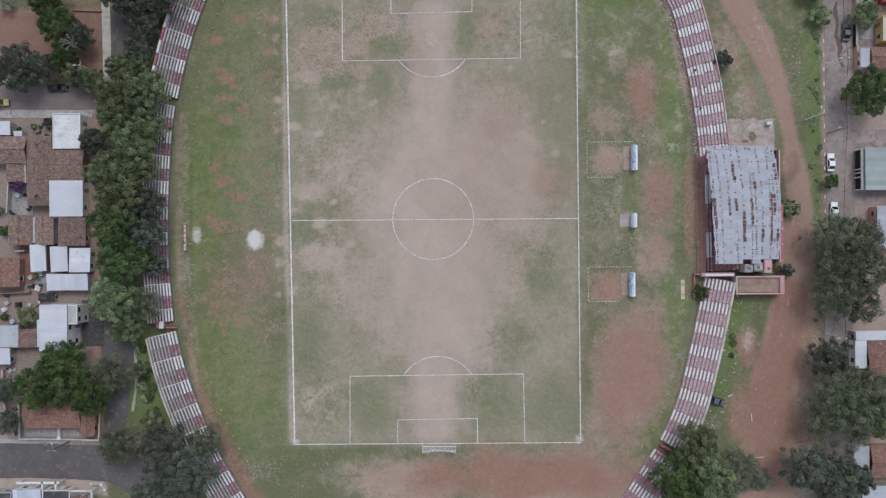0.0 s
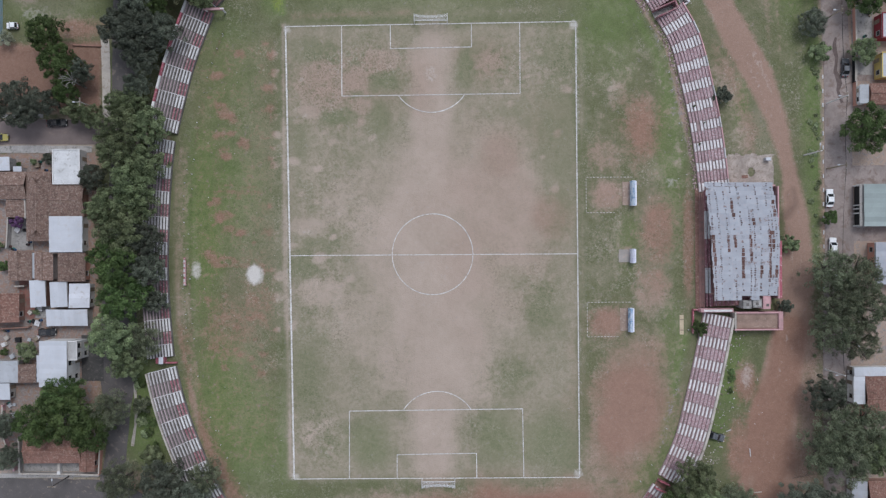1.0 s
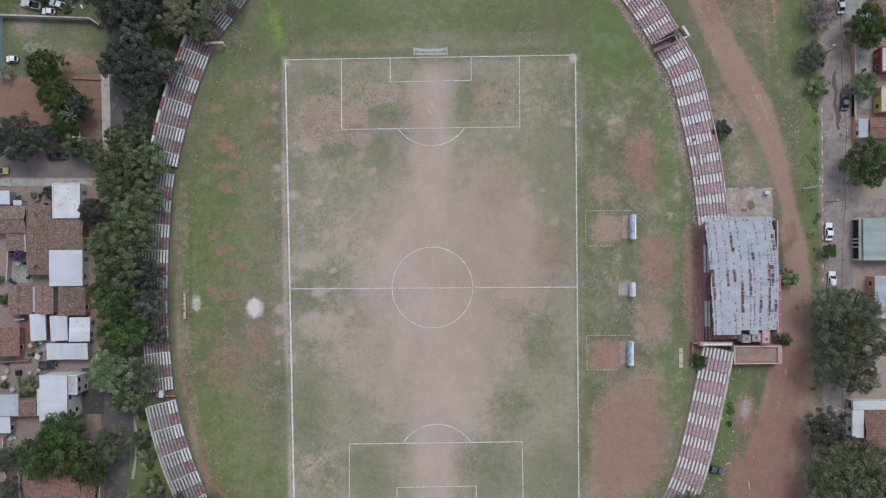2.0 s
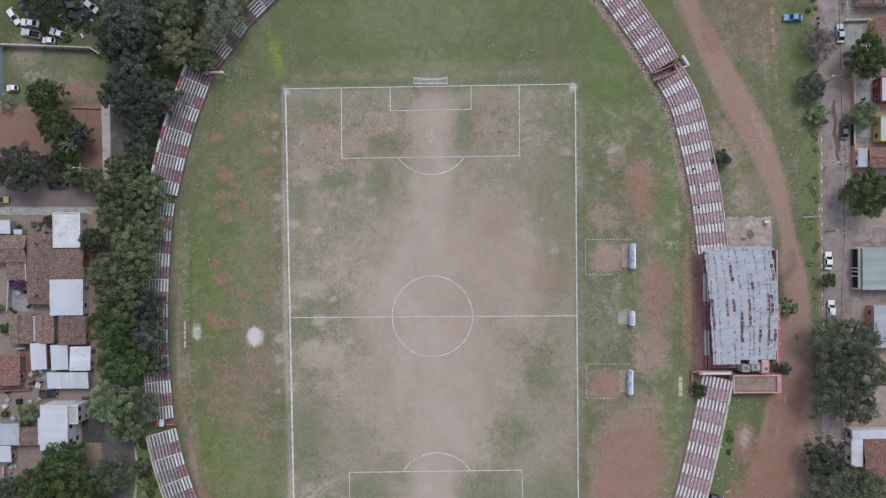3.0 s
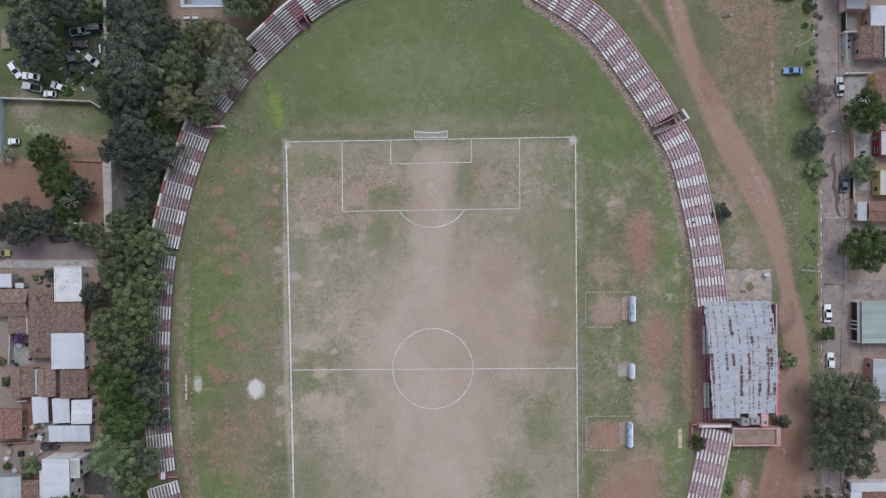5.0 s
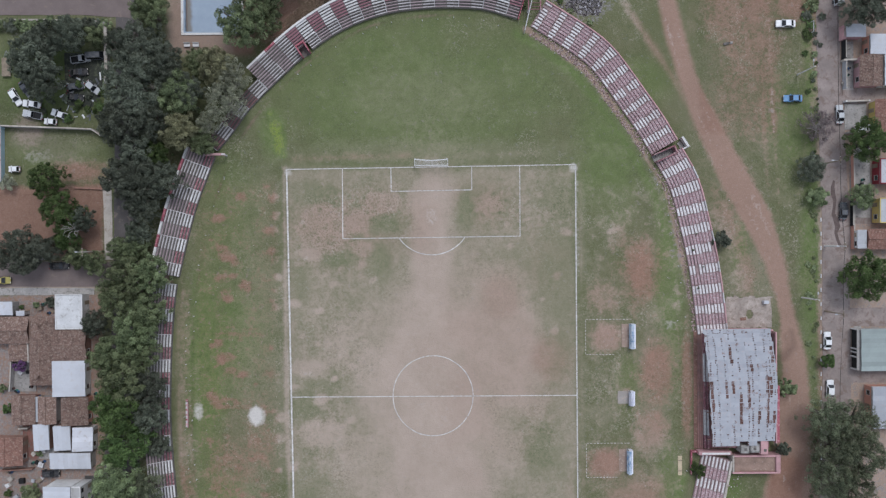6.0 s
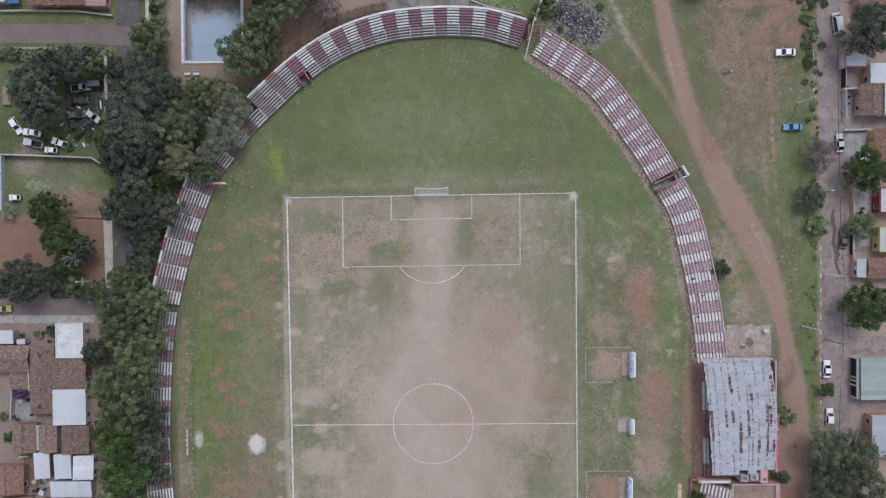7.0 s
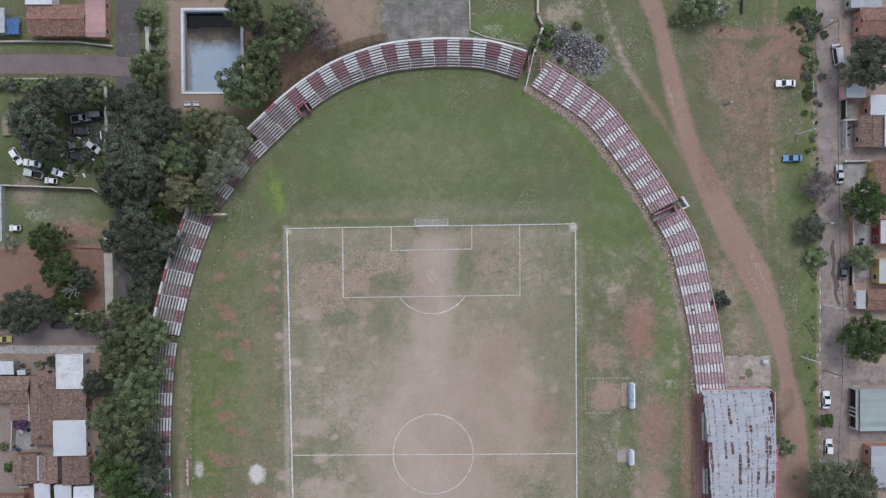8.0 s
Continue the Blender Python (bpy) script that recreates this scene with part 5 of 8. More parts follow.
# ---- houses ----
def openings(parent, x0, y0, x1, y1, h, side, storeys=1):
    """Windows and a door on one side of a house: frames, panes and sills proud of the wall."""
    along_y = side in "EW"
    lo, hi = (y0, y1) if along_y else (x0, x1)
    face = {"E": x1, "W": x0, "N": y1, "S": y0}[side]
    out = 1 if side in "EN" else -1
    count = max(2, int((hi - lo) / 2.6))
    for level in range(storeys):
        base = level * 2.9
        for k in range(count):
            c = lo + (hi - lo) * (k + 0.5) / count
            door = level == 0 and k == count // 2
            w, z0, z1 = (0.45, 0.0, 2.05) if door else (0.5, base + 1.0, base + 2.1)
            if z1 > h - 0.1:
                continue

            def slab(a, b, za, zb, d0, d1):
                p, q = sorted((face + out * d0, face + out * d1))
                return box(p, a, za, q, b, zb, 0.008) if along_y else box(a, p, za, b, q, zb, 0.008)

            if door:
                d = part("door", slab(c - w, c + w, z0, z1, -0.05, 0.04), WOOD, parent)
                part("handle", slab(c + w - 0.15, c + w - 0.08, 1.0, 1.1, 0.04, 0.1), STEEL, d)
            else:
                f = part("window", slab(c - w - 0.07, c + w + 0.07, z0 - 0.07, z1 + 0.07, -0.05, 0.03), WHITE_PLANK, parent)
                part("pane", slab(c - w, c + w, z0, z1, 0.028, 0.04), GLASS, f)
                part("sill", slab(c - w - 0.12, c + w + 0.12, z0 - 0.14, z0 - 0.07, -0.05, 0.14), PALE_CONCRETE, f)


def flat_house(label, x0, y0, x1, y1, h, wall, roof, side="E", storeys=1, tank=False, group="houses"):
    ob = thing("house", label, "house", group)
    part("wall", box(x0, y0, -0.1, x1, y1, h), wall, ob)
    r = part("roof", box(x0 - 0.12, y0 - 0.12, h, x1 + 0.12, y1 + 0.12, h + 0.14, 0.02), roof, ob)
    for a in ((x0 - 0.12, y0 - 0.12, x1 + 0.12, y0 + 0.08), (x0 - 0.12, y1 - 0.08, x1 + 0.12, y1 + 0.12), (x0 - 0.12, y0 + 0.08, x0 + 0.08, y1 - 0.08), (x1 - 0.08, y0 + 0.08, x1 + 0.12, y1 - 0.08)):
        part("parapet", box(a[0], a[1], h + 0.14, a[2], a[3], h + 0.36, 0.02), wall, r)
    if tank:
        part("tank", tube((x0 + 1.2, y1 - 1.2, h + 0.14), (x0 + 1.2, y1 - 1.2, h + 1.0), 0.5, 0.45, 12), CONCRETE, ob)
    openings(ob, x0, y0, x1, y1, h, side, storeys)
    return ob


def sheet_house(label, x0, y0, x1, y1, h, wall, roof, fall="E", side="E", storeys=1, drop=0.5, group="houses", skew=0.0):
    """A house under a single-pitch roof of metal sheets laid side by side."""
    ob = thing("house", label, "house", group)
    part("wall", box(x0 + 0.15, y0 + 0.15, -0.1, x1 - 0.15, y1 - 0.15, h), wall, ob)
    mesh = sheet_mesh(roof, 5)
    along_y = fall in "NS"
    span = (x1 - x0) if along_y else (y1 - y0)
    count = max(2, round(span / 1.05))
    for k in range(count):
        c = (k + 0.5) / count
        sh = new("roof_sheet", mesh)
        sh.parent = ob
        length = (y1 - y0 if along_y else x1 - x0) + random.uniform(-0.02, 0.16)
        tilt = math.atan2(drop, length) * (1 if fall in "EN" else -1)
        z = h + drop / 2 + 0.08 + random.uniform(-0.012, 0.012)
        if along_y:
            m = Matrix.Translation((x0 + span * c, (y0 + y1) / 2 + skew * (c - 0.5), z)) @ Matrix.Rotation(radians(90), 4, "Z") @ Matrix.Rotation(tilt, 4, "Y")
        else:
            m = Matrix.Translation(((x0 + x1) / 2 + skew * (c - 0.5), y0 + span * c, z)) @ Matrix.Rotation(tilt, 4, "Y")
        sh.matrix_basis = m @ Matrix.Diagonal((length, span / count * 0.995, 0.05, 1))
    part("fascia", box(x0, y0, h - 0.05, x1, y1, h + 0.05, 0.01), GREY_WALL, ob)
    openings(ob, x0 + 0.15, y0 + 0.15, x1 - 0.15, y1 - 0.15, h, side, storeys)
    return ob


def tile_slope(bm, a, b, c, d, col=0.33, course=0.46):
    """Rounded tile columns and stepped courses over the slope a, b (eave) to d, c (ridge)."""
    a, b, c, d = (Vector(p) for p in (a, b, c, d))
    cols = max(3, round((b - a).length / col))
    rows = max(2, round((d - a).length / course))
    up = (b - a).cross(d - a).normalized()
    if up.z < 0:
        up = -up
    above = None
    for j in range(rows):
        v0, v1 = j / rows, (j + 1) / rows
        line = []
        for i in range(cols * 2 + 1):
            u = i / (cols * 2)
            rise = 0.07 if i % 2 else 0.0
            jit = 0.02 * noise.noise((a.x + u * 40, a.y + j * 3.1, 2))
            p = a.lerp(b, u).lerp(d.lerp(c, u), v0) + up * (rise + 0.06 + jit)
            q = a.lerp(b, u).lerp(d.lerp(c, u), min(1, v1 + 0.01)) + up * (rise + jit)
            line.append((bm.verts.new(p), bm.verts.new(q)))
        for (p0, q0), (p1, q1) in zip(line, line[1:]):
            bm.faces.new((p0, p1, q1, q0))
        if above:
            for (_, q0), (_, q1), (p0, _), (p1, _) in zip(above, above[1:], line, line[1:]):
                bm.faces.new((q0, q1, p1, p0))
        above = line


def tile_house(label, x0, y0, x1, y1, h, rise, wall, ridge="x", side="E", tile=None, hip=0.0, shed=False, group="houses"):
    """A house under a clay tile roof: a gable along x or y, with hipped ends where hip is given, or a single slope."""
    ob = thing("house", label, "house", group)
    e = 0.35
    bm = bmesh.new()
    X0, Y0, X1, Y1 = x0 - e, y0 - e, x1 + e, y1 + e
    add_box(bm, x0, y0, -0.1, x1, y1, h)
    part("wall", bm, wall, ob)
    tile = tile or TILE
    cx, cy, top = (X0 + X1) / 2, (Y0 + Y1) / 2, h + rise
    slopes = []
    if shed:
        slopes = [((X1, Y0, h), (X1, Y1, h), (X0, Y1, top), (X0, Y0, top))]
    elif ridge == "x":
        slopes = [((X0, Y0, h), (X1, Y0, h), (X1 - hip, cy, top), (X0 + hip, cy, top)), ((X1, Y1, h), (X0, Y1, h), (X0 + hip, cy, top), (X1 - hip, cy, top))]
        if hip:
            slopes += [((X0, Y1, h), (X0, Y0, h), (X0 + hip, cy, top), (X0 + hip, cy + 0.01, top)), ((X1, Y0, h), (X1, Y1, h), (X1 - hip, cy, top), (X1 - hip, cy - 0.01, top))]
    else:
        slopes = [((X1, Y0, h), (X1, Y1, h), (cx, Y1 - hip, top), (cx, Y0 + hip, top)), ((X0, Y1, h), (X0, Y0, h), (cx, Y0 + hip, top), (cx, Y1 - hip, top))]
        if hip:
            slopes += [((X0, Y0, h), (X1, Y0, h), (cx, Y0 + hip, top), (cx - 0.01, Y0 + hip, top)), ((X1, Y1, h), (X0, Y1, h), (cx, Y1 - hip, top), (cx + 0.01, Y1 - hip, top))]
    for s in slopes:
        bm = bmesh.new()
        tile_slope(bm, *s)
        part("roof_slope", bm, tile, ob)
    bm = bmesh.new()
    for s in slopes:
        vs = [bm.verts.new((p[0], p[1], p[2] - 0.03)) for p in s]
        bm.faces.new(vs)
    bmesh.ops.solidify(bm, geom=bm.faces[:], thickness=0.06)
    part("roof_deck", bm, WOOD, ob)
    if not shed:
        a, b = ((X0 + hip, cy, top + 0.08), (X1 - hip, cy, top + 0.08)) if ridge == "x" else ((cx, Y0 + hip, top + 0.08), (cx, Y1 - hip, top + 0.08))
        part("ridge_tiles", tube(a, b, 0.15, sides=6), tile, ob)
        if not hip:
            for k in (0, 1):
                bm = bmesh.new()
                if ridge == "x":
                    x = x0 if k == 0 else x1
                    vs = [bm.verts.new(p) for p in ((x, y0, h), (x, y1, h), (x, cy, top - 0.15))]
                else:
                    y = y0 if k == 0 else y1
                    vs = [bm.verts.new(p) for p in ((x0, y, h), (x1, y, h), (cx, y, top - 0.15))]
                bm.faces.new(vs)
                bmesh.ops.solidify(bm, geom=bm.faces[:], thickness=0.15)
                part("gable", bm, wall, ob)
    openings(ob, x0, y0, x1, y1, h, side)
    return ob


# west of the ground
flat_house("low house with a stained white flat roof", -84.1, 16.2, -78.2, 23.8, 3.1, WHITE_WALL, surface("stained_white_roof", (0.58, 0.585, 0.59), 0.2, 0.6, (0.36, 0.35, 0.34), 0.3), "E")
tile_house("old house with a brown clay tile roof", -98.5, 13.3, -90.6, 18.6, 2.9, 1.1, BRICK_WALL, "x", "S")
tile_house("long old house under a hipped brown tile roof", -89.9, 3.9, -85.1, 18.6, 2.9, 1.2, SALMON_WALL, "y", "S", hip=2.4)
tile_house("old house with a low brown tile roof", -84.5, 9.3, -77.8, 16.0, 2.8, 0.9, BRICK_WALL, "x", "E")
sheet_house("house under a bright white metal roof", -84.9, 1.0, -77.8, 9.0, 3.0, WHITE_WALL, WHITE_SHEET, "E", "E")
tile_house("courtyard shed with a small tile roof", -94.6, 9.2, -91.2, 12.6, 2.2, 0.5, GREY_WALL, "x", "S", shed=True)
sheet_house("small house with a white sheet roof", -100, 19.3, -94.0, 22.3, 2.7, GREY_WALL, WHITE_SHEET, "S", "N", drop=0.3)
sheet_house("lean-to with a small white sheet roof", -93.5, 19.1, -91.6, 20.2, 2.3, GREY_WALL, WHITE_SHEET, "S", "N", drop=0.15)
tile_house("old terrace house with brown tile roof", -94.1, -4.9, -89.5, 1.0, 2.8, 1.0, BRICK_WALL, "y", "S")
tile_house("old terrace house with mossy tile roof", -88.2, -4.9, -84.8, 0.7, 2.8, 0.8, GREY_WALL, "y", "S")
tile_house("old terrace house with red-brown tile roof", -82.6, -5.2, -77.6, 0.5, 2.8, 0.9, SALMON_WALL, "x", "E", shed=True)
sheet_house("narrow house with a grey-white sheet roof", -89.6, -11.1, -86.1, -5.2, 2.7, BRICK_WALL, WHITE_SHEET, "S", "S", skew=0.3)
sheet_house("narrow house with a white sheet roof", -85.1, -11.2, -81.3, -5.6, 2.7, BRICK_WALL, WHITE_SHEET, "S", "S", skew=0.2)
sheet_house("narrow house with pale sheet roof and eaves", -80.7, -11.4, -76.4, -6.0, 2.7, WHITE_WALL, surface("pale_sheet", (0.60, 0.61, 0.65), 0.1, 0.6, (0.46, 0.44, 0.44), 0.2, 0.55), "E", "E", skew=0.2)
sheet_house("long low shed with a white sheet roof", -86.1, -15.4, -76.9, -11.8, 2.5, GREY_WALL, WHITE_SHEET, "S", "S", drop=0.4)
tile_house("old house with a ribbed red tile roof", -99, -14.2, -92.4, -8.4, 2.8, 0.9, BRICK_WALL, "y", "E", tile=RED_TILE)
two = sheet_house("two-storey white house with a ribbed metal roof", -86.1, -28.5, -79.9, -18.4, 5.6, WHITE_WALL, WHITE_SHEET, "W", "E", 2, drop=0.4)
wing = flat_house("white two-storey wing beside a paved court", -79.9, -22.6, -78.0, -18.6, 5.2, WHITE_WALL, surface("grey_plaster_roof", (0.42, 0.415, 0.41), 0.2, 0.7, (0.3, 0.29, 0.28), 0.3), "E", 2)
sheet_house("house under a grey sheet roof", -101, -28.0, -92.3, -23.1, 2.7, GREY_WALL, GREY_SHEET, "S", "E")
sheet_house("lean-to with a white sheet roof", -100, -31.8, -94.4, -28.2, 2.4, GREY_WALL, WHITE_SHEET, "S", "E", drop=0.3)
tile_house("small outbuilding with brown tile roof", -92.0, -27.7, -88.9, -24.3, 2.6, 0.4, BRICK_WALL, "x", "E", shed=True)
sheet_house("narrow lean-to beside the two-storey house", -88.4, -28, -86.4, -22, 2.5, WHITE_WALL, WHITE_SHEET, "W", "S", drop=0.2)
tile_house("low house with red tile roof under a tree", -90.9, -45.6, -78.9, -40.4, 2.8, 0.9, BRICK_WALL, "x", "S", tile=RED_TILE)
tile_house("red tiled side wing beside the road", -78.6, -47.6, -75.9, -42.6, 2.6, 0.5, SALMON_WALL, "y", "E", tile=RED_TILE)
sheet_house("modern house with a white metal roof", -93.4, -66, -87.2, -59.4, 3.2, WHITE_WALL, surface("bluish_sheet", (0.45, 0.475, 0.52), 0.1, 0.5, (0.34, 0.34, 0.36), 0.25, 0.5), "S", "N", drop=0.4)
SLATE = surface("dark_roof_deck", (0.060, 0.058, 0.060), 0.3, 0.6, (0.11, 0.10, 0.10), 0.3, 0.85)
flat_house("low modern wing with a dark flat roof and white parapets", -86.9, -66, -81.0, -59.8, 3.0, WHITE_WALL, SLATE, "N")
tile_house("brown tiled wing of a modern house", -80.6, -66, -77.4, -61.6, 2.8, 0.7, WHITE_WALL, "x", "N")
flat_house("dark flat roofed porch with white edge beams", -104, -66, -94.0, -60.2, 2.9, GREY_WALL, SLATE, "N")
court = thing("patio_frame", "white concrete patio frame over a dark court", "pergola")
for a in ((-93, -58.4, -83.4, -57.9), (-83.4, -60.2, -76, -59.8), (-87.4, -59.8, -87, -57.9), (-84.4, -60.2, -84, -57.9), (-76.4, -64, -76, -60)):
    part("beam", box(a[0], a[1], 2.6, a[2], a[3], 3.0, 0.03), WHITE_WALL, court)
for x, y in ((-92.8, -58.2), (-83.6, -58.2), (-76.2, -60), (-84.2, -60)):
    part("post", box(x - 0.15, y - 0.15, 0, x + 0.15, y + 0.15, 2.6, 0.02), WHITE_WALL, court)
tile_house("north-west house with a brown tile roof", -89.3, 95.3, -77.0, 101.6, 2.9, 1.0, SALMON_WALL, "x", "S", tile=RED_TILE)
sheet_house("house wing with a faded pink sheet roof", -76.6, 94.6, -72.4, 103.5, 2.9, SALMON_WALL, PINK_SHEET, "E", "E")
sheet_house("house with a white sheet roof", -90, 101.8, -84.0, 107, 3.1, WHITE_WALL, WHITE_SHEET, "N", "W", drop=0.3)
sheet_house("small shed with grey-white sheet roof", -101, 95.8, -95.1, 101.4, 2.3, GREY_WALL, GREY_SHEET, "W", "E", drop=0.3)
tarp = thing("tarp_shelter", "small shelter covered with a blue tarpaulin", "shelter")
part("tarpaulin", box(-95.3, 95.7, 1.7, -92.4, 99.4, 1.76, 0.02), surface("blue_tarpaulin", (0.06, 0.13, 0.30), 0.3, 1.4, (0.12, 0.2, 0.36), 0.3, 0.6), tarp)
for x in (-95.1, -92.6):
    for y in (95.9, 99.2):
        part("pole", tube((x, y, 0), (x, y, 1.7), 0.05), WOOD, tarp)

# east of the ground
sheet_house("house with a large pale green sheet roof", 95.8, 5.6, 106, 15.0, 3.0, GREY_WALL, GREEN_SHEET, "E", "W")
sheet_house("house with a grey-white sheet roof behind trees", 98.3, -7.3, 107, 2.1, 3.0, SALMON_WALL, SHEET, "E", "W")
sheet_house("porch with a white sheet roof", 93.6, -27.6, 104, -25.7, 2.9, WHITE_WALL, WHITE_SHEET, "N", "W", drop=0.2)
sheet_house("front room with a white sheet roof", 93.5, -33.9, 95.9, -27.7, 2.9, WHITE_WALL, WHITE_SHEET, "W", "W", drop=0.25)
tile_house("house with a brown tile roof behind a porch", 96.3, -37.2, 105, -27.8, 3.0, 1.0, SALMON_WALL, "x", "E", tile=RED_TILE)
tile_house("house with a red-brown tile roof near trees", 96.9, -57.8, 105, -51.3, 3.0, 0.9, BRICK_WALL, "x", "E", tile=RED_TILE)
sheet_house("porch under a pale sheet roof", 93.2, -58.6, 96.4, -51.1, 2.6, WHITE_WALL, SHEET, "W", "W", drop=0.3)
sheet_house("house with grey ribbed sheet roof", 94.6, -66, 104, -59.9, 2.9, GREY_WALL, GREY_SHEET, "S", "W")
tile_house("house with a mottled clay tile roof", 96.0, 94.4, 105, 99.8, 3.1, 1.0, SALMON_WALL, "x", "W", tile=RED_TILE)
sheet_house("house with a grey metal roof", 93.7, 100.2, 100.6, 105, 2.9, GREY_WALL, SHEET, "N", "W", drop=0.3)
sheet_house("carport under a white sheet roof", 92.8, 80.3, 97.3, 83.2, 2.7, PINK_WALL, WHITE_SHEET, "E", "W", drop=0.3)
sheet_house("house with a bluish-white sheet roof", 97.9, 76.3, 106, 80.8, 3.0, SALMON_WALL, WHITE_SHEET, "E", "W")
tile_house("house with brown tile roof behind a porch", 96.1, 69.5, 100.6, 75.9, 3.0, 0.8, PINK_WALL, "y", "W")
sheet_house("neighbouring house with white sheet roof", 101.1, 69.3, 107, 76.2, 3.0, WHITE_WALL, WHITE_SHEET, "E", "S")
tile_house("yellow house with a salmon tile roof", 99.5, 58.4, 107, 66.0, 3.1, 1.0, YELLOW_WALL, "y", "W", tile=RED_TILE)
tile_house("house with a brown tile roof and front porch", 97.8, 33.2, 106, 37.0, 3.0, 0.7, SALMON_WALL, "x", "W", tile=RED_TILE)
sheet_house("front porch with grey sheet roof", 95.4, 33.0, 97.3, 37.2, 2.7, WHITE_WALL, GREY_SHEET, "W", "W", drop=0.2)
flat_house("red-fronted house behind a forecourt", 100.3, 47.6, 107, 53, 3.0, surface("dark_red_plaster", (0.26, 0.04, 0.05), 0.2, 0.8), GREY_SHEET, "W")
flat_house("ochre house behind a concrete forecourt", 100.2, 38.8, 107, 44.2, 3.0, YELLOW_WALL, GREY_SHEET, "W")


porch = thing("veranda_front", "veranda front with white pillars, dark panel as inner shade", "veranda")
# solid dark panel on the wall, in place of the veranda's shaded interior
part("opening", box(95.55, 6.0, 0, 95.8, 14.8, 2.7, 0.02), DARK, porch)
for y in (5.8, 8.6, 9.6, 10.4, 14.8):
    part("pillar", box(95.2, y - 0.14, 0, 95.5, y + 0.14, 2.8, 0.02), WHITE_WALL, porch)
part("beam", box(95.15, 5.7, 2.7, 95.8, 14.9, 2.95, 0.02), GREY_WALL, porch)


# ---- yard walls and fences ----
def yard_wall(label, points, h, width, material):
    ob = thing("yard_wall", label, "wall")
    for a, b in zip(points, points[1:]):
        piece("wall_panel", material, a, b, width, -0.1, h, ob)
        piece("coping", material if material is BRICK_WALL else PALE_CONCRETE, a, b, width + 0.08, h, h + 0.06, ob)
    for p in points:
        part("pier", box(p[0] - width * 0.75, p[1] - width * 0.75, -0.1, p[0] + width * 0.75, p[1] + width * 0.75, h + 0.12, 0.02), material, ob)
    return ob


yard_wall("weathered plastered wall between the lot and the yard", [(-110, 62.1), (-97, 61.9), (-85, 61.4), (-76.5, 61.0), (-74.4, 59.6)], 1.8, 0.22, GREY_WALL)
yard_wall("grey concrete wall beside the car lot", [(-73.1, 71.7), (-73.1, 78), (-73.2, 84.6)], 1.6, 0.6, CONCRETE)
yard_wall("low kerb wall along the grass verge", [(-98, 86.1), (-86, 86.0), (-76, 85.6), (-73.4, 84.6)], 0.3, 0.3, GREY_WALL)
yard_wall("long pale blue painted yard wall", [(-97.2, 49.3), (-97.2, 61.6)], 1.5, 0.35, BLUE_WALL)
yard_wall("low wall under the house verge", [(-110, 94.3), (-92, 94.4), (-80, 94.2), (-72, 93.2)], 0.9, 0.25, GREY_WALL)
yard_wall("short white wall beside the road", [(-63.8, 91), (-63.8, 97)], 1.2, 0.7, WHITE_WALL)
yard_wall("low dark hedge-line wall across a yard", [(-81, 47.9), (-74.8, 47.6)], 0.4, 0.25, BRICK_WALL)
yard_wall("grey wall with piers around a house yard", [(-93.4, -41), (-93.2, -48.8), (-81, -49), (-75.4, -49.2)], 1.2, 0.3, GREY_WALL)
yard_wall("salmon yard wall beside the road", [(-75.3, -49), (-75.0, -42)], 1.4, 0.2, SALMON_WALL)
yard_wall("white slab wall in the court", [(-84.3, -48.6), (-84.3, -45.2)], 1.3, 0.5, WHITE_WALL)
yard_wall("curved white wall at the corner", [(-77.2, -59), (-75, -59.2), (-74.2, -60.4)], 1.0, 0.35, WHITE_WALL)
yard_wall("salmon forecourt wall with piers", [(95.5, 33), (95.6, 44), (95.4, 57)], 1.3, 0.2, SALMON_WALL)
yard_wall("white forecourt wall", [(93.8, 66.3), (99, 66.4)], 1.2, 0.25, WHITE_WALL)
yard_wall("grey forecourt wall with gate piers", [(94.2, 59.2), (99.2, 59.4)], 1.2, 0.2, GREY_WALL)
yard_wall("dark steel fence panels before a carport", [(93.4, 75.9), (93.4, 80.0)], 1.9, 0.12, DARK)
yard_wall("pink gate pier wall at the street", [(93.0, 80.4), (93.0, 82.9)], 2.2, 0.4, PINK_WALL)
yard_wall("grey steel gate before a tiled house", [(93.6, 69.2), (93.6, 75.2)], 1.7, 0.12, GREY_SHEET)
yard_wall("broken pale wall between two forecourts", [(93.3, 75.5), (97.8, 75.7)], 1.6, 0.3, PALE_CONCRETE)
yard_wall("dark railing along a forecourt", [(95.3, 38.2), (95.3, 45.0)], 1.3, 0.1, DARK)
yard_wall("pale kerb wall around the green lawn", [(8.9, 103.6), (9.0, 96.4), (13, 94.8), (20.6, 93.2)], 0.3, 0.2, PALE_CONCRETE)
yard_wall("rust-red yard wall ending in a white length", [(24.3, 108), (24.2, 99.6), (25.3, 97.2)], 1.4, 0.4, RED_CONCRETE)
yard_wall("white length of yard wall", [(25.2, 96.4), (23.6, 91.6)], 1.4, 0.35, WHITE_WALL)
yard_wall("pink wall of the car yard", [(-97, -33.5), (-97, -40), (-94.5, -48)], 1.2, 0.25, PINK_WALL)
yard_wall("grey brick wall between back yards", [(-95.6, 2), (-95.2, 8.8), (-95.2, 12.8)], 1.7, 0.2, GREY_WALL)
yard_wall("grey brick wall between back yards", [(-98, -16.2), (-91, -15.8)], 1.3, 0.2, BRICK_WALL)

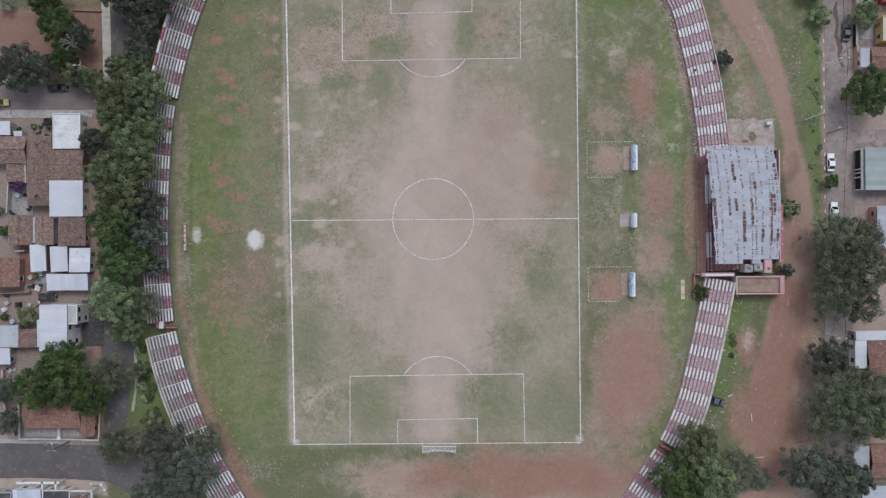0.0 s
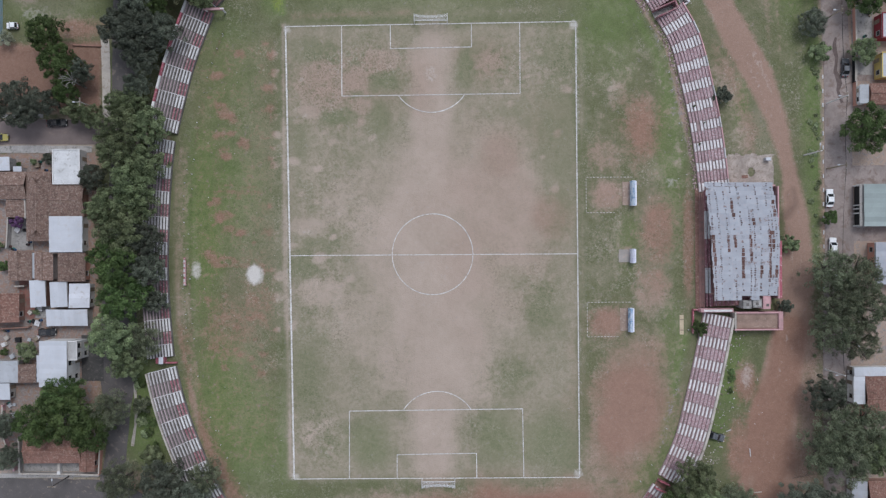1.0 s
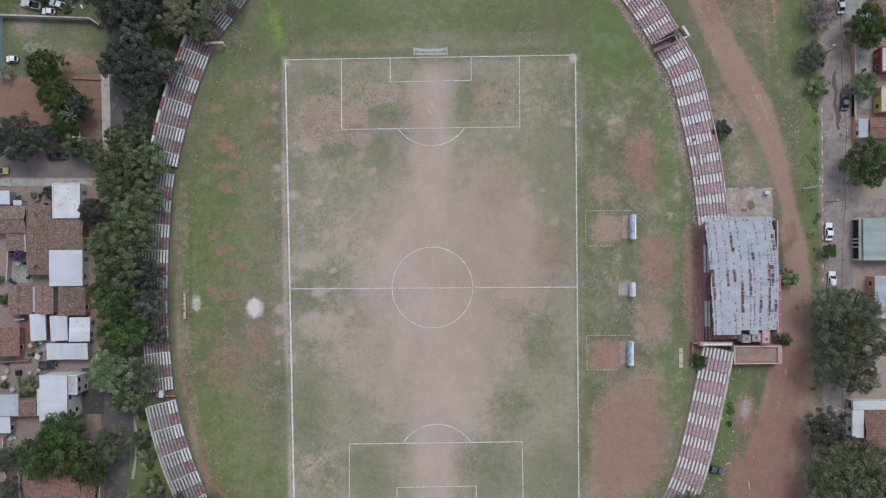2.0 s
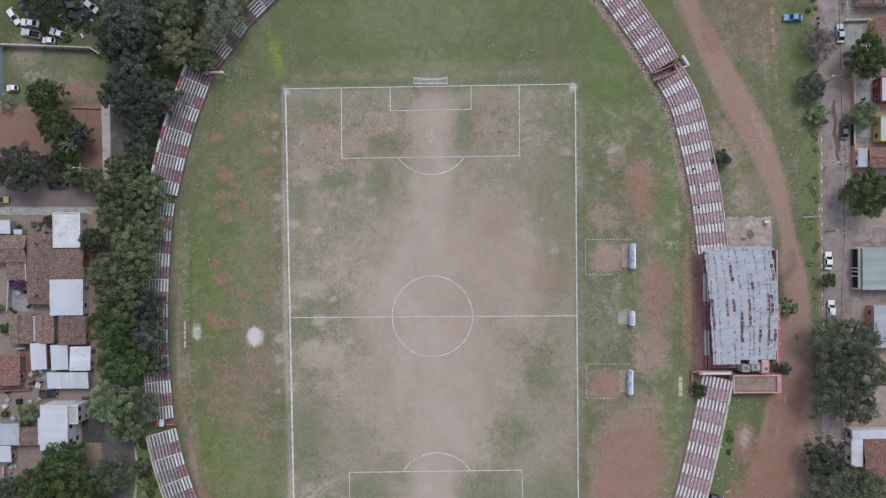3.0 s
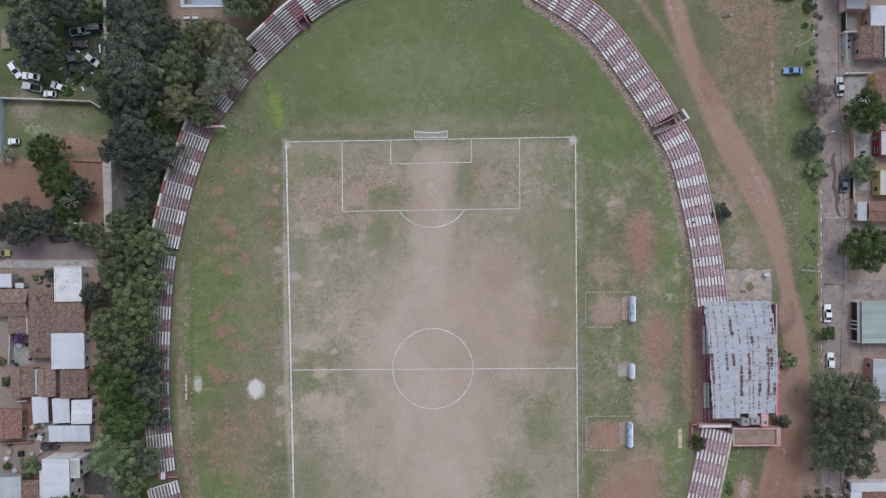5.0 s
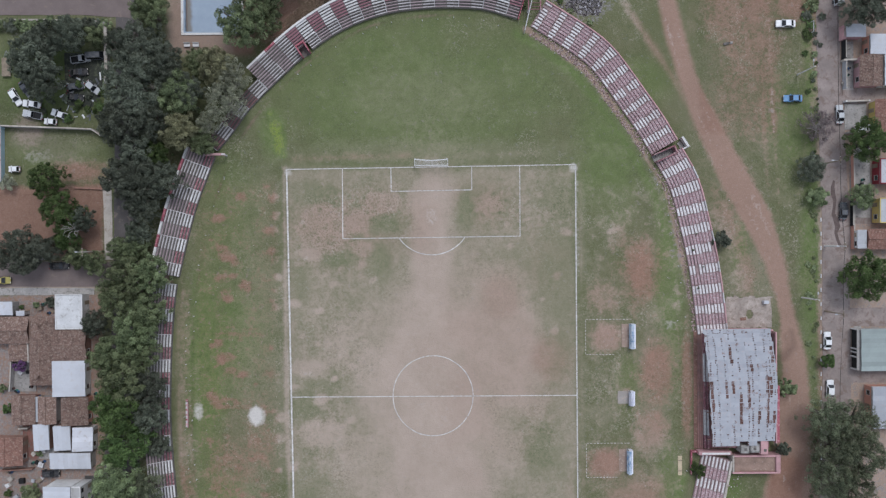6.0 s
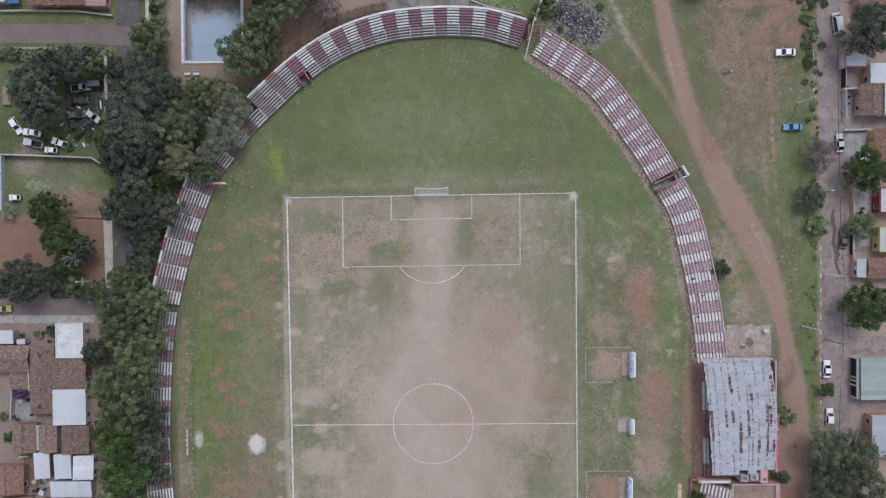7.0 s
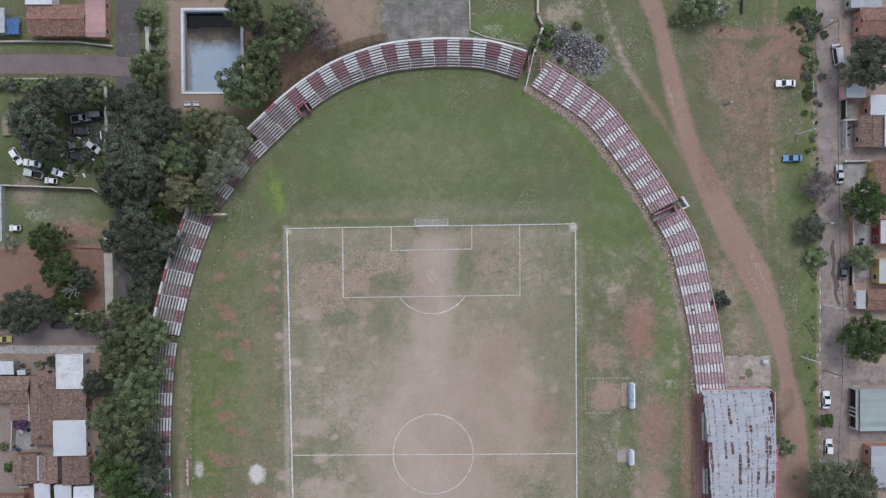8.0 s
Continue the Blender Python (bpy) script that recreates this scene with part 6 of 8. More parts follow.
for x, y in ((11.5, 95.9), (15.2, 95.5), (19.2, 95.0), (57.6, 97.2), (59.6, 97.3), (66.2, 97.2), (69.4, 97.3), (73.5, 97.4), (78.5, 97.4)):
    ob = new("fence_post", unit_box(WHITE_PLANK))
    ob.matrix_basis = Matrix.Translation((x, y, 0.45)) @ Matrix.Diagonal((0.16, 0.16, 1.0, 1))
    tagged(ob, "short white fence post in rough grass", "post", "fence posts")

# ---- yard clutter ----
def barrel(x, y, material, label):
    ob = thing("barrel", label, "barrel", "barrels in the yards", (x, y, 0.05))
    part("drum", tube((0, 0, 0), (0, 0, 0.85), 0.3, 0.29, 10), material, ob)
    part("lid", tube((0, 0, 0.85), (0, 0, 0.88), 0.27, sides=10), DARK, ob)


def crate(x, y, s, material, label):
    ob = thing("crate", label, "crate", "crates in the yards", (x, y, 0.04), random.uniform(0, 90))
    for k in range(3):
        part("slat", box(-s / 2, -s / 2 + k * s / 3, 0, s / 2, -s / 2 + (k + 0.85) * s / 3, s * 0.7, 0.01), material, ob)


BLUE_DRUM = surface("blue_drum", (0.06, 0.14, 0.30), 0.2, 2)
GREEN_DRUM = surface("green_drum", (0.05, 0.22, 0.18), 0.2, 2)
for area, count in (((-96, 1.4, -90.4, 8.6), 10), ((-92, -15.6, -86.6, -11.4), 9), ((-98, -22.6, -89, -16.5), 14), ((-90, 19.4, -84.6, 23.4), 7), ((-84.4, 0.4, -83, 1), 2), ((-97, -41, -93.8, -33), 7), ((96, 40, 99.6, 57), 8), ((93.4, 70, 95.6, 80), 6), ((93.4, -24, 97, -13), 5), ((-79, 0.4, -76.6, 1.6), 3), ((-91, -4, -89.4, 1), 4), ((-84.4, -5, -83, 0), 5)):
    for k in range(count):
        x, y = random.uniform(area[0], area[2]), random.uniform(area[1], area[3])
        if random.random() < 0.3:
            barrel(x, y, random.choice((BLUE_DRUM, GREEN_DRUM, RUST)), "dented metal barrel standing in a back yard")
        else:
            crate(x, y, random.uniform(0.5, 1.3), random.choice((WOOD, GREY_SHEET, WHITE_PLANK, DARK, PALE_CONCRETE)), "rough crate standing in a cluttered back yard")

# red-floored yard, covered gap and dark strip painting tree shade on the car lot
tagged(new("yard_slab", mesh_of("yard_slab", box(-79.6, -28.2, -0.1, -74.6, -17.8, 0.075), surface("dark_court", (0.075, 0.072, 0.07), 0.3, 0.8, (0.13, 0.12, 0.11), 0.3))), "dark stained paved court beside a house", "paving", kind="structure")
tagged(new("yard_slab", mesh_of("yard_slab", box(-93.6, -14.0, -0.1, -89.9, -5.4, 0.07), surface("red_yard_floor", (0.24, 0.115, 0.095), 0.35, 0.7, (0.16, 0.14, 0.12), 0.4))), "worn red-stained concrete yard between houses", "paving", kind="structure")
# dark ground laid in as the shade under the lot's trees
strip("yard_ground", "dark trodden ground of the car lot, tree shade painted in", [(-79.2, 66.4), (-78.9, 71), (-78.6, 78.4)], [7.0, 8.4, 9.2], surface("shaded_lot_ground", (0.045, 0.05, 0.04), 0.4, 0.8, (0.10, 0.11, 0.07), 0.35), 0.045, 0.1, "yard")
gap_roof = thing("gutter_roof", "blue-grey sheet strip covering a gap between tile roofs", "roof")
part("sheet", box(-89.3, -4.8, 2.6, -88.4, 0.9, 2.66, 0.01), GREY_SHEET, gap_roof)
part("beam", box(-89.2, -4.7, 0.0, -88.6, -4.5, 2.6, 0.01), WOOD, gap_roof)
part("beam", box(-89.2, 0.5, 0.0, -88.6, 0.7, 2.6, 0.01), WOOD, gap_roof)
yard_wall("grey wall round a tiled courtyard", [(-96.3, 13.0), (-91.0, 12.9), (-90.9, 8.8)], 2.3, 0.25, GREY_WALL)
yard_wall("low red wall in a back yard", [(-93.7, -6.6), (-91.9, -6.5)], 1.4, 0.25, PALE_CONCRETE)

# ---- swimming pool ----
pool = thing("swimming_pool", "neglected open-air pool, pale blue, with murky water", "pool")
X0, Y0, X1, Y1 = POOL
pf = Nodes("muddy_pool_floor")
at = pf.put("ShaderNodeSeparateXYZ")
pf.link(pf.position(), at.inputs[0])
smear = pf.math("MULTIPLY", pf.math("SUBTRACT", pf.noise(0.45, 5, 0.65, pf.position()), 0.5), 5.0)
streak = pf.math("MULTIPLY", pf.math("SUBTRACT", pf.noise(2.2, 4, 0.7, pf.position()), 0.5), 1.6)
reach = pf.math("ADD", at.outputs[1], pf.math("ADD", smear, streak))
edge_reach = pf.math("ADD", at.outputs[0], pf.math("MULTIPLY", smear, 0.35))
paint_col = pf.mix(pf.noise(0.5, 5, 0.65, pf.position()), (0.225, 0.285, 0.36), (0.345, 0.405, 0.475))
mud_col = pf.mix(pf.ramp(reach, Y0 + 10.4, Y0 + 14.6), (0.190, 0.168, 0.140), (0.030, 0.028, 0.024))
mud = pf.math("MAXIMUM", pf.ramp(reach, Y0 + 9.6, Y0 + 12.4), pf.ramp(edge_reach, X0 + 2.0, X0 + 1.2, 0, 0.85))
part("floor", box(X0 + 0.5, Y0 + 0.5, -2.2, X1 - 0.5, Y1 - 0.5, -1.5), pf.done(pf.mix(mud, paint_col, mud_col), 0.8), pool, "pale blue floor with brown mud dried over it")
for a in ((X0, Y0, X1, Y0 + 0.5), (X0, Y1 - 0.5, X1, Y1), (X0, Y0 + 0.5, X0 + 0.5, Y1 - 0.5), (X1 - 0.5, Y0 + 0.5, X1, Y1 - 0.5)):
    part("pool_wall", box(a[0], a[1], -2.2, a[2], a[3], 0.1, 0.02), POOL_PAINT, pool)
for a in ((X0 - 0.3, Y0 - 0.3, X1 + 0.3, Y0 + 0.2), (X0 - 0.3, Y1 - 0.2, X1 + 0.3, Y1 + 0.3), (X0 - 0.3, Y0 + 0.2, X0 + 0.25, Y1 - 0.2), (X1 - 0.25, Y0 + 0.2, X1 + 0.3, Y1 - 0.2)):
    part("coping", box(a[0], a[1], 0.1, a[2], a[3], 0.2, 0.03), WHITE_WALL, pool)
bm = bmesh.new()
wedge = [(X0 + 0.5 + (X1 - X0 - 1) * k / 24, Y0 + 15.2 + 0.5 * noise.noise((k * 0.17, 9, 1)) + 0.16 * noise.noise((k * 0.6, 4, 1))) for k in range(25)]
add_prism(bm, [*wedge, (X1 - 0.5, Y1 - 0.5), (X0 + 0.5, Y1 - 0.5)], -1.495, -1.46)
part("water", bm, Nodes("murky_water").done((0.006, 0.007, 0.006), 0.05, spec=0.25), pool, "black stagnant water")
for x in (-55.9, -53.9):
    b = thing("poolside_bench", "small white bench at the pool's edge", "bench", "poolside benches")
    part("seat", box(x, 79.7, 0.4, x + 1.4, 80.6, 0.48, 0.02), WHITE_PLANK, b)
    part("backrest", box(x, 80.5, 0.48, x + 1.4, 80.6, 0.9, 0.02), WHITE_PLANK, b)
    for dx in (0.1, 1.2):
        part("leg", box(x + dx, 79.75, 0, x + dx + 0.1, 80.5, 0.4), WHITE_PLANK, b)
th = thing("brush_windbreak", "long low lean-to covered with dry brown brush and thatch", "shelter")
run = spline([(-32.0, 84.2), (-26.6, 88.6), (-21.3, 91.6), (-15.4, 93.6), (-10.2, 94.7)], 0.8)
for k, p in enumerate(run):
    d = (run[min(len(run) - 1, k + 1)] - run[max(0, k - 1)]).normalized()
    side = Vector((-d.y, d.x))
    wide_k = 0.7 + 0.55 * abs(noise.noise((k * 0.31, 2, 7))) + (0.45 if k < 12 else 0)
    bm = bmesh.new()
    for j in range(75):
        q = p + d * random.uniform(-0.65, 0.65) + side * random.uniform(-wide_k, wide_k)
        az, l, z = random.uniform(0, math.pi), random.uniform(0.35, 1.0), 1.6 + random.uniform(0, 0.35)
        w = Vector((math.cos(az), math.sin(az), random.uniform(-0.3, 0.3))) * l / 2
        add_tube(bm, Vector((q.x, q.y, z)) - w, Vector((q.x, q.y, z)) + w, random.uniform(0.03, 0.07), 0.02, 3)
    part("thatch", bm, THATCH, th)
    if k % 5 == 0:
        part("post", tube((p.x, p.y, 0), (p.x, p.y, 1.85), 0.09), WOOD, th)


# ---- cars ----
def car(label, body_paint, x, y, turn, length=4.3, width=1.72, style="saloon", z=0.05, group="parked cars"):
    """A car: bodied, glazed, wheeled. style: saloon, hatch, pickup or van."""
    ob = thing("car" if style != "van" else "van", label, "car" if style != "van" else "van", group, (x, y, z), turn)
    L, Wd = length / 2, width / 2
    bm = bmesh.new()
    add_box(bm, -L, -Wd, 0.25, L, Wd, 0.82, 0.12)
    for v in bm.verts:
        k = abs(v.co.x) / L
        if k > 0.7:
            v.co.y *= 1 - 0.12 * (k - 0.7) / 0.3
            if v.co.z > 0.6:
                v.co.z -= 0.12 * (k - 0.7) / 0.3
    part("body", bm, body_paint, ob)
    a0, a1, b0, b1, top = {"saloon": (-0.74, 0.46, -0.40, 0.10, 1.38), "hatch": (-0.9, 0.48, -0.66, 0.10, 1.42), "pickup": (-0.12, 0.5, -0.06, 0.3, 1.6), "van": (-0.96, 0.78, -0.94, 0.52, 1.95)}[style]
    bm = bmesh.new()
    lo = [bm.verts.new((px * L, sy * Wd * 0.92, 0.8)) for px, sy in ((a0, -1), (a1, -1), (a1, 1), (a0, 1))]
    hi = [bm.verts.new((px * L, sy * Wd * 0.74, top)) for px, sy in ((b0, -1), (b1, -1), (b1, 1), (b0, 1))]
    for k in range(4):
        bm.faces.new((lo[k], lo[(k + 1) % 4], hi[(k + 1) % 4], hi[k]))
    bm.faces.new(hi)
    cabin_edges = bm.edges[:]
    bmesh.ops.bevel(bm, geom=cabin_edges, offset=0.05, segments=2, affect="EDGES")
    part("cabin", bm, body_paint, ob)

    def pane(name, q, lift):
        bm = bmesh.new()
        vs = [bm.verts.new(Vector(p)) for p in q]
        f = bm.faces.new(vs)
        f.normal_update()
        c = f.calc_center_median()
        nrm = f.normal if f.normal.dot(c - Vector((0.05 * L, 0, 0.7))) > 0 else -f.normal
        for v in vs:
            v.co = c + (v.co - c) * 0.86 + nrm * lift
        bmesh.ops.solidify(bm, geom=bm.faces[:], thickness=0.02)
        part(name, bm, GLASS, ob)

    l3 = [(px * L, sy * Wd * 0.92, 0.82) for px, sy in ((a0, -1), (a1, -1), (a1, 1), (a0, 1))]
    h3 = [(px * L, sy * Wd * 0.74, top) for px, sy in ((b0, -1), (b1, -1), (b1, 1), (b0, 1))]
    pane("windscreen", (l3[1], l3[2], h3[2], h3[1]), 0.025)
    pane("rear_window", (l3[3], l3[0], h3[0], h3[3]), 0.025)
    pane("side_window", (l3[0], l3[1], h3[1], h3[0]), 0.025)
    pane("side_window", (l3[2], l3[3], h3[3], h3[2]), 0.025)
    if style == "pickup":
        bm = bmesh.new()
        for p in ((-0.95, -0.86, -0.14, -0.8), (-0.95, 0.8, -0.14, 0.86), (-0.98, -0.86, -0.94, 0.86)):
            add_box(bm, p[0] * L, p[1] * Wd, 0.8, p[2] * L, p[3] * Wd, 1.05)
        part("load_bed", bm, body_paint, ob)
        part("bed_floor", box(-0.93 * L, -0.8 * Wd, 0.8, -0.14 * L, 0.8 * Wd, 0.85), DARK, ob)
    for sx in (-0.6, 0.62):
        for sy in (-1, 1):
            w = part("wheel", tube((sx * L, sy * Wd * 0.8, 0.31), (sx * L, sy * Wd * 1.01, 0.31), 0.31, sides=12), DARK, ob)
            part("rim", tube((sx * L, sy * Wd * 1.0, 0.31), (sx * L, sy * Wd * 1.02, 0.31), 0.19, sides=10), STEEL, w)
    for sy in (-1, 1):
        part("headlight", box(L - 0.1, sy * Wd * 0.62 - 0.18, 0.52, L + 0.01, sy * Wd * 0.62 + 0.18, 0.68, 0.02), LAMP_GLASS, ob)
        part("tail_light", box(-L - 0.01, sy * Wd * 0.64 - 0.14, 0.55, -L + 0.1, sy * Wd * 0.64 + 0.14, 0.72, 0.02), TAIL_GLASS, ob)
        part("mirror", box(0.3 * L, sy * Wd * 1.0 - 0.09, 0.85, 0.3 * L + 0.14, sy * Wd * 1.0 + 0.09, 0.98, 0.02), body_paint, ob)
    part("bumper", box(L - 0.08, -Wd * 0.8, 0.28, L + 0.06, Wd * 0.8, 0.45, 0.03), DARK, ob)
    part("bumper", box(-L - 0.06, -Wd * 0.8, 0.28, -L + 0.08, Wd * 0.8, 0.45, 0.03), DARK, ob)
    return ob


car("white saloon car parked on rough grass", CAR_WHITE, 80.4, 84.0, 180, 4.5)
car("blue saloon car parked on rough grass", CAR_BLUE, 82.0, 67.1, 180, 4.3, 1.66)
car("white saloon car parked at the kerb", CAR_WHITE, 89.7, 12.1, 90, 4.1)
car("dark grey car parked before a forecourt", CAR_GREY, 93.4, 41.5, 88, 4.1)
car("silver-white car parked on a driveway", CAR_SILVER, 92.6, 63.4, 92, 4.3)
car("white hatchback under a tree in a yard", CAR_WHITE, 97.9, 60.2, 5, 4.2, style="hatch")
car("old black car parked on a dirt lane", CAR_BLACK, -87.1, -17.0, 0, 4.1, style="hatch")
car("dark car parked on the side road", CAR_BLACK, -84.6, 30.2, 2, 4.5)
car("yellowish car on the side road", CAR_YELLOW, -97.6, 27.0, 0, 4.0)
car("small dark grey car beside the terrace", CAR_GREY, 63.6, -41.4, -18, 4.1)
car("pale grey van parked under a tree", CAR_SILVER, 92.0, 90.4, 98, 5.0, 2.0, "van")
car("small white car in a walled yard", CAR_WHITE, -94.5, 52.2, 180, 2.6, 1.5, "hatch")
SCRAP = "scrap cars in the lot"
car("stripped white car in the scrap lot", CAR_WHITE, -94.1, 68.5, -58, 4.2, 1.7, "hatch", group=SCRAP)
car("dark wrecked car in the scrap lot", CAR_GREY, -91.8, 70.4, -55, 4.0, 1.6, "saloon", group=SCRAP)
car("dented white car in tall grass", CAR_WHITE, -90.4, 66.9, 172, 4.1, 1.7, "saloon", group=SCRAP)
car("wrecked silver pickup in tall grass", CAR_SILVER, -90.2, 64.5, 168, 4.6, 1.8, "pickup", group=SCRAP)
car("white saloon wreck near the brick wall", CAR_WHITE, -84.0, 64.5, 160, 4.1, 1.7, "saloon", group=SCRAP)
car("small white car wreck near the brick wall", CAR_WHITE, -86.2, 62.9, 175, 2.9, 1.5, "hatch", group=SCRAP)
car("silver pickup in the shade of trees", CAR_SILVER, -79.2, 77.0, 8, 4.4, 1.8, "pickup", group=SCRAP)
car("dark grey delivery van in the scrap lot", CAR_GREY, -75.6, 77.7, 2, 4.4, 1.8, "van", group=SCRAP)
car("black car wreck under the trees", CAR_BLACK, -79.7, 74.0, 5, 4.2, group=SCRAP)
car("grey car wreck under the trees", CAR_GREY, -80.4, 70.8, 10, 4.0, style="hatch", group=SCRAP)
car("dark car wreck among scrap", CAR_BLACK, -80.6, 68.4, -8, 4.0, group=SCRAP)
car("silver car wreck among scrap", CAR_SILVER, -76.6, 70.6, -40, 3.8, style="hatch", group=SCRAP)
car("dark car beside the grass verge", CAR_BLACK, -91.3, 84.6, 0, 4.2)
tr = thing("flat_trailer", "weathered timber flat trailer with a steel drawbar", "trailer", at=(-96.1, 75.4, 0), turn=90)
part("deck", box(-2.2, -1.0, 0.6, 2.0, 1.0, 0.7, 0.02), WOOD, tr)
part("drawbar", tube((2.0, 0.6, 0.6), (3.6, 0, 0.55), 0.06), STEEL, tr)
part("drawbar", tube((2.0, -0.6, 0.6), (3.6, 0, 0.55), 0.06), STEEL, tr)
for sy in (-1, 1):
    part("wheel", tube((-0.4, sy * 0.85, 0.32), (-0.4, sy * 1.05, 0.32), 0.32, sides=12), DARK, tr)
for k in range(52):
    x, y = random.uniform(-84.5, -74.2), random.uniform(62.2, 74)
    sc = thing("scrap_panel", "bent scrap metal panel lying in weeds", "scrap", "scrap metal in the lot", (x, y, 0.02), random.uniform(0, 180))
    bm = bmesh.new()
    w, l = random.uniform(0.12, 0.5), random.uniform(0.4, 1.9)
    add_box(bm, -l / 2, -w / 2, 0, l / 2, w / 2, 0.05, 0.01)
    bmesh.ops.subdivide_edges(bm, edges=bm.edges[:], cuts=1)
    for v in bm.verts:
        v.co.z += 0.16 * math.sin(v.co.x * 3) ** 2 + 0.08 * abs(v.co.y)
    part("panel", bm, random.choice((CAR_SILVER, CAR_GREY, RUST, CAR_GREY, DARK, CAR_WHITE)), sc)
car("white hatchback parked at the street's edge", CAR_WHITE, 90.3, 1.2, 88, 4.0, style="hatch")



# ---- poles and wires ----
def utility_pole(x, y, h, material, label, arm=True, turn=0.0):
    ob = thing("utility_pole", label, "pole", "utility poles", (x, y, 0), turn)
    part("shaft", tube((0, 0, -0.2), (0, 0, h), 0.19, 0.12, 8), material, ob)
    if arm:
        part("crossarm", box(-0.9, -0.08, h - 0.5, 0.9, 0.08, h - 0.34, 0.01), WOOD, ob)
        for k in (-0.8, 0, 0.8):
            part("insulator", tube((k, 0, h - 0.34), (k, 0, h - 0.14), 0.06, 0.04, 6), WHITE_PLANK, ob)
    part("lamp_arm", tube((0, 0, h - 0.9), (0, 1.3, h - 0.6), 0.05), STEEL, ob)
    part("lamp_head", box(-0.14, 1.2, h - 0.68, 0.14, 1.75, h - 0.54, 0.03), GREY_SHEET, ob)
    return ob


utility_pole(-82.7, -49.8, 7.8, surface("dark_pole", (0.10, 0.09, 0.085), 0.3, 2), "dark timber utility pole beside the road")
utility_pole(-75.6, 33.4, 8.6, PALE_CONCRETE, "pale concrete utility pole at the corner", True, 90)
PALE_POLE = surface("pale_pole", (0.58, 0.565, 0.55), 0.15, 2)
for x, y, h, m, turn in ((84.3, 21.9, 7.8, PALE_POLE, 0), (89.4, 18.8, 8.4, WOOD, 90), (89.5, 33.6, 8.8, PALE_POLE, 90), (88.7, -26.6, 8.4, PALE_POLE, 90), (83.3, 72.6, 8.0, PALE_POLE, 0), (63.0, 98.9, 7.0, PALE_POLE, 0), (88.6, 52.2, 8.6, WOOD, 90), (88.2, 96, 8.6, WOOD, 90), (88.4, -5, 8.6, WOOD, 90)):
    utility_pole(x, y, h, m, "pale concrete utility pole in rough grass" if m is PALE_POLE else "weathered timber utility pole at the street", True, turn)


def wire(points, sag):
    ob = thing("overhead_wire", "thin black overhead wire strung between poles", "wire", "overhead wires")
    for a, b in zip(points, points[1:]):
        bm = bmesh.new()
        add_pipe(bm, [Vector(a).lerp(Vector(b), k / 8) - Vector((0, 0, sag * 4 * (k / 8) * (1 - k / 8))) for k in range(9)], 0.03, 4)
        part("span", bm, DARK, ob)


wire([(88.7, -26.6, 8.1), (88.4, -5, 8.3), (89.4, 18.8, 8.1), (89.5, 33.6, 8.5), (88.6, 52.2, 8.3), (88.2, 96, 8.3)], 0.5)
wire([(88.7, -27.4, 8.1), (88.4, -5.8, 8.3), (89.4, 18.0, 8.1), (89.5, 32.8, 8.5), (88.6, 51.4, 8.3), (88.2, 95.2, 8.3)], 0.6)
frame_post = thing("makeshift_goal", "small white makeshift goal frame on rough grass", "goal frame")
for a, b in (((86.2, 81.9, 0), (86.2, 81.9, 1.7)), ((86.2, 84.3, 0), (86.2, 84.3, 1.7)), ((86.2, 81.9, 1.7), (86.2, 84.3, 1.7))):
    part("tube", tube(a, b, 0.08), WHITE_PLANK, frame_post)

trickle = strip("wet_trickle", "dark wet trickle drying on the dusty street", [(91.6, 48.5), (91.2, 46.2), (91.8, 43.6), (91.4, 41.0), (92.4, 38.4), (92.0, 36.2), (93.0, 33.6)], [0.5, 1.0, 0.6, 0.9, 1.3, 0.8, 0.6], surface("wet_dust", (0.115, 0.085, 0.078), 0.25, 1.2, (0.17, 0.13, 0.12), 0.3, 0.7), 0.056, 0.02, "stain")
slab_block = thing("concrete_block", "broken grey concrete block lying in dry grass", "block", at=(67.2, 79.7, 0), turn=12)
part("block", box(-0.7, -0.3, -0.05, 0.5, 0.3, 0.35, 0.08), DARK_CONCRETE, slab_block)
part("broken_end", box(0.75, -0.3, -0.05, 1.4, 0.25, 0.25, 0.05), CONCRETE, slab_block)
stump = thing("tree_stump", "dark burnt tree stump with two short limbs", "stump", at=(70.5, 101.6, 0))
part("trunk", tube((0, -1.6, 0.2), (0.1, 1.8, 0.5), 0.32, 0.2, 8), DARK, stump)
part("limb", tube((0.05, 0.4, 0.35), (-1.0, 1.0, 0.6), 0.14, 0.07, 6), DARK, stump)
barrow = thing("wheelbarrow", "old dark wheelbarrow standing in rough grass", "wheelbarrow", at=(66.1, 96.5, 0), turn=35)
part("tray", box(-0.55, -0.35, 0.35, 0.5, 0.35, 0.6, 0.06), RUST, barrow)
part("wheel", tube((0.75, -0.06, 0.22), (0.75, 0.06, 0.22), 0.22, sides=10), DARK, barrow)
for side_y in (-0.25, 0.25):
    part("shaft", tube((0.75, side_y * 0.4, 0.24), (-1.15, side_y, 0.5), 0.03), STEEL, barrow)
    part("leg", tube((-0.4, side_y, 0.0), (-0.4, side_y, 0.36), 0.03), STEEL, barrow)

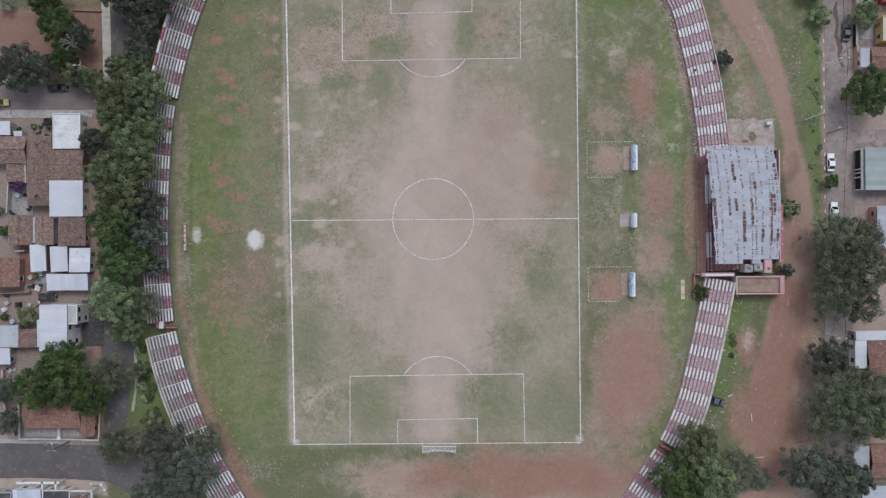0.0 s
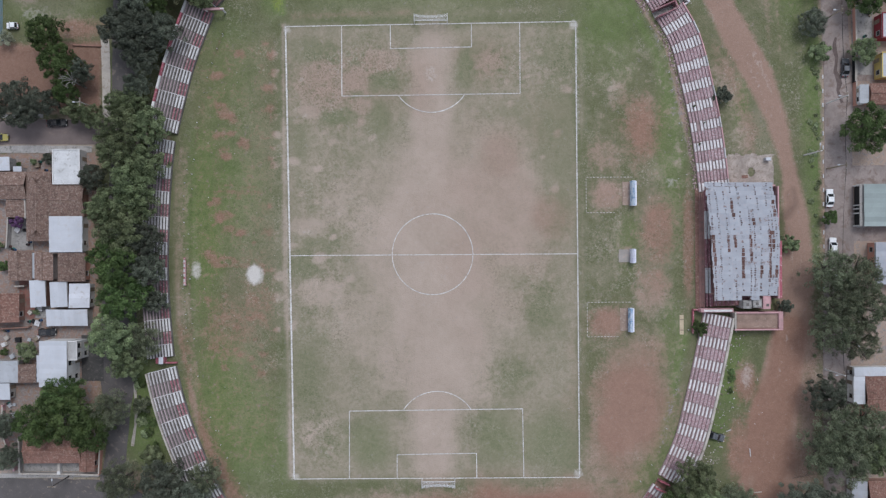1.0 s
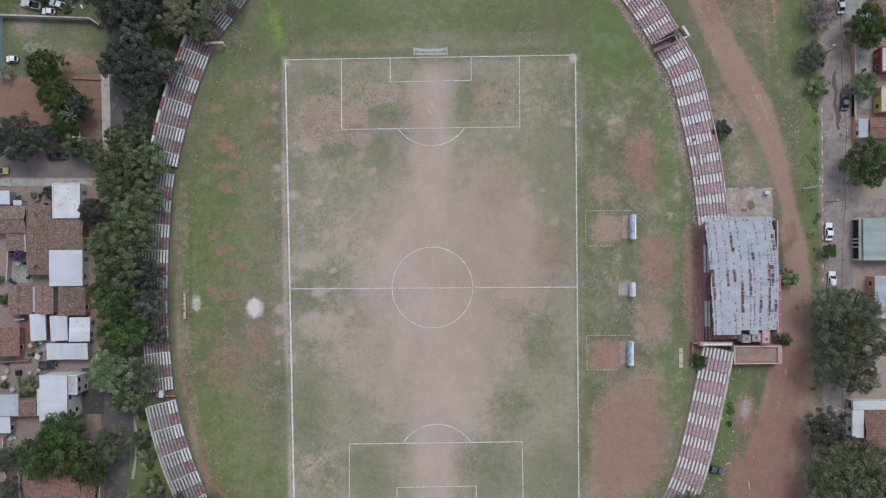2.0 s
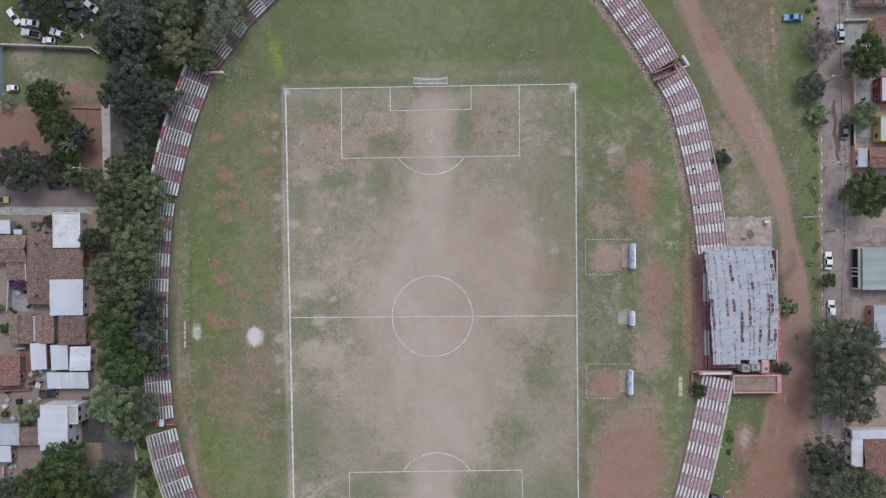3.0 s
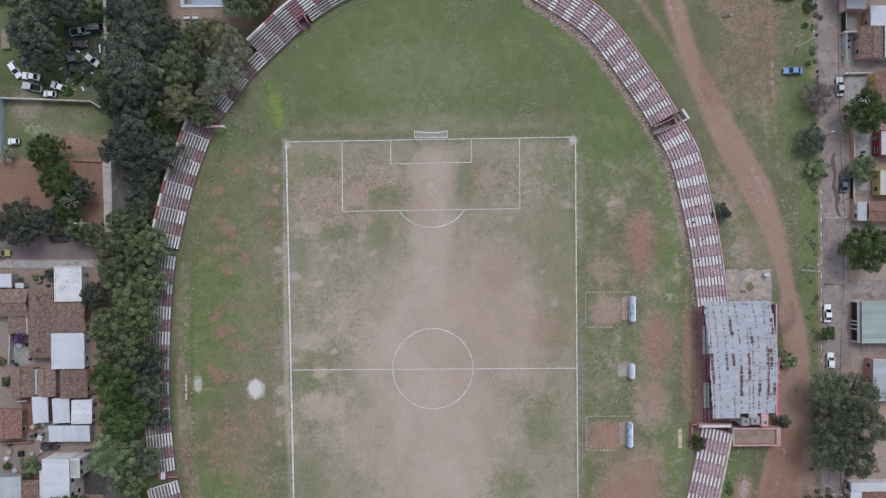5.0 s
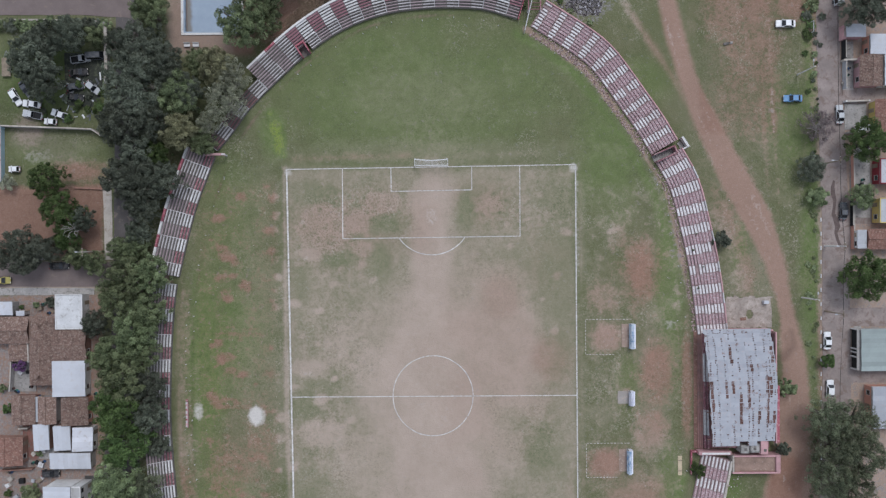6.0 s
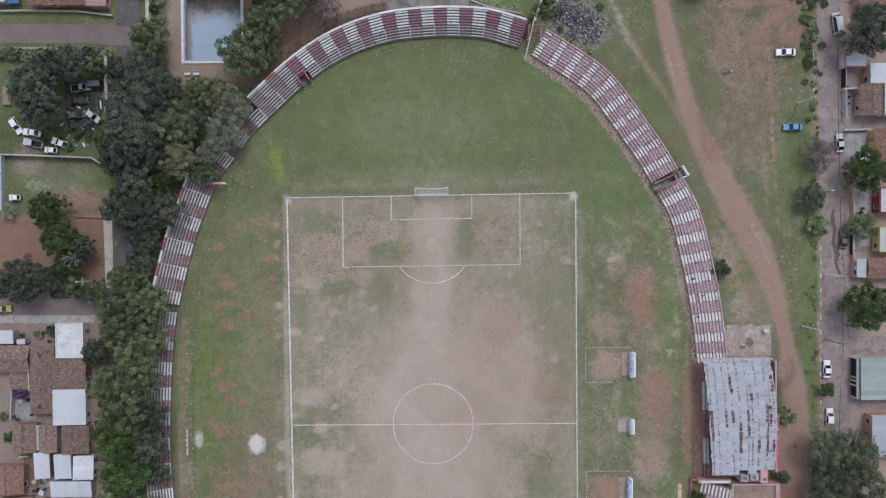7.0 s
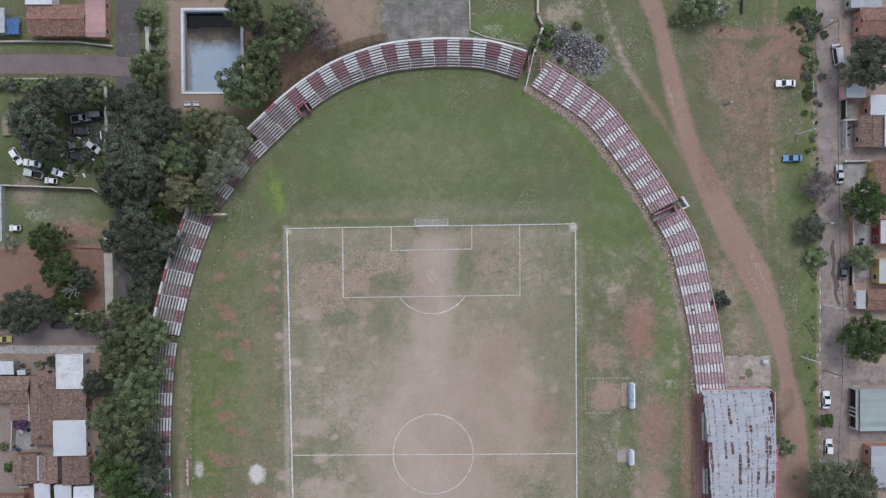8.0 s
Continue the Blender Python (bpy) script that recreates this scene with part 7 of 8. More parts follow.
# ---- rubble and litter ----
verts_r, faces_r = [], []
for k in range(2300):
    a, r = random.uniform(0, math.tau), random.random() ** 0.55
    r *= 0.92 + 0.3 * noise.noise((math.cos(a) * 1.7, math.sin(a) * 1.7, 2))
    cx, cy = 33.4 + r * math.cos(a) * 7.2, 91.6 + r * math.sin(a) * 5.2 - 0.45 * r * math.cos(a) * 5
    if noise.noise((cx * 0.35, cy * 0.35, 6)) < -0.42:
        continue
    s = random.uniform(0.05, 0.16) if random.random() < 0.75 else random.uniform(0.16, 0.32)
    z = 0.9 * (1 - r) * random.random()
    base = len(verts_r)
    turn = random.uniform(0, 3)
    for sx, sy, sz in ((-1, -1, -1), (1, -1, -1), (1, 1, -1), (-1, 1, -1), (-0.8, -0.7, 1), (0.7, -0.8, 1), (0.8, 0.7, 1), (-0.7, 0.8, 1)):
        x, y = sx * s * random.uniform(0.6, 1), sy * s * random.uniform(0.5, 0.9)
        verts_r.append((cx + x * math.cos(turn) - y * math.sin(turn), cy + x * math.sin(turn) + y * math.cos(turn), z + sz * s * 0.4))
    faces_r += [tuple(base + i for i in f) for f in ((0, 3, 2, 1), (4, 5, 6, 7), (0, 1, 5, 4), (1, 2, 6, 5), (2, 3, 7, 6), (3, 0, 4, 7))]
me = bpy.data.meshes.new("rubble_heap")
me.from_pydata(verts_r, [], faces_r)
nr = Nodes("broken_rubble")
isl = nr.put("ShaderNodeNewGeometry").outputs["Random Per Island"]
me.materials.append(nr.done(nr.mix(nr.ramp(isl, 0.5, 1.0), nr.mix(nr.ramp(isl, 0, 0.4), (0.045, 0.04, 0.032), (0.135, 0.12, 0.125)), (0.34, 0.33, 0.345)), 0.95))
tagged(new("rubble_heap", me), "heap of grey and brown broken rubble", "rubble", kind="stuff")
for area, n_l in (((50, 16, 60, 60), 26), ((62, -52, 76, -18), 34), ((-56, -50, -34, 40), 42), ((-58, 20, -36, 56), 16), ((46, -22, 58, 16), 12), ((60, 20, 78, 60), 14)):
    for k in range(n_l):
        x, y, s = random.uniform(area[0], area[2]), random.uniform(area[1], area[3]), random.uniform(0.07, 0.17)
        ob = new("litter", unit_box(WHITE_PLANK if random.random() < 0.45 else PALE_CONCRETE))
        ob.matrix_basis = Matrix.Translation((x, y, 0.03)) @ Matrix.Rotation(random.uniform(0, 3), 4, "Z") @ Matrix.Diagonal((s, s * random.uniform(0.4, 1), 0.06, 1))
        tagged(ob, "small pale scrap of litter on the ground", "litter", "litter on the grass")


# broken masonry strewn along the feet of the east terraces
def chunks(name, label, line, off, spread, count, colours):
    rng = random.Random(len(label))
    pts = spline(line, 1.0)
    verts, faces = [], []
    for k in range(count):
        i = rng.randrange(1, len(pts) - 1)
        d = (pts[i + 1] - pts[i - 1]).normalized()
        q = pts[i] + d * rng.uniform(-0.5, 0.5) + Vector((d.y, -d.x)) * (off + rng.uniform(-spread, spread))
        s, turn, base = rng.uniform(0.05, 0.22), rng.uniform(0, 3), len(verts)
        for sx, sy, sz in ((-1, -1, -1), (1, -1, -1), (1, 1, -1), (-1, 1, -1), (-0.8, -0.7, 1), (0.7, -0.8, 1), (0.8, 0.7, 1), (-0.7, 0.8, 1)):
            x, y = sx * s * rng.uniform(0.6, 1.2), sy * s * rng.uniform(0.4, 0.9)
            verts.append((q.x + x * math.cos(turn) - y * math.sin(turn), q.y + x * math.sin(turn) + y * math.cos(turn), 0.06 + sz * s * 0.4))
        faces += [tuple(base + j for j in f) for f in ((0, 3, 2, 1), (4, 5, 6, 7), (0, 1, 5, 4), (1, 2, 6, 5), (2, 3, 7, 6), (3, 0, 4, 7))]
    me = bpy.data.meshes.new(name)
    me.from_pydata(verts, [], faces)
    n = Nodes(name)
    one = n.put("ShaderNodeNewGeometry").outputs["Random Per Island"]
    me.materials.append(n.done(n.mix(n.ramp(one, 0.1, 0.9), *colours), 0.95))
    tagged(new(name, me), label, "rubble", kind="stuff")


chunks("broken_masonry", "pinkish broken masonry along the foot of a terrace", EAST_NN, 1.0, 0.9, 620, ((0.17, 0.11, 0.105), (0.40, 0.31, 0.30)))
chunks("broken_masonry", "pale broken masonry below the benches of a terrace", EAST_NS, 0.6, 0.5, 420, ((0.17, 0.11, 0.105), (0.40, 0.31, 0.30)))
chunks("broken_masonry", "broken masonry and scraps behind a terrace", EAST_SN, -9.0, 2.2, 160, ((0.16, 0.12, 0.11), (0.55, 0.52, 0.5)))

# ---- trees ----
def leaf_material(name, dark, light):
    n = Nodes(name)
    isl = n.put("ShaderNodeNewGeometry").outputs["Random Per Island"]
    tone = n.put("ShaderNodeObjectInfo").outputs["Random"]
    clump = n.put("ShaderNodeAttribute")
    clump.attribute_name = "clump"
    col = n.mix(n.math("ADD", n.math("MULTIPLY", isl, 0.45), n.math("MULTIPLY", clump.outputs["Fac"], 0.7)), dark, light)
    hsv = n.put("ShaderNodeHueSaturation")
    n.link(n.ramp(tone, 0, 1, 0.76, 1.2), hsv.inputs["Value"])
    n.link(n.ramp(tone, 0, 1, 0.488, 0.514), hsv.inputs["Hue"])
    n.link(col, hsv.inputs["Color"])
    n.done(hsv.outputs[0], 0.62, None, spec=0.25)
    glow = n.put("ShaderNodeBsdfTranslucent")
    n.link(hsv.outputs[0], glow.inputs["Color"])
    both = n.put("ShaderNodeMixShader", Fac=0.3)
    out = n.tree.nodes["Material Output"]
    n.link(n.bsdf.outputs[0], both.inputs[1])
    n.link(glow.outputs[0], both.inputs[2])
    n.link(both.outputs[0], out.inputs["Surface"])
    return n.mat


LEAVES = {
    "D": leaf_material("dark_leaves", (0.052, 0.062, 0.044), (0.226, 0.250, 0.190)),
    "M": leaf_material("green_leaves", (0.062, 0.086, 0.042), (0.348, 0.404, 0.222)),
    "G": leaf_material("fresh_leaves", (0.034, 0.058, 0.020), (0.164, 0.228, 0.084)),
    "L": leaf_material("light_leaves", (0.056, 0.076, 0.036), (0.290, 0.336, 0.182)),
    "S": leaf_material("thin_grey_leaves", (0.120, 0.132, 0.090), (0.520, 0.530, 0.400)),
    "F": leaf_material("feathery_leaves", (0.060, 0.076, 0.046), (0.290, 0.320, 0.205)),
    "O": leaf_material("olive_brown_leaves", (0.110, 0.112, 0.062), (0.440, 0.430, 0.265)),
    "B": leaf_material("mauve_twigs", (0.082, 0.068, 0.068), (0.25, 0.20, 0.21)),
}
LOOK = {"D": ("dark green broad-leaved tree with a dense rounded crown", BARK), "M": ("green broad-leaved tree with an uneven crown", BARK), "G": ("fresh green tree with a full leafy crown", BARK),
        "L": ("light green tree with a lumpy crown", BARK), "S": ("grey-green tree with a thin feathery crown", PALE_BARK), "F": ("grey-green tree with a loose feathery crown", BARK), "O": ("olive-brown tree with a loose sunlit crown", BARK), "B": ("nearly bare mauve-grey tree with fine twigs", PALE_BARK)}


def crown_mesh(kind, seed, small):
    """A unit crown: clumps of leaf sprays over a dome of lobes, radius 1 and height 1, gaps between the lobes."""
    rng = random.Random(seed * 31 + ord(kind) + 7 * small)
    lobes = 26 if small else 120
    per = {"S": 60, "F": 66, "B": 34}.get(kind, 84) * (1.5 if small else 1)
    size = (0.15 if small else 0.063) * (0.8 if kind in "SBF" else 1)
    vs, fs, tones = [], [], []
    for k in range(lobes):
        tone = rng.random() ** 1.25
        rr = math.sqrt((k + 0.5) / lobes) * (0.84 + 0.1 * rng.random())
        az = k * 2.399 + rng.uniform(-0.5, 0.5)
        lr = rng.uniform(0.085, 0.16) * (1.6 if small else 1) * (1.1 - 0.2 * rr)
        if rng.random() < 0.12 and rr > 0.5:
            rr *= 1.12
        wob = 0.86 + 0.2 * noise.noise((math.cos(az) * 1.6, math.sin(az) * 1.6, seed * 3.3))
        cx, cy = rr * math.cos(az) * wob, rr * math.sin(az) * wob
        cz = 0.5 + 0.34 * math.sqrt(max(0, 1 - rr * rr)) + 0.10 * noise.noise((cx * 2.4, cy * 2.4, seed * 5.1)) + rng.uniform(-0.14, 0.10) - (0.22 if rng.random() < 0.3 else 0)
        for j in range(int(per)):
            u, ph = rng.uniform(-0.45, 1), rng.uniform(0, math.tau)
            s = math.sqrt(1 - u * u)
            d = Vector((s * math.cos(ph), s * math.sin(ph), u))
            rad = lr * rng.uniform(0.62, 1.1) * (1 + 0.25 * noise.noise(d * 2.3 + Vector((k, seed, 0))))
            c = Vector((cx + d.x * rad, cy + d.y * rad, cz + d.z * rad * 0.62))
            nrm = (d + Vector((rng.uniform(-0.7, 0.7), rng.uniform(-0.7, 0.7), 0.35 + rng.uniform(-0.3, 0.5)))).normalized()
            t1 = nrm.orthogonal().normalized()
            t1 = Matrix.Rotation(rng.uniform(0, math.tau), 3, nrm) @ t1
            t2 = nrm.cross(t1)
            l, w = size * rng.uniform(0.6, 1.35), size * rng.uniform(0.3, 0.62)
            b = len(vs)
            droop = nrm * l * 0.22
            vs += [tuple(c - t1 * l * 0.5 - droop), tuple(c + t2 * w * 0.5), tuple(c + t1 * l * 0.55 - droop), tuple(c - t2 * w * 0.5)]
            fs.append((b, b + 1, b + 2, b + 3))
            tones += [tone] * 4
    me = bpy.data.meshes.new("crown")
    me.from_pydata(vs, [], fs)
    me.attributes.new("clump", "FLOAT", "POINT").data.foreach_set("value", tones)
    me.materials.append(LEAVES[kind])
    return me


def trunk_mesh(kind, seed):
    """A tapered trunk that forks into limbs and branches, unit height and radius."""
    rng = random.Random(seed * 17 + ord(kind))
    bm = bmesh.new()
    add_tube(bm, (0, 0, -0.02), (0.02, 0.01, 0.34), 0.075, 0.055, 8)
    for k in range(6):
        az = k * 1.05 + rng.uniform(-0.3, 0.3)
        mid = Vector((0.3 * math.cos(az), 0.3 * math.sin(az), 0.5 + rng.uniform(-0.04, 0.06)))
        tip = Vector((0.66 * math.cos(az + rng.uniform(-0.3, 0.3)), 0.66 * math.sin(az), 0.68 + rng.uniform(-0.06, 0.08)))
        add_tube(bm, (0.02, 0.01, 0.3), mid, 0.045, 0.03, 6)
        add_tube(bm, mid, tip, 0.03, 0.012, 5)
        for j in range(3):
            end = mid + Vector((rng.uniform(-0.35, 0.35), rng.uniform(-0.35, 0.35), rng.uniform(0.1, 0.3)))
            add_tube(bm, mid, end, 0.02, 0.006, 4)
            add_tube(bm, end, end + Vector((rng.uniform(-0.2, 0.2), rng.uniform(-0.2, 0.2), rng.uniform(0.0, 0.12))), 0.008, 0.004, 3)
    return mesh_of("trunk", bm, LOOK[kind][1])


CROWNS, TRUNKS = {}, {}
TREE_COUNT = 0


def tree(x, y, r, h, kind, group):
    global TREE_COUNT
    TREE_COUNT += 1
    small = r < 3.0
    seed = TREE_COUNT % 4
    key = (kind, seed, small)
    if key not in CROWNS:
        CROWNS[key] = crown_mesh(kind, seed, small)
        TRUNKS[key] = trunk_mesh(kind, seed)
    shrub = h < 3.2
    ob = thing("shrub" if shrub else "tree", LOOK[kind][0] if not shrub else "low rounded shrub growing in rough grass", "shrub" if shrub else "tree", group, (x, y, 0), (TREE_COUNT * 137.5) % 360)
    for name, me in (("trunk", TRUNKS[key]), ("crown", CROWNS[key])):
        o = new(name, me)
        o.parent = ob
        o.matrix_basis = Matrix.Diagonal((r * 1.08, r * 1.08, h * 1.05, 1))


D, M, G, L, S, B, O, F = "DMGLSBOF"
WEST_ROW = [(-61.6, 28.6, 4.8, 10.0, M), (-67.0, 27.8, 5.4, 10.9, M), (-69.3, 33.9, 3.1, 6.9, M), (-69.5, 23.0, 4.6, 9.5, M), (-62.3, 20.2, 4.8, 10.0, M), (-74.7, 17.5, 3.4, 7.5, D), (-64.9, 15.6, 5.4, 10.9, L), (-63.7, 11.6, 4.6, 9.5, L), (-70.6, 10.6, 5.1, 10.4, M), (-67.3, 5.4, 5.9, 11.0, M), (-62.7, 3.4, 4.6, 9.5, D), (-69.5, -1.5, 5.9, 11.0, G), (-62.1, -3.1, 4.3, 9.1, D), (-67.4, -8.9, 5.9, 11.0, G), (-61.6, -10.0, 2.8, 6.4, D), (-69.3, -17.2, 5.6, 11.0, M), (-63.0, -18.6, 4.3, 9.1, F), (-67.3, -23.2, 4.1, 8.6, M)]
SOUTH_WEST = [(-80.2, -34.0, 7.4, 11.0, G), (-86.5, -36.7, 5.1, 10.4, G), (-74.5, -38.0, 5.1, 10.4, G), (-81.2, -30.6, 5.1, 10.4, G), (-70.3, -33.2, 4.8, 10.0, F), (-90.7, -21.2, 2.5, 3.5, M), (-68.4, -49.0, 5.2, 10.0, F), (-59.0, -49.6, 6.0, 10.0, D), (-53.0, -54.6, 6.4, 11.0, D), (-62.2, -60.4, 4.6, 9.5, D), (-49.7, -48.2, 4.3, 9.1, F), (-65.3, -33.3, 2.3, 3.5, F), (-94.3, -37.1, 3.1, 6.9, D), (-93.7, -44.0, 3.1, 6.9, D), (-62.8, -44.7, 2.8, 3.5, M), (-56.1, -58.8, 5.9, 11.0, D)]
YARD = [(-84.8, 49.2, 4.6, 8.0, G), (-81.2, 42.2, 4.7, 9.0, G), (-80.4, 36.6, 3.4, 8.0, G), (-77.0, 40.6, 3.0, 8.2, D), (-90.6, 33.5, 5.9, 9.0, D), (-84.3, 34.4, 3.2, 7.0, D), (-78.8, 32.4, 2.9, 6.6, M), (-75.2, 31.0, 3.1, 6.0, M), (-95.3, 48.9, 2.0, 3.0, S), (-89.2, 32.8, 3.0, 7.0, D)]
WOODS = [(-86.2, 75.6, 6.2, 11.0, D), (-85.0, 70.6, 4.6, 10.0, D), (-79.4, 81.2, 4.4, 9.0, D), (-84.2, 80.0, 4.6, 9.5, D), (-74.8, 81.4, 2.6, 5.0, M), (-63.5, 77.6, 6.9, 11.0, D), (-64.8, 69.4, 7.6, 11.0, D), (-58.5, 75.3, 4.3, 9.1, D), (-67.4, 61.1, 5.6, 11.0, D), (-61.2, 61.6, 4.6, 10.0, D), (-60.4, 54.7, 3.3, 8.2, G), (-55.0, 67.8, 5.0, 10.0, M), (-54.8, 59.8, 4.8, 10.0, O), (-46.8, 73.6, 4.8, 10.5, O), (-43.6, 71.2, 4.6, 10.0, S), (-44.7, 65.9, 5.1, 10.4, S), (-51.3, 75.7, 3.8, 5.0, M), (-61.4, 85.8, 4.6, 9.5, M), (-63.0, 48.5, 6.1, 11.0, D), (-64.5, 55.2, 4.6, 10.0, D), (-66.9, 49.4, 5.6, 11.0, D), (-59.0, 49.2, 4.8, 10.5, D), (-63.3, 43.6, 4.2, 9.5, D)]
POOLSIDE = [(-40.5, 83.0, 6.2, 11.0, L), (-36.2, 90.0, 4.8, 9.5, M), (-35.6, 84.6, 3.6, 8.0, L), (-40.6, 99.2, 4.6, 10.4, M), (-31.0, 95.4, 5.6, 11.0, M), (-27.2, 98.4, 4.8, 10.0, S), (-24.0, 94.2, 4.4, 6.0, B), (-37.6, 96.1, 2.6, 5.0, B), (-50.2, 57.4, 3.2, 7.5, M), (-57.5, 72.3, 3.8, 8.2, D), (-63.9, 99.2, 2.5, 4.0, M), (-62.9, 89.0, 2.8, 5.0, M), (-53.6, 68.5, 4.3, 9.1, D), (-49.2, 61.4, 3.2, 8.0, S), (-68.6, 79.4, 3.8, 8.2, D), (-64.8, 37.6, 3.2, 7.7, D), (-65.4, 34.3, 3.3, 7.3, M)]
EAST_A = [(65.0, 35.1, 2.3, 3.5, D), (79.7, 1.8, 2.4, 4.0, M), (79.0, -12.0, 1.7, 3.3, D), (59.8, -16.9, 1.9, 2.6, G), (95.3, 26.9, 6.1, 9.5, G), (96.3, 44.6, 3.4, 5.0, M), (86.7, -3.9, 5.4, 10.9, F), (92.8, -5.5, 6.1, 11.0, F), (88.4, -10.9, 5.9, 11.0, F), (93.9, -12.2, 5.9, 11.0, F), (86.6, -17.0, 5.4, 10.9, F), (92.2, -19.5, 5.1, 10.4, F), (88.9, 7.6, 1.9, 3.3, G), (86.3, -31.2, 4.6, 9.5, D)]
EAST_B = [(88.2, -37.8, 5.9, 11.0, F), (94.3, -37.8, 5.9, 11.0, F), (85.1, -43.3, 5.6, 11.0, F), (90.6, -44.5, 6.6, 11.0, F), (96.1, -43.3, 5.6, 11.0, M), (80.7, -54.8, 5.9, 11.0, D), (86.8, -57.3, 6.4, 11.0, D), (92.7, -57.9, 3.8, 8.2, D), (57.1, -49.3, 5.1, 10.4, M), (53.3, -56.5, 6.4, 11.0, G), (59.4, -56.5, 5.9, 11.0, M), (67.1, -54.5, 3.3, 2.5, F), (70.8, -58.3, 3.3, 2.5, F), (65.6, -60.0, 3.8, 3.0, F)]
EAST_C = [(95.7, 86.9, 6.6, 11.0, D), (96.0, 56.6, 5.2, 9.0, G), (85.2, 51.0, 3.6, 4.2, D), (87.0, 44.8, 2.6, 3.3, M), (86.6, 60.6, 4.6, 5.0, B), (82.4, 99.6, 1.6, 2.5, G), (60.0, 100.9, 4.6, 6.0, M), (64.9, 100.4, 2.5, 4.0, S), (55.2, 98.3, 1.5, 2.0, M), (86.4, 90.0, 1.5, 0.8, M), (87.0, 87.6, 1.1, 0.7, M), (84.9, 77.4, 0.8, 0.6, G)]
for group, rows in (("trees beside the west terrace", WEST_ROW), ("trees at the south-west corner", SOUTH_WEST), ("trees in the red yard", YARD), ("wood behind the terrace", WOODS), ("trees round the pool", POOLSIDE), ("trees along the east street", EAST_A), ("trees at the south-east corner", EAST_B), ("trees before the east houses", EAST_C)):
    for x, y, r, h, kind in rows:
        tree(x, y, r, h, kind, group)
def bare_tree(x, y, h, reach, turn):
    """A leafless tree: a pale trunk, bent limbs and forked twigs."""
    rng = random.Random(41)
    ob = thing("bare_tree", "leafless pale-barked tree rising between green crowns", "tree", "trees in the red yard", (x, y, 0), turn)
    part("trunk", tube((0, 0, -0.1), (0.1, 0.05, h * 0.62), 0.2, 0.13, 8), PALE_BARK, ob)
    for k in range(8):
        az = k * math.tau / 8 + rng.uniform(-0.3, 0.3)
        r = reach * rng.uniform(0.65, 1.15)
        curl = rng.uniform(0.3, 0.9)
        bm = bmesh.new()
        pts = [Vector((0.1 + math.cos(az + curl * f * f) * r * f, 0.05 + math.sin(az + curl * f * f) * r * f, h * (0.58 + 0.42 * math.sqrt(f)))) for f in (0, 0.2, 0.4, 0.6, 0.8, 1)]
        for i, (p, q) in enumerate(zip(pts, pts[1:])):
            add_tube(bm, p, q, 0.085 - 0.012 * i, 0.073 - 0.012 * i, 5)
            if i > 1:
                add_tube(bm, q, q + Vector((rng.uniform(-0.7, 0.7), rng.uniform(-0.7, 0.7), rng.uniform(0.1, 0.4))), 0.035, 0.015, 4)
        part("limb", bm, PALE_BARK, ob)


bare_tree(-78.2, 38.2, 8.8, 1.9, 20)
LEAVES["P"] = leaf_material("purple_blossom", (0.075, 0.05, 0.085), (0.22, 0.12, 0.26))
LOOK["P"] = ("bougainvillea shrub covered in purple blossom", BARK)
rng_w = random.Random(8)
for k in range(16):
    y = rng_w.uniform(-47, -27)
    tree(-65.0 + 0.12 * (-36 - y) + rng_w.uniform(-1.6, 1.6), y, rng_w.uniform(0.7, 1.6), rng_w.uniform(0.5, 1.1), rng_w.choice("GGM"), "weeds beside the west terrace")
for x, y in ((59.0, 32.9), (61.2, 29.1), (60.1, 24.3), (59.7, 36.5)):
    tree(x, y, rng_w.uniform(0.16, 0.26), 2.2, "L", "weeds growing through the benches")
for x, y, r, h in ((70.6, -55.6, 2.4, 1.6), (73.2, -59.1, 2.8, 1.6), (68.8, -59.9, 2.2, 1.6), (65.4, -56.4, 1.8, 1.6)):
    tree(x, y, r, h, "F", "scrub at the south-east corner")
for x, y, l, turn in ((66.8, -40.3, 1.6, 20), (71.6, -45.3, 2.4, 95), (73.2, -54.3, 2.6, 5), (65.5, -42.4, 0.9, 60)):
    ob = thing("timber_offcut", "pale timber offcut lying on bare earth", "timber", "timber on the dirt", (x, y, 0.03), turn)
    part("plank", box(-l * 0.38, -0.1, 0, l * 0.38, 0.1, 0.1, 0.01), PALE_CONCRETE if l > 2.5 else GREY_PLANK, ob)
branch = thing("fallen_branch", "bare fallen branch lying on red earth", "branch", at=(83.7, -50.8, 0.1), turn=8)
part("stem", tube((-2.6, 0, 0.05), (2.6, 0.2, 0.1), 0.07, 0.03, 6), BARK, branch)
for a, b in (((-1.2, 0.03, 0.08), (-2.2, 1.0, 0.2)), ((0.2, 0.1, 0.08), (1.6, 1.1, 0.25)), ((0.9, 0.13, 0.08), (2.0, -0.7, 0.15))):
    part("twig", tube(a, b, 0.04, 0.015, 5), BARK, branch)
for x, y, r, h, kind in ((21.4, 91.2, 1.3, 2.2, D), (21.0, 88.6, 1.0, 1.6, M), (26.4, 93.2, 1.5, 1.8, G), (28.8, 93.8, 1.3, 1.4, D), (23.4, 92.6, 1.2, 1.8, M), (24.6, 94.4, 1.3, 1.6, D), (26.6, 96.4, 1.6, 1.2, G), (29.4, 89.6, 0.8, 0.6, G), (31.6, 87.2, 0.9, 0.5, M), (38.4, 94.6, 1.0, 0.6, G), (33.2, 97.2, 1.2, 0.7, G), (36.2, 84.6, 0.8, 0.5, M)):
    tree(x, y, r, h, kind, "shrubs beside the gate")
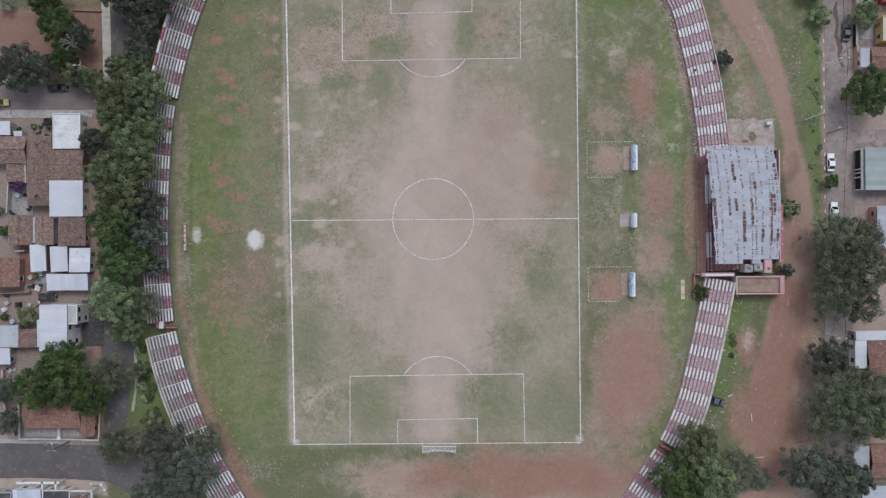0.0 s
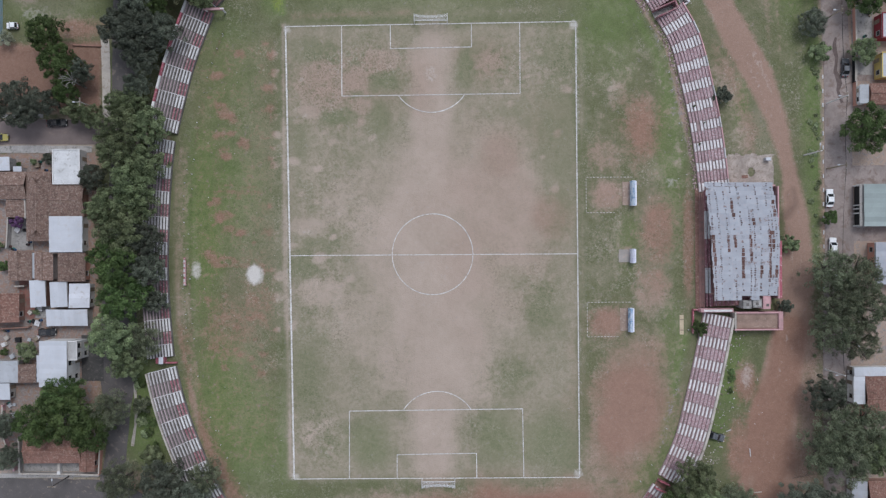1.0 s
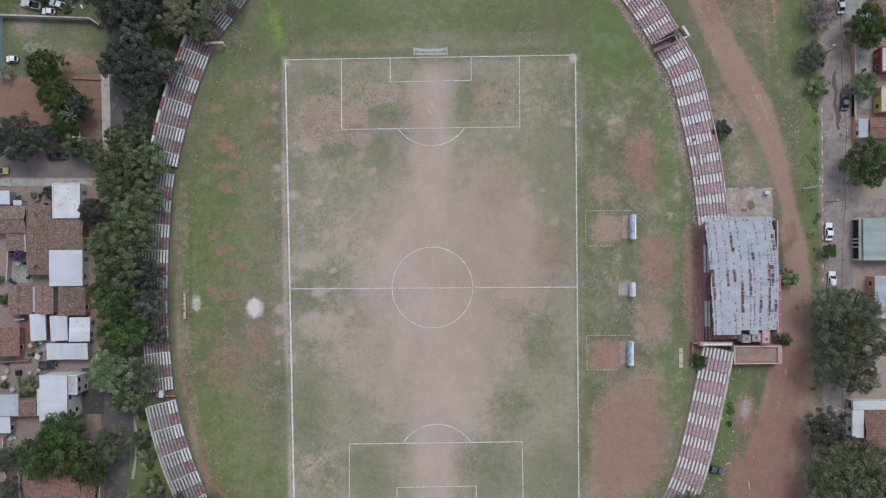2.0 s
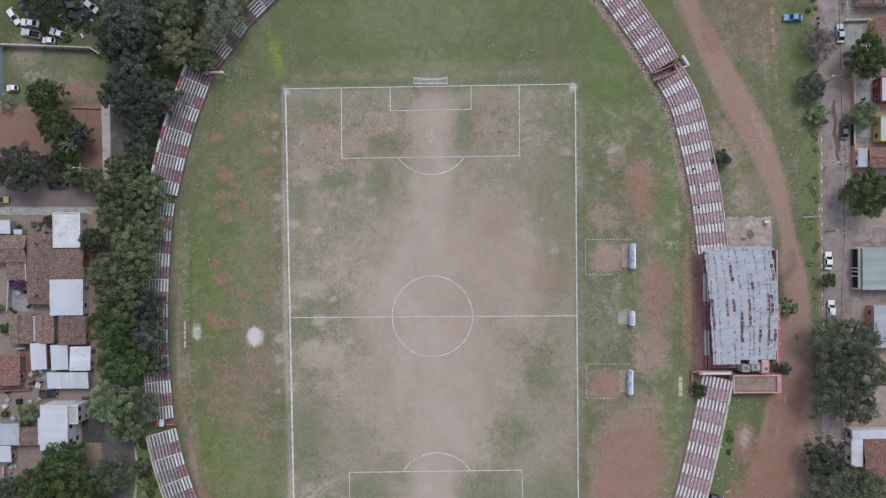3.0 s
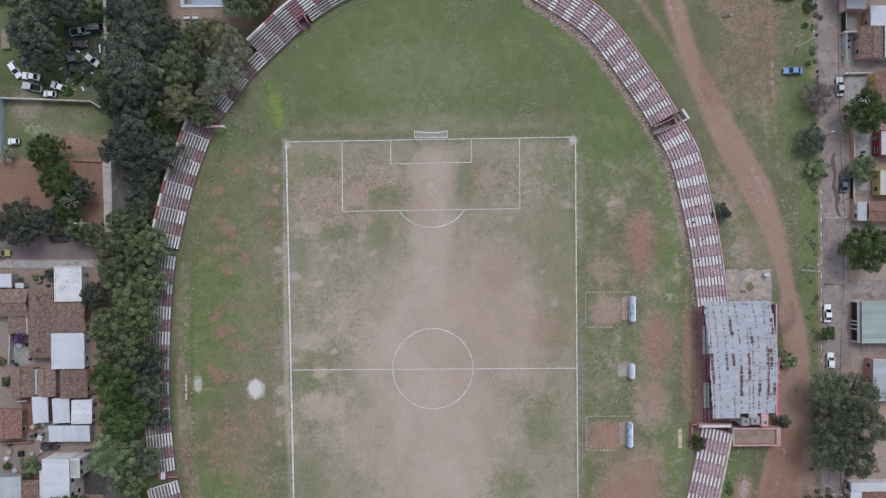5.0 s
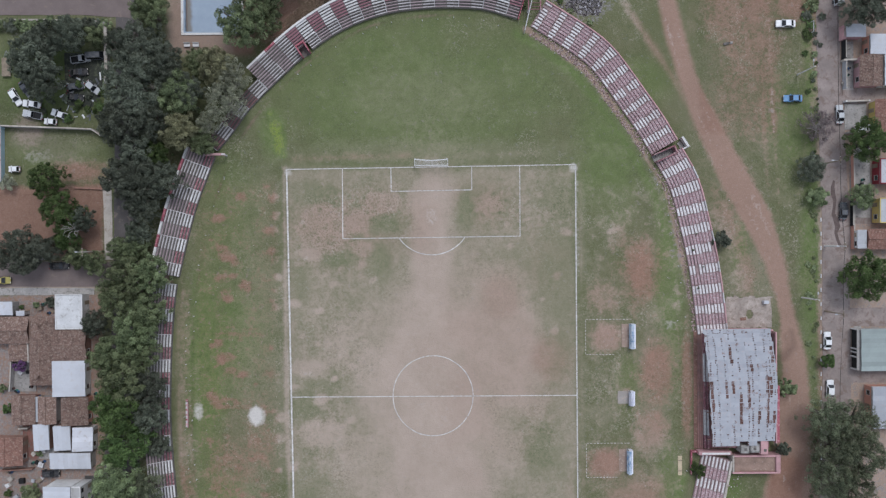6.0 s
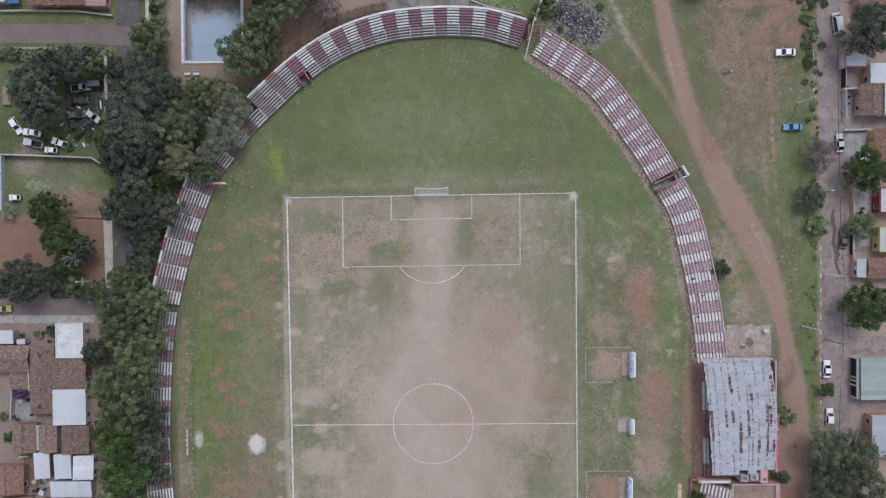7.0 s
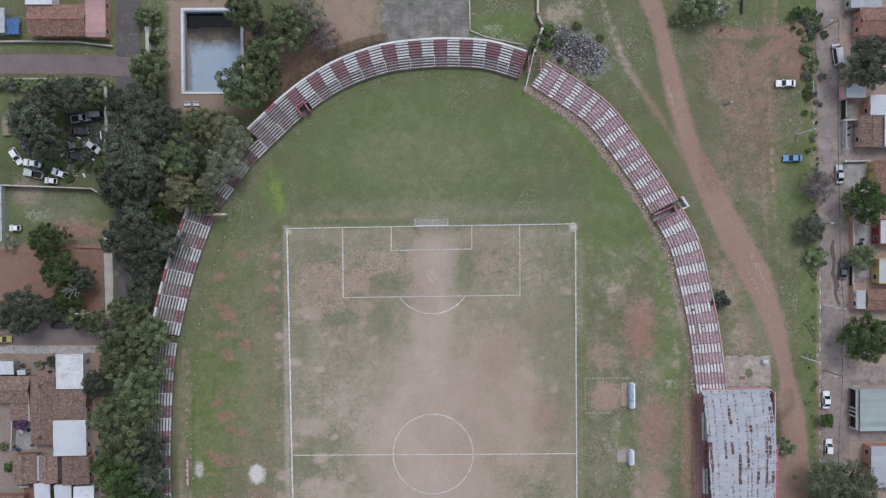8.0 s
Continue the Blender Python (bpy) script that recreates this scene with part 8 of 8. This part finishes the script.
for x, y, r, h, kind in ((-62.0, 99.7, 1.8, 2.6, M), (-62.4, 94.6, 1.2, 1.8, G), (-61.0, 96.4, 1.2, 1.6, S), (-62.6, 91.4, 1.0, 1.6, G), (-60.9, 92.4, 1.1, 1.4, S)):
    tree(x, y, r, h, kind, "shrubs between road and pool")
for x, y, r, h, kind in ((-92.9, 7.7, 1.5, 3.4, "P"), (-86.0, 22.0, 1.5, 2.6, D), (-89.6, 21.4, 0.8, 1.8, M), (-96.0, -1.9, 1.4, 2.4, G), (-97.4, 2.6, 1.2, 2.0, M), (-96.6, -21.4, 1.0, 1.4, G), (-89.4, -12.4, 0.9, 1.4, M), (-93.2, 20.9, 0.6, 1.2, G)):
    tree(x, y, r, h, kind, "shrubs in the back yards")
for k in range(15):
    tree(-98 + k * 1.75, 84.6 + random.uniform(-0.4, 0.3), random.uniform(1.2, 1.9), random.uniform(1.6, 2.6), random.choice("DM"), "hedge shrubs along the verge")
for k in range(22):
    tree(random.uniform(-95, -74.5) if k > 10 else random.uniform(-83, -75), random.uniform(62.5, 72), random.uniform(0.5, 1.3), random.uniform(0.5, 1.5), random.choice("GGD"), "weeds among the scrap")
rng_s = random.Random(23)
for k in range(34):
    y = rng_s.uniform(80, 101)
    tree(85.8 + rng_s.gauss(0, 1.3), y, rng_s.uniform(0.5, 1.4), rng_s.uniform(0.4, 1.2), rng_s.choice("GGMDD"), "scrub along the street verge")
for k in range(22):
    y = rng_s.uniform(54, 80)
    tree(87.2 + rng_s.gauss(0, 0.7), y, rng_s.uniform(0.3, 0.9), rng_s.uniform(0.25, 0.6), rng_s.choice("GMLD"), "scrub along the street verge")
for k in range(26):
    y = rng_s.uniform(-24, 42)
    tree(86.9 + rng_s.gauss(0, 0.6), y, rng_s.uniform(0.35, 0.9), rng_s.uniform(0.2, 0.4), rng_s.choice("LLM"), "scrub along the street verge")
for k in range(9):
    tree(random.uniform(62.5, 67.5), random.uniform(-34, -18.5), random.uniform(0.5, 1.0), random.uniform(0.3, 0.5), "G", "weeds behind the terrace")
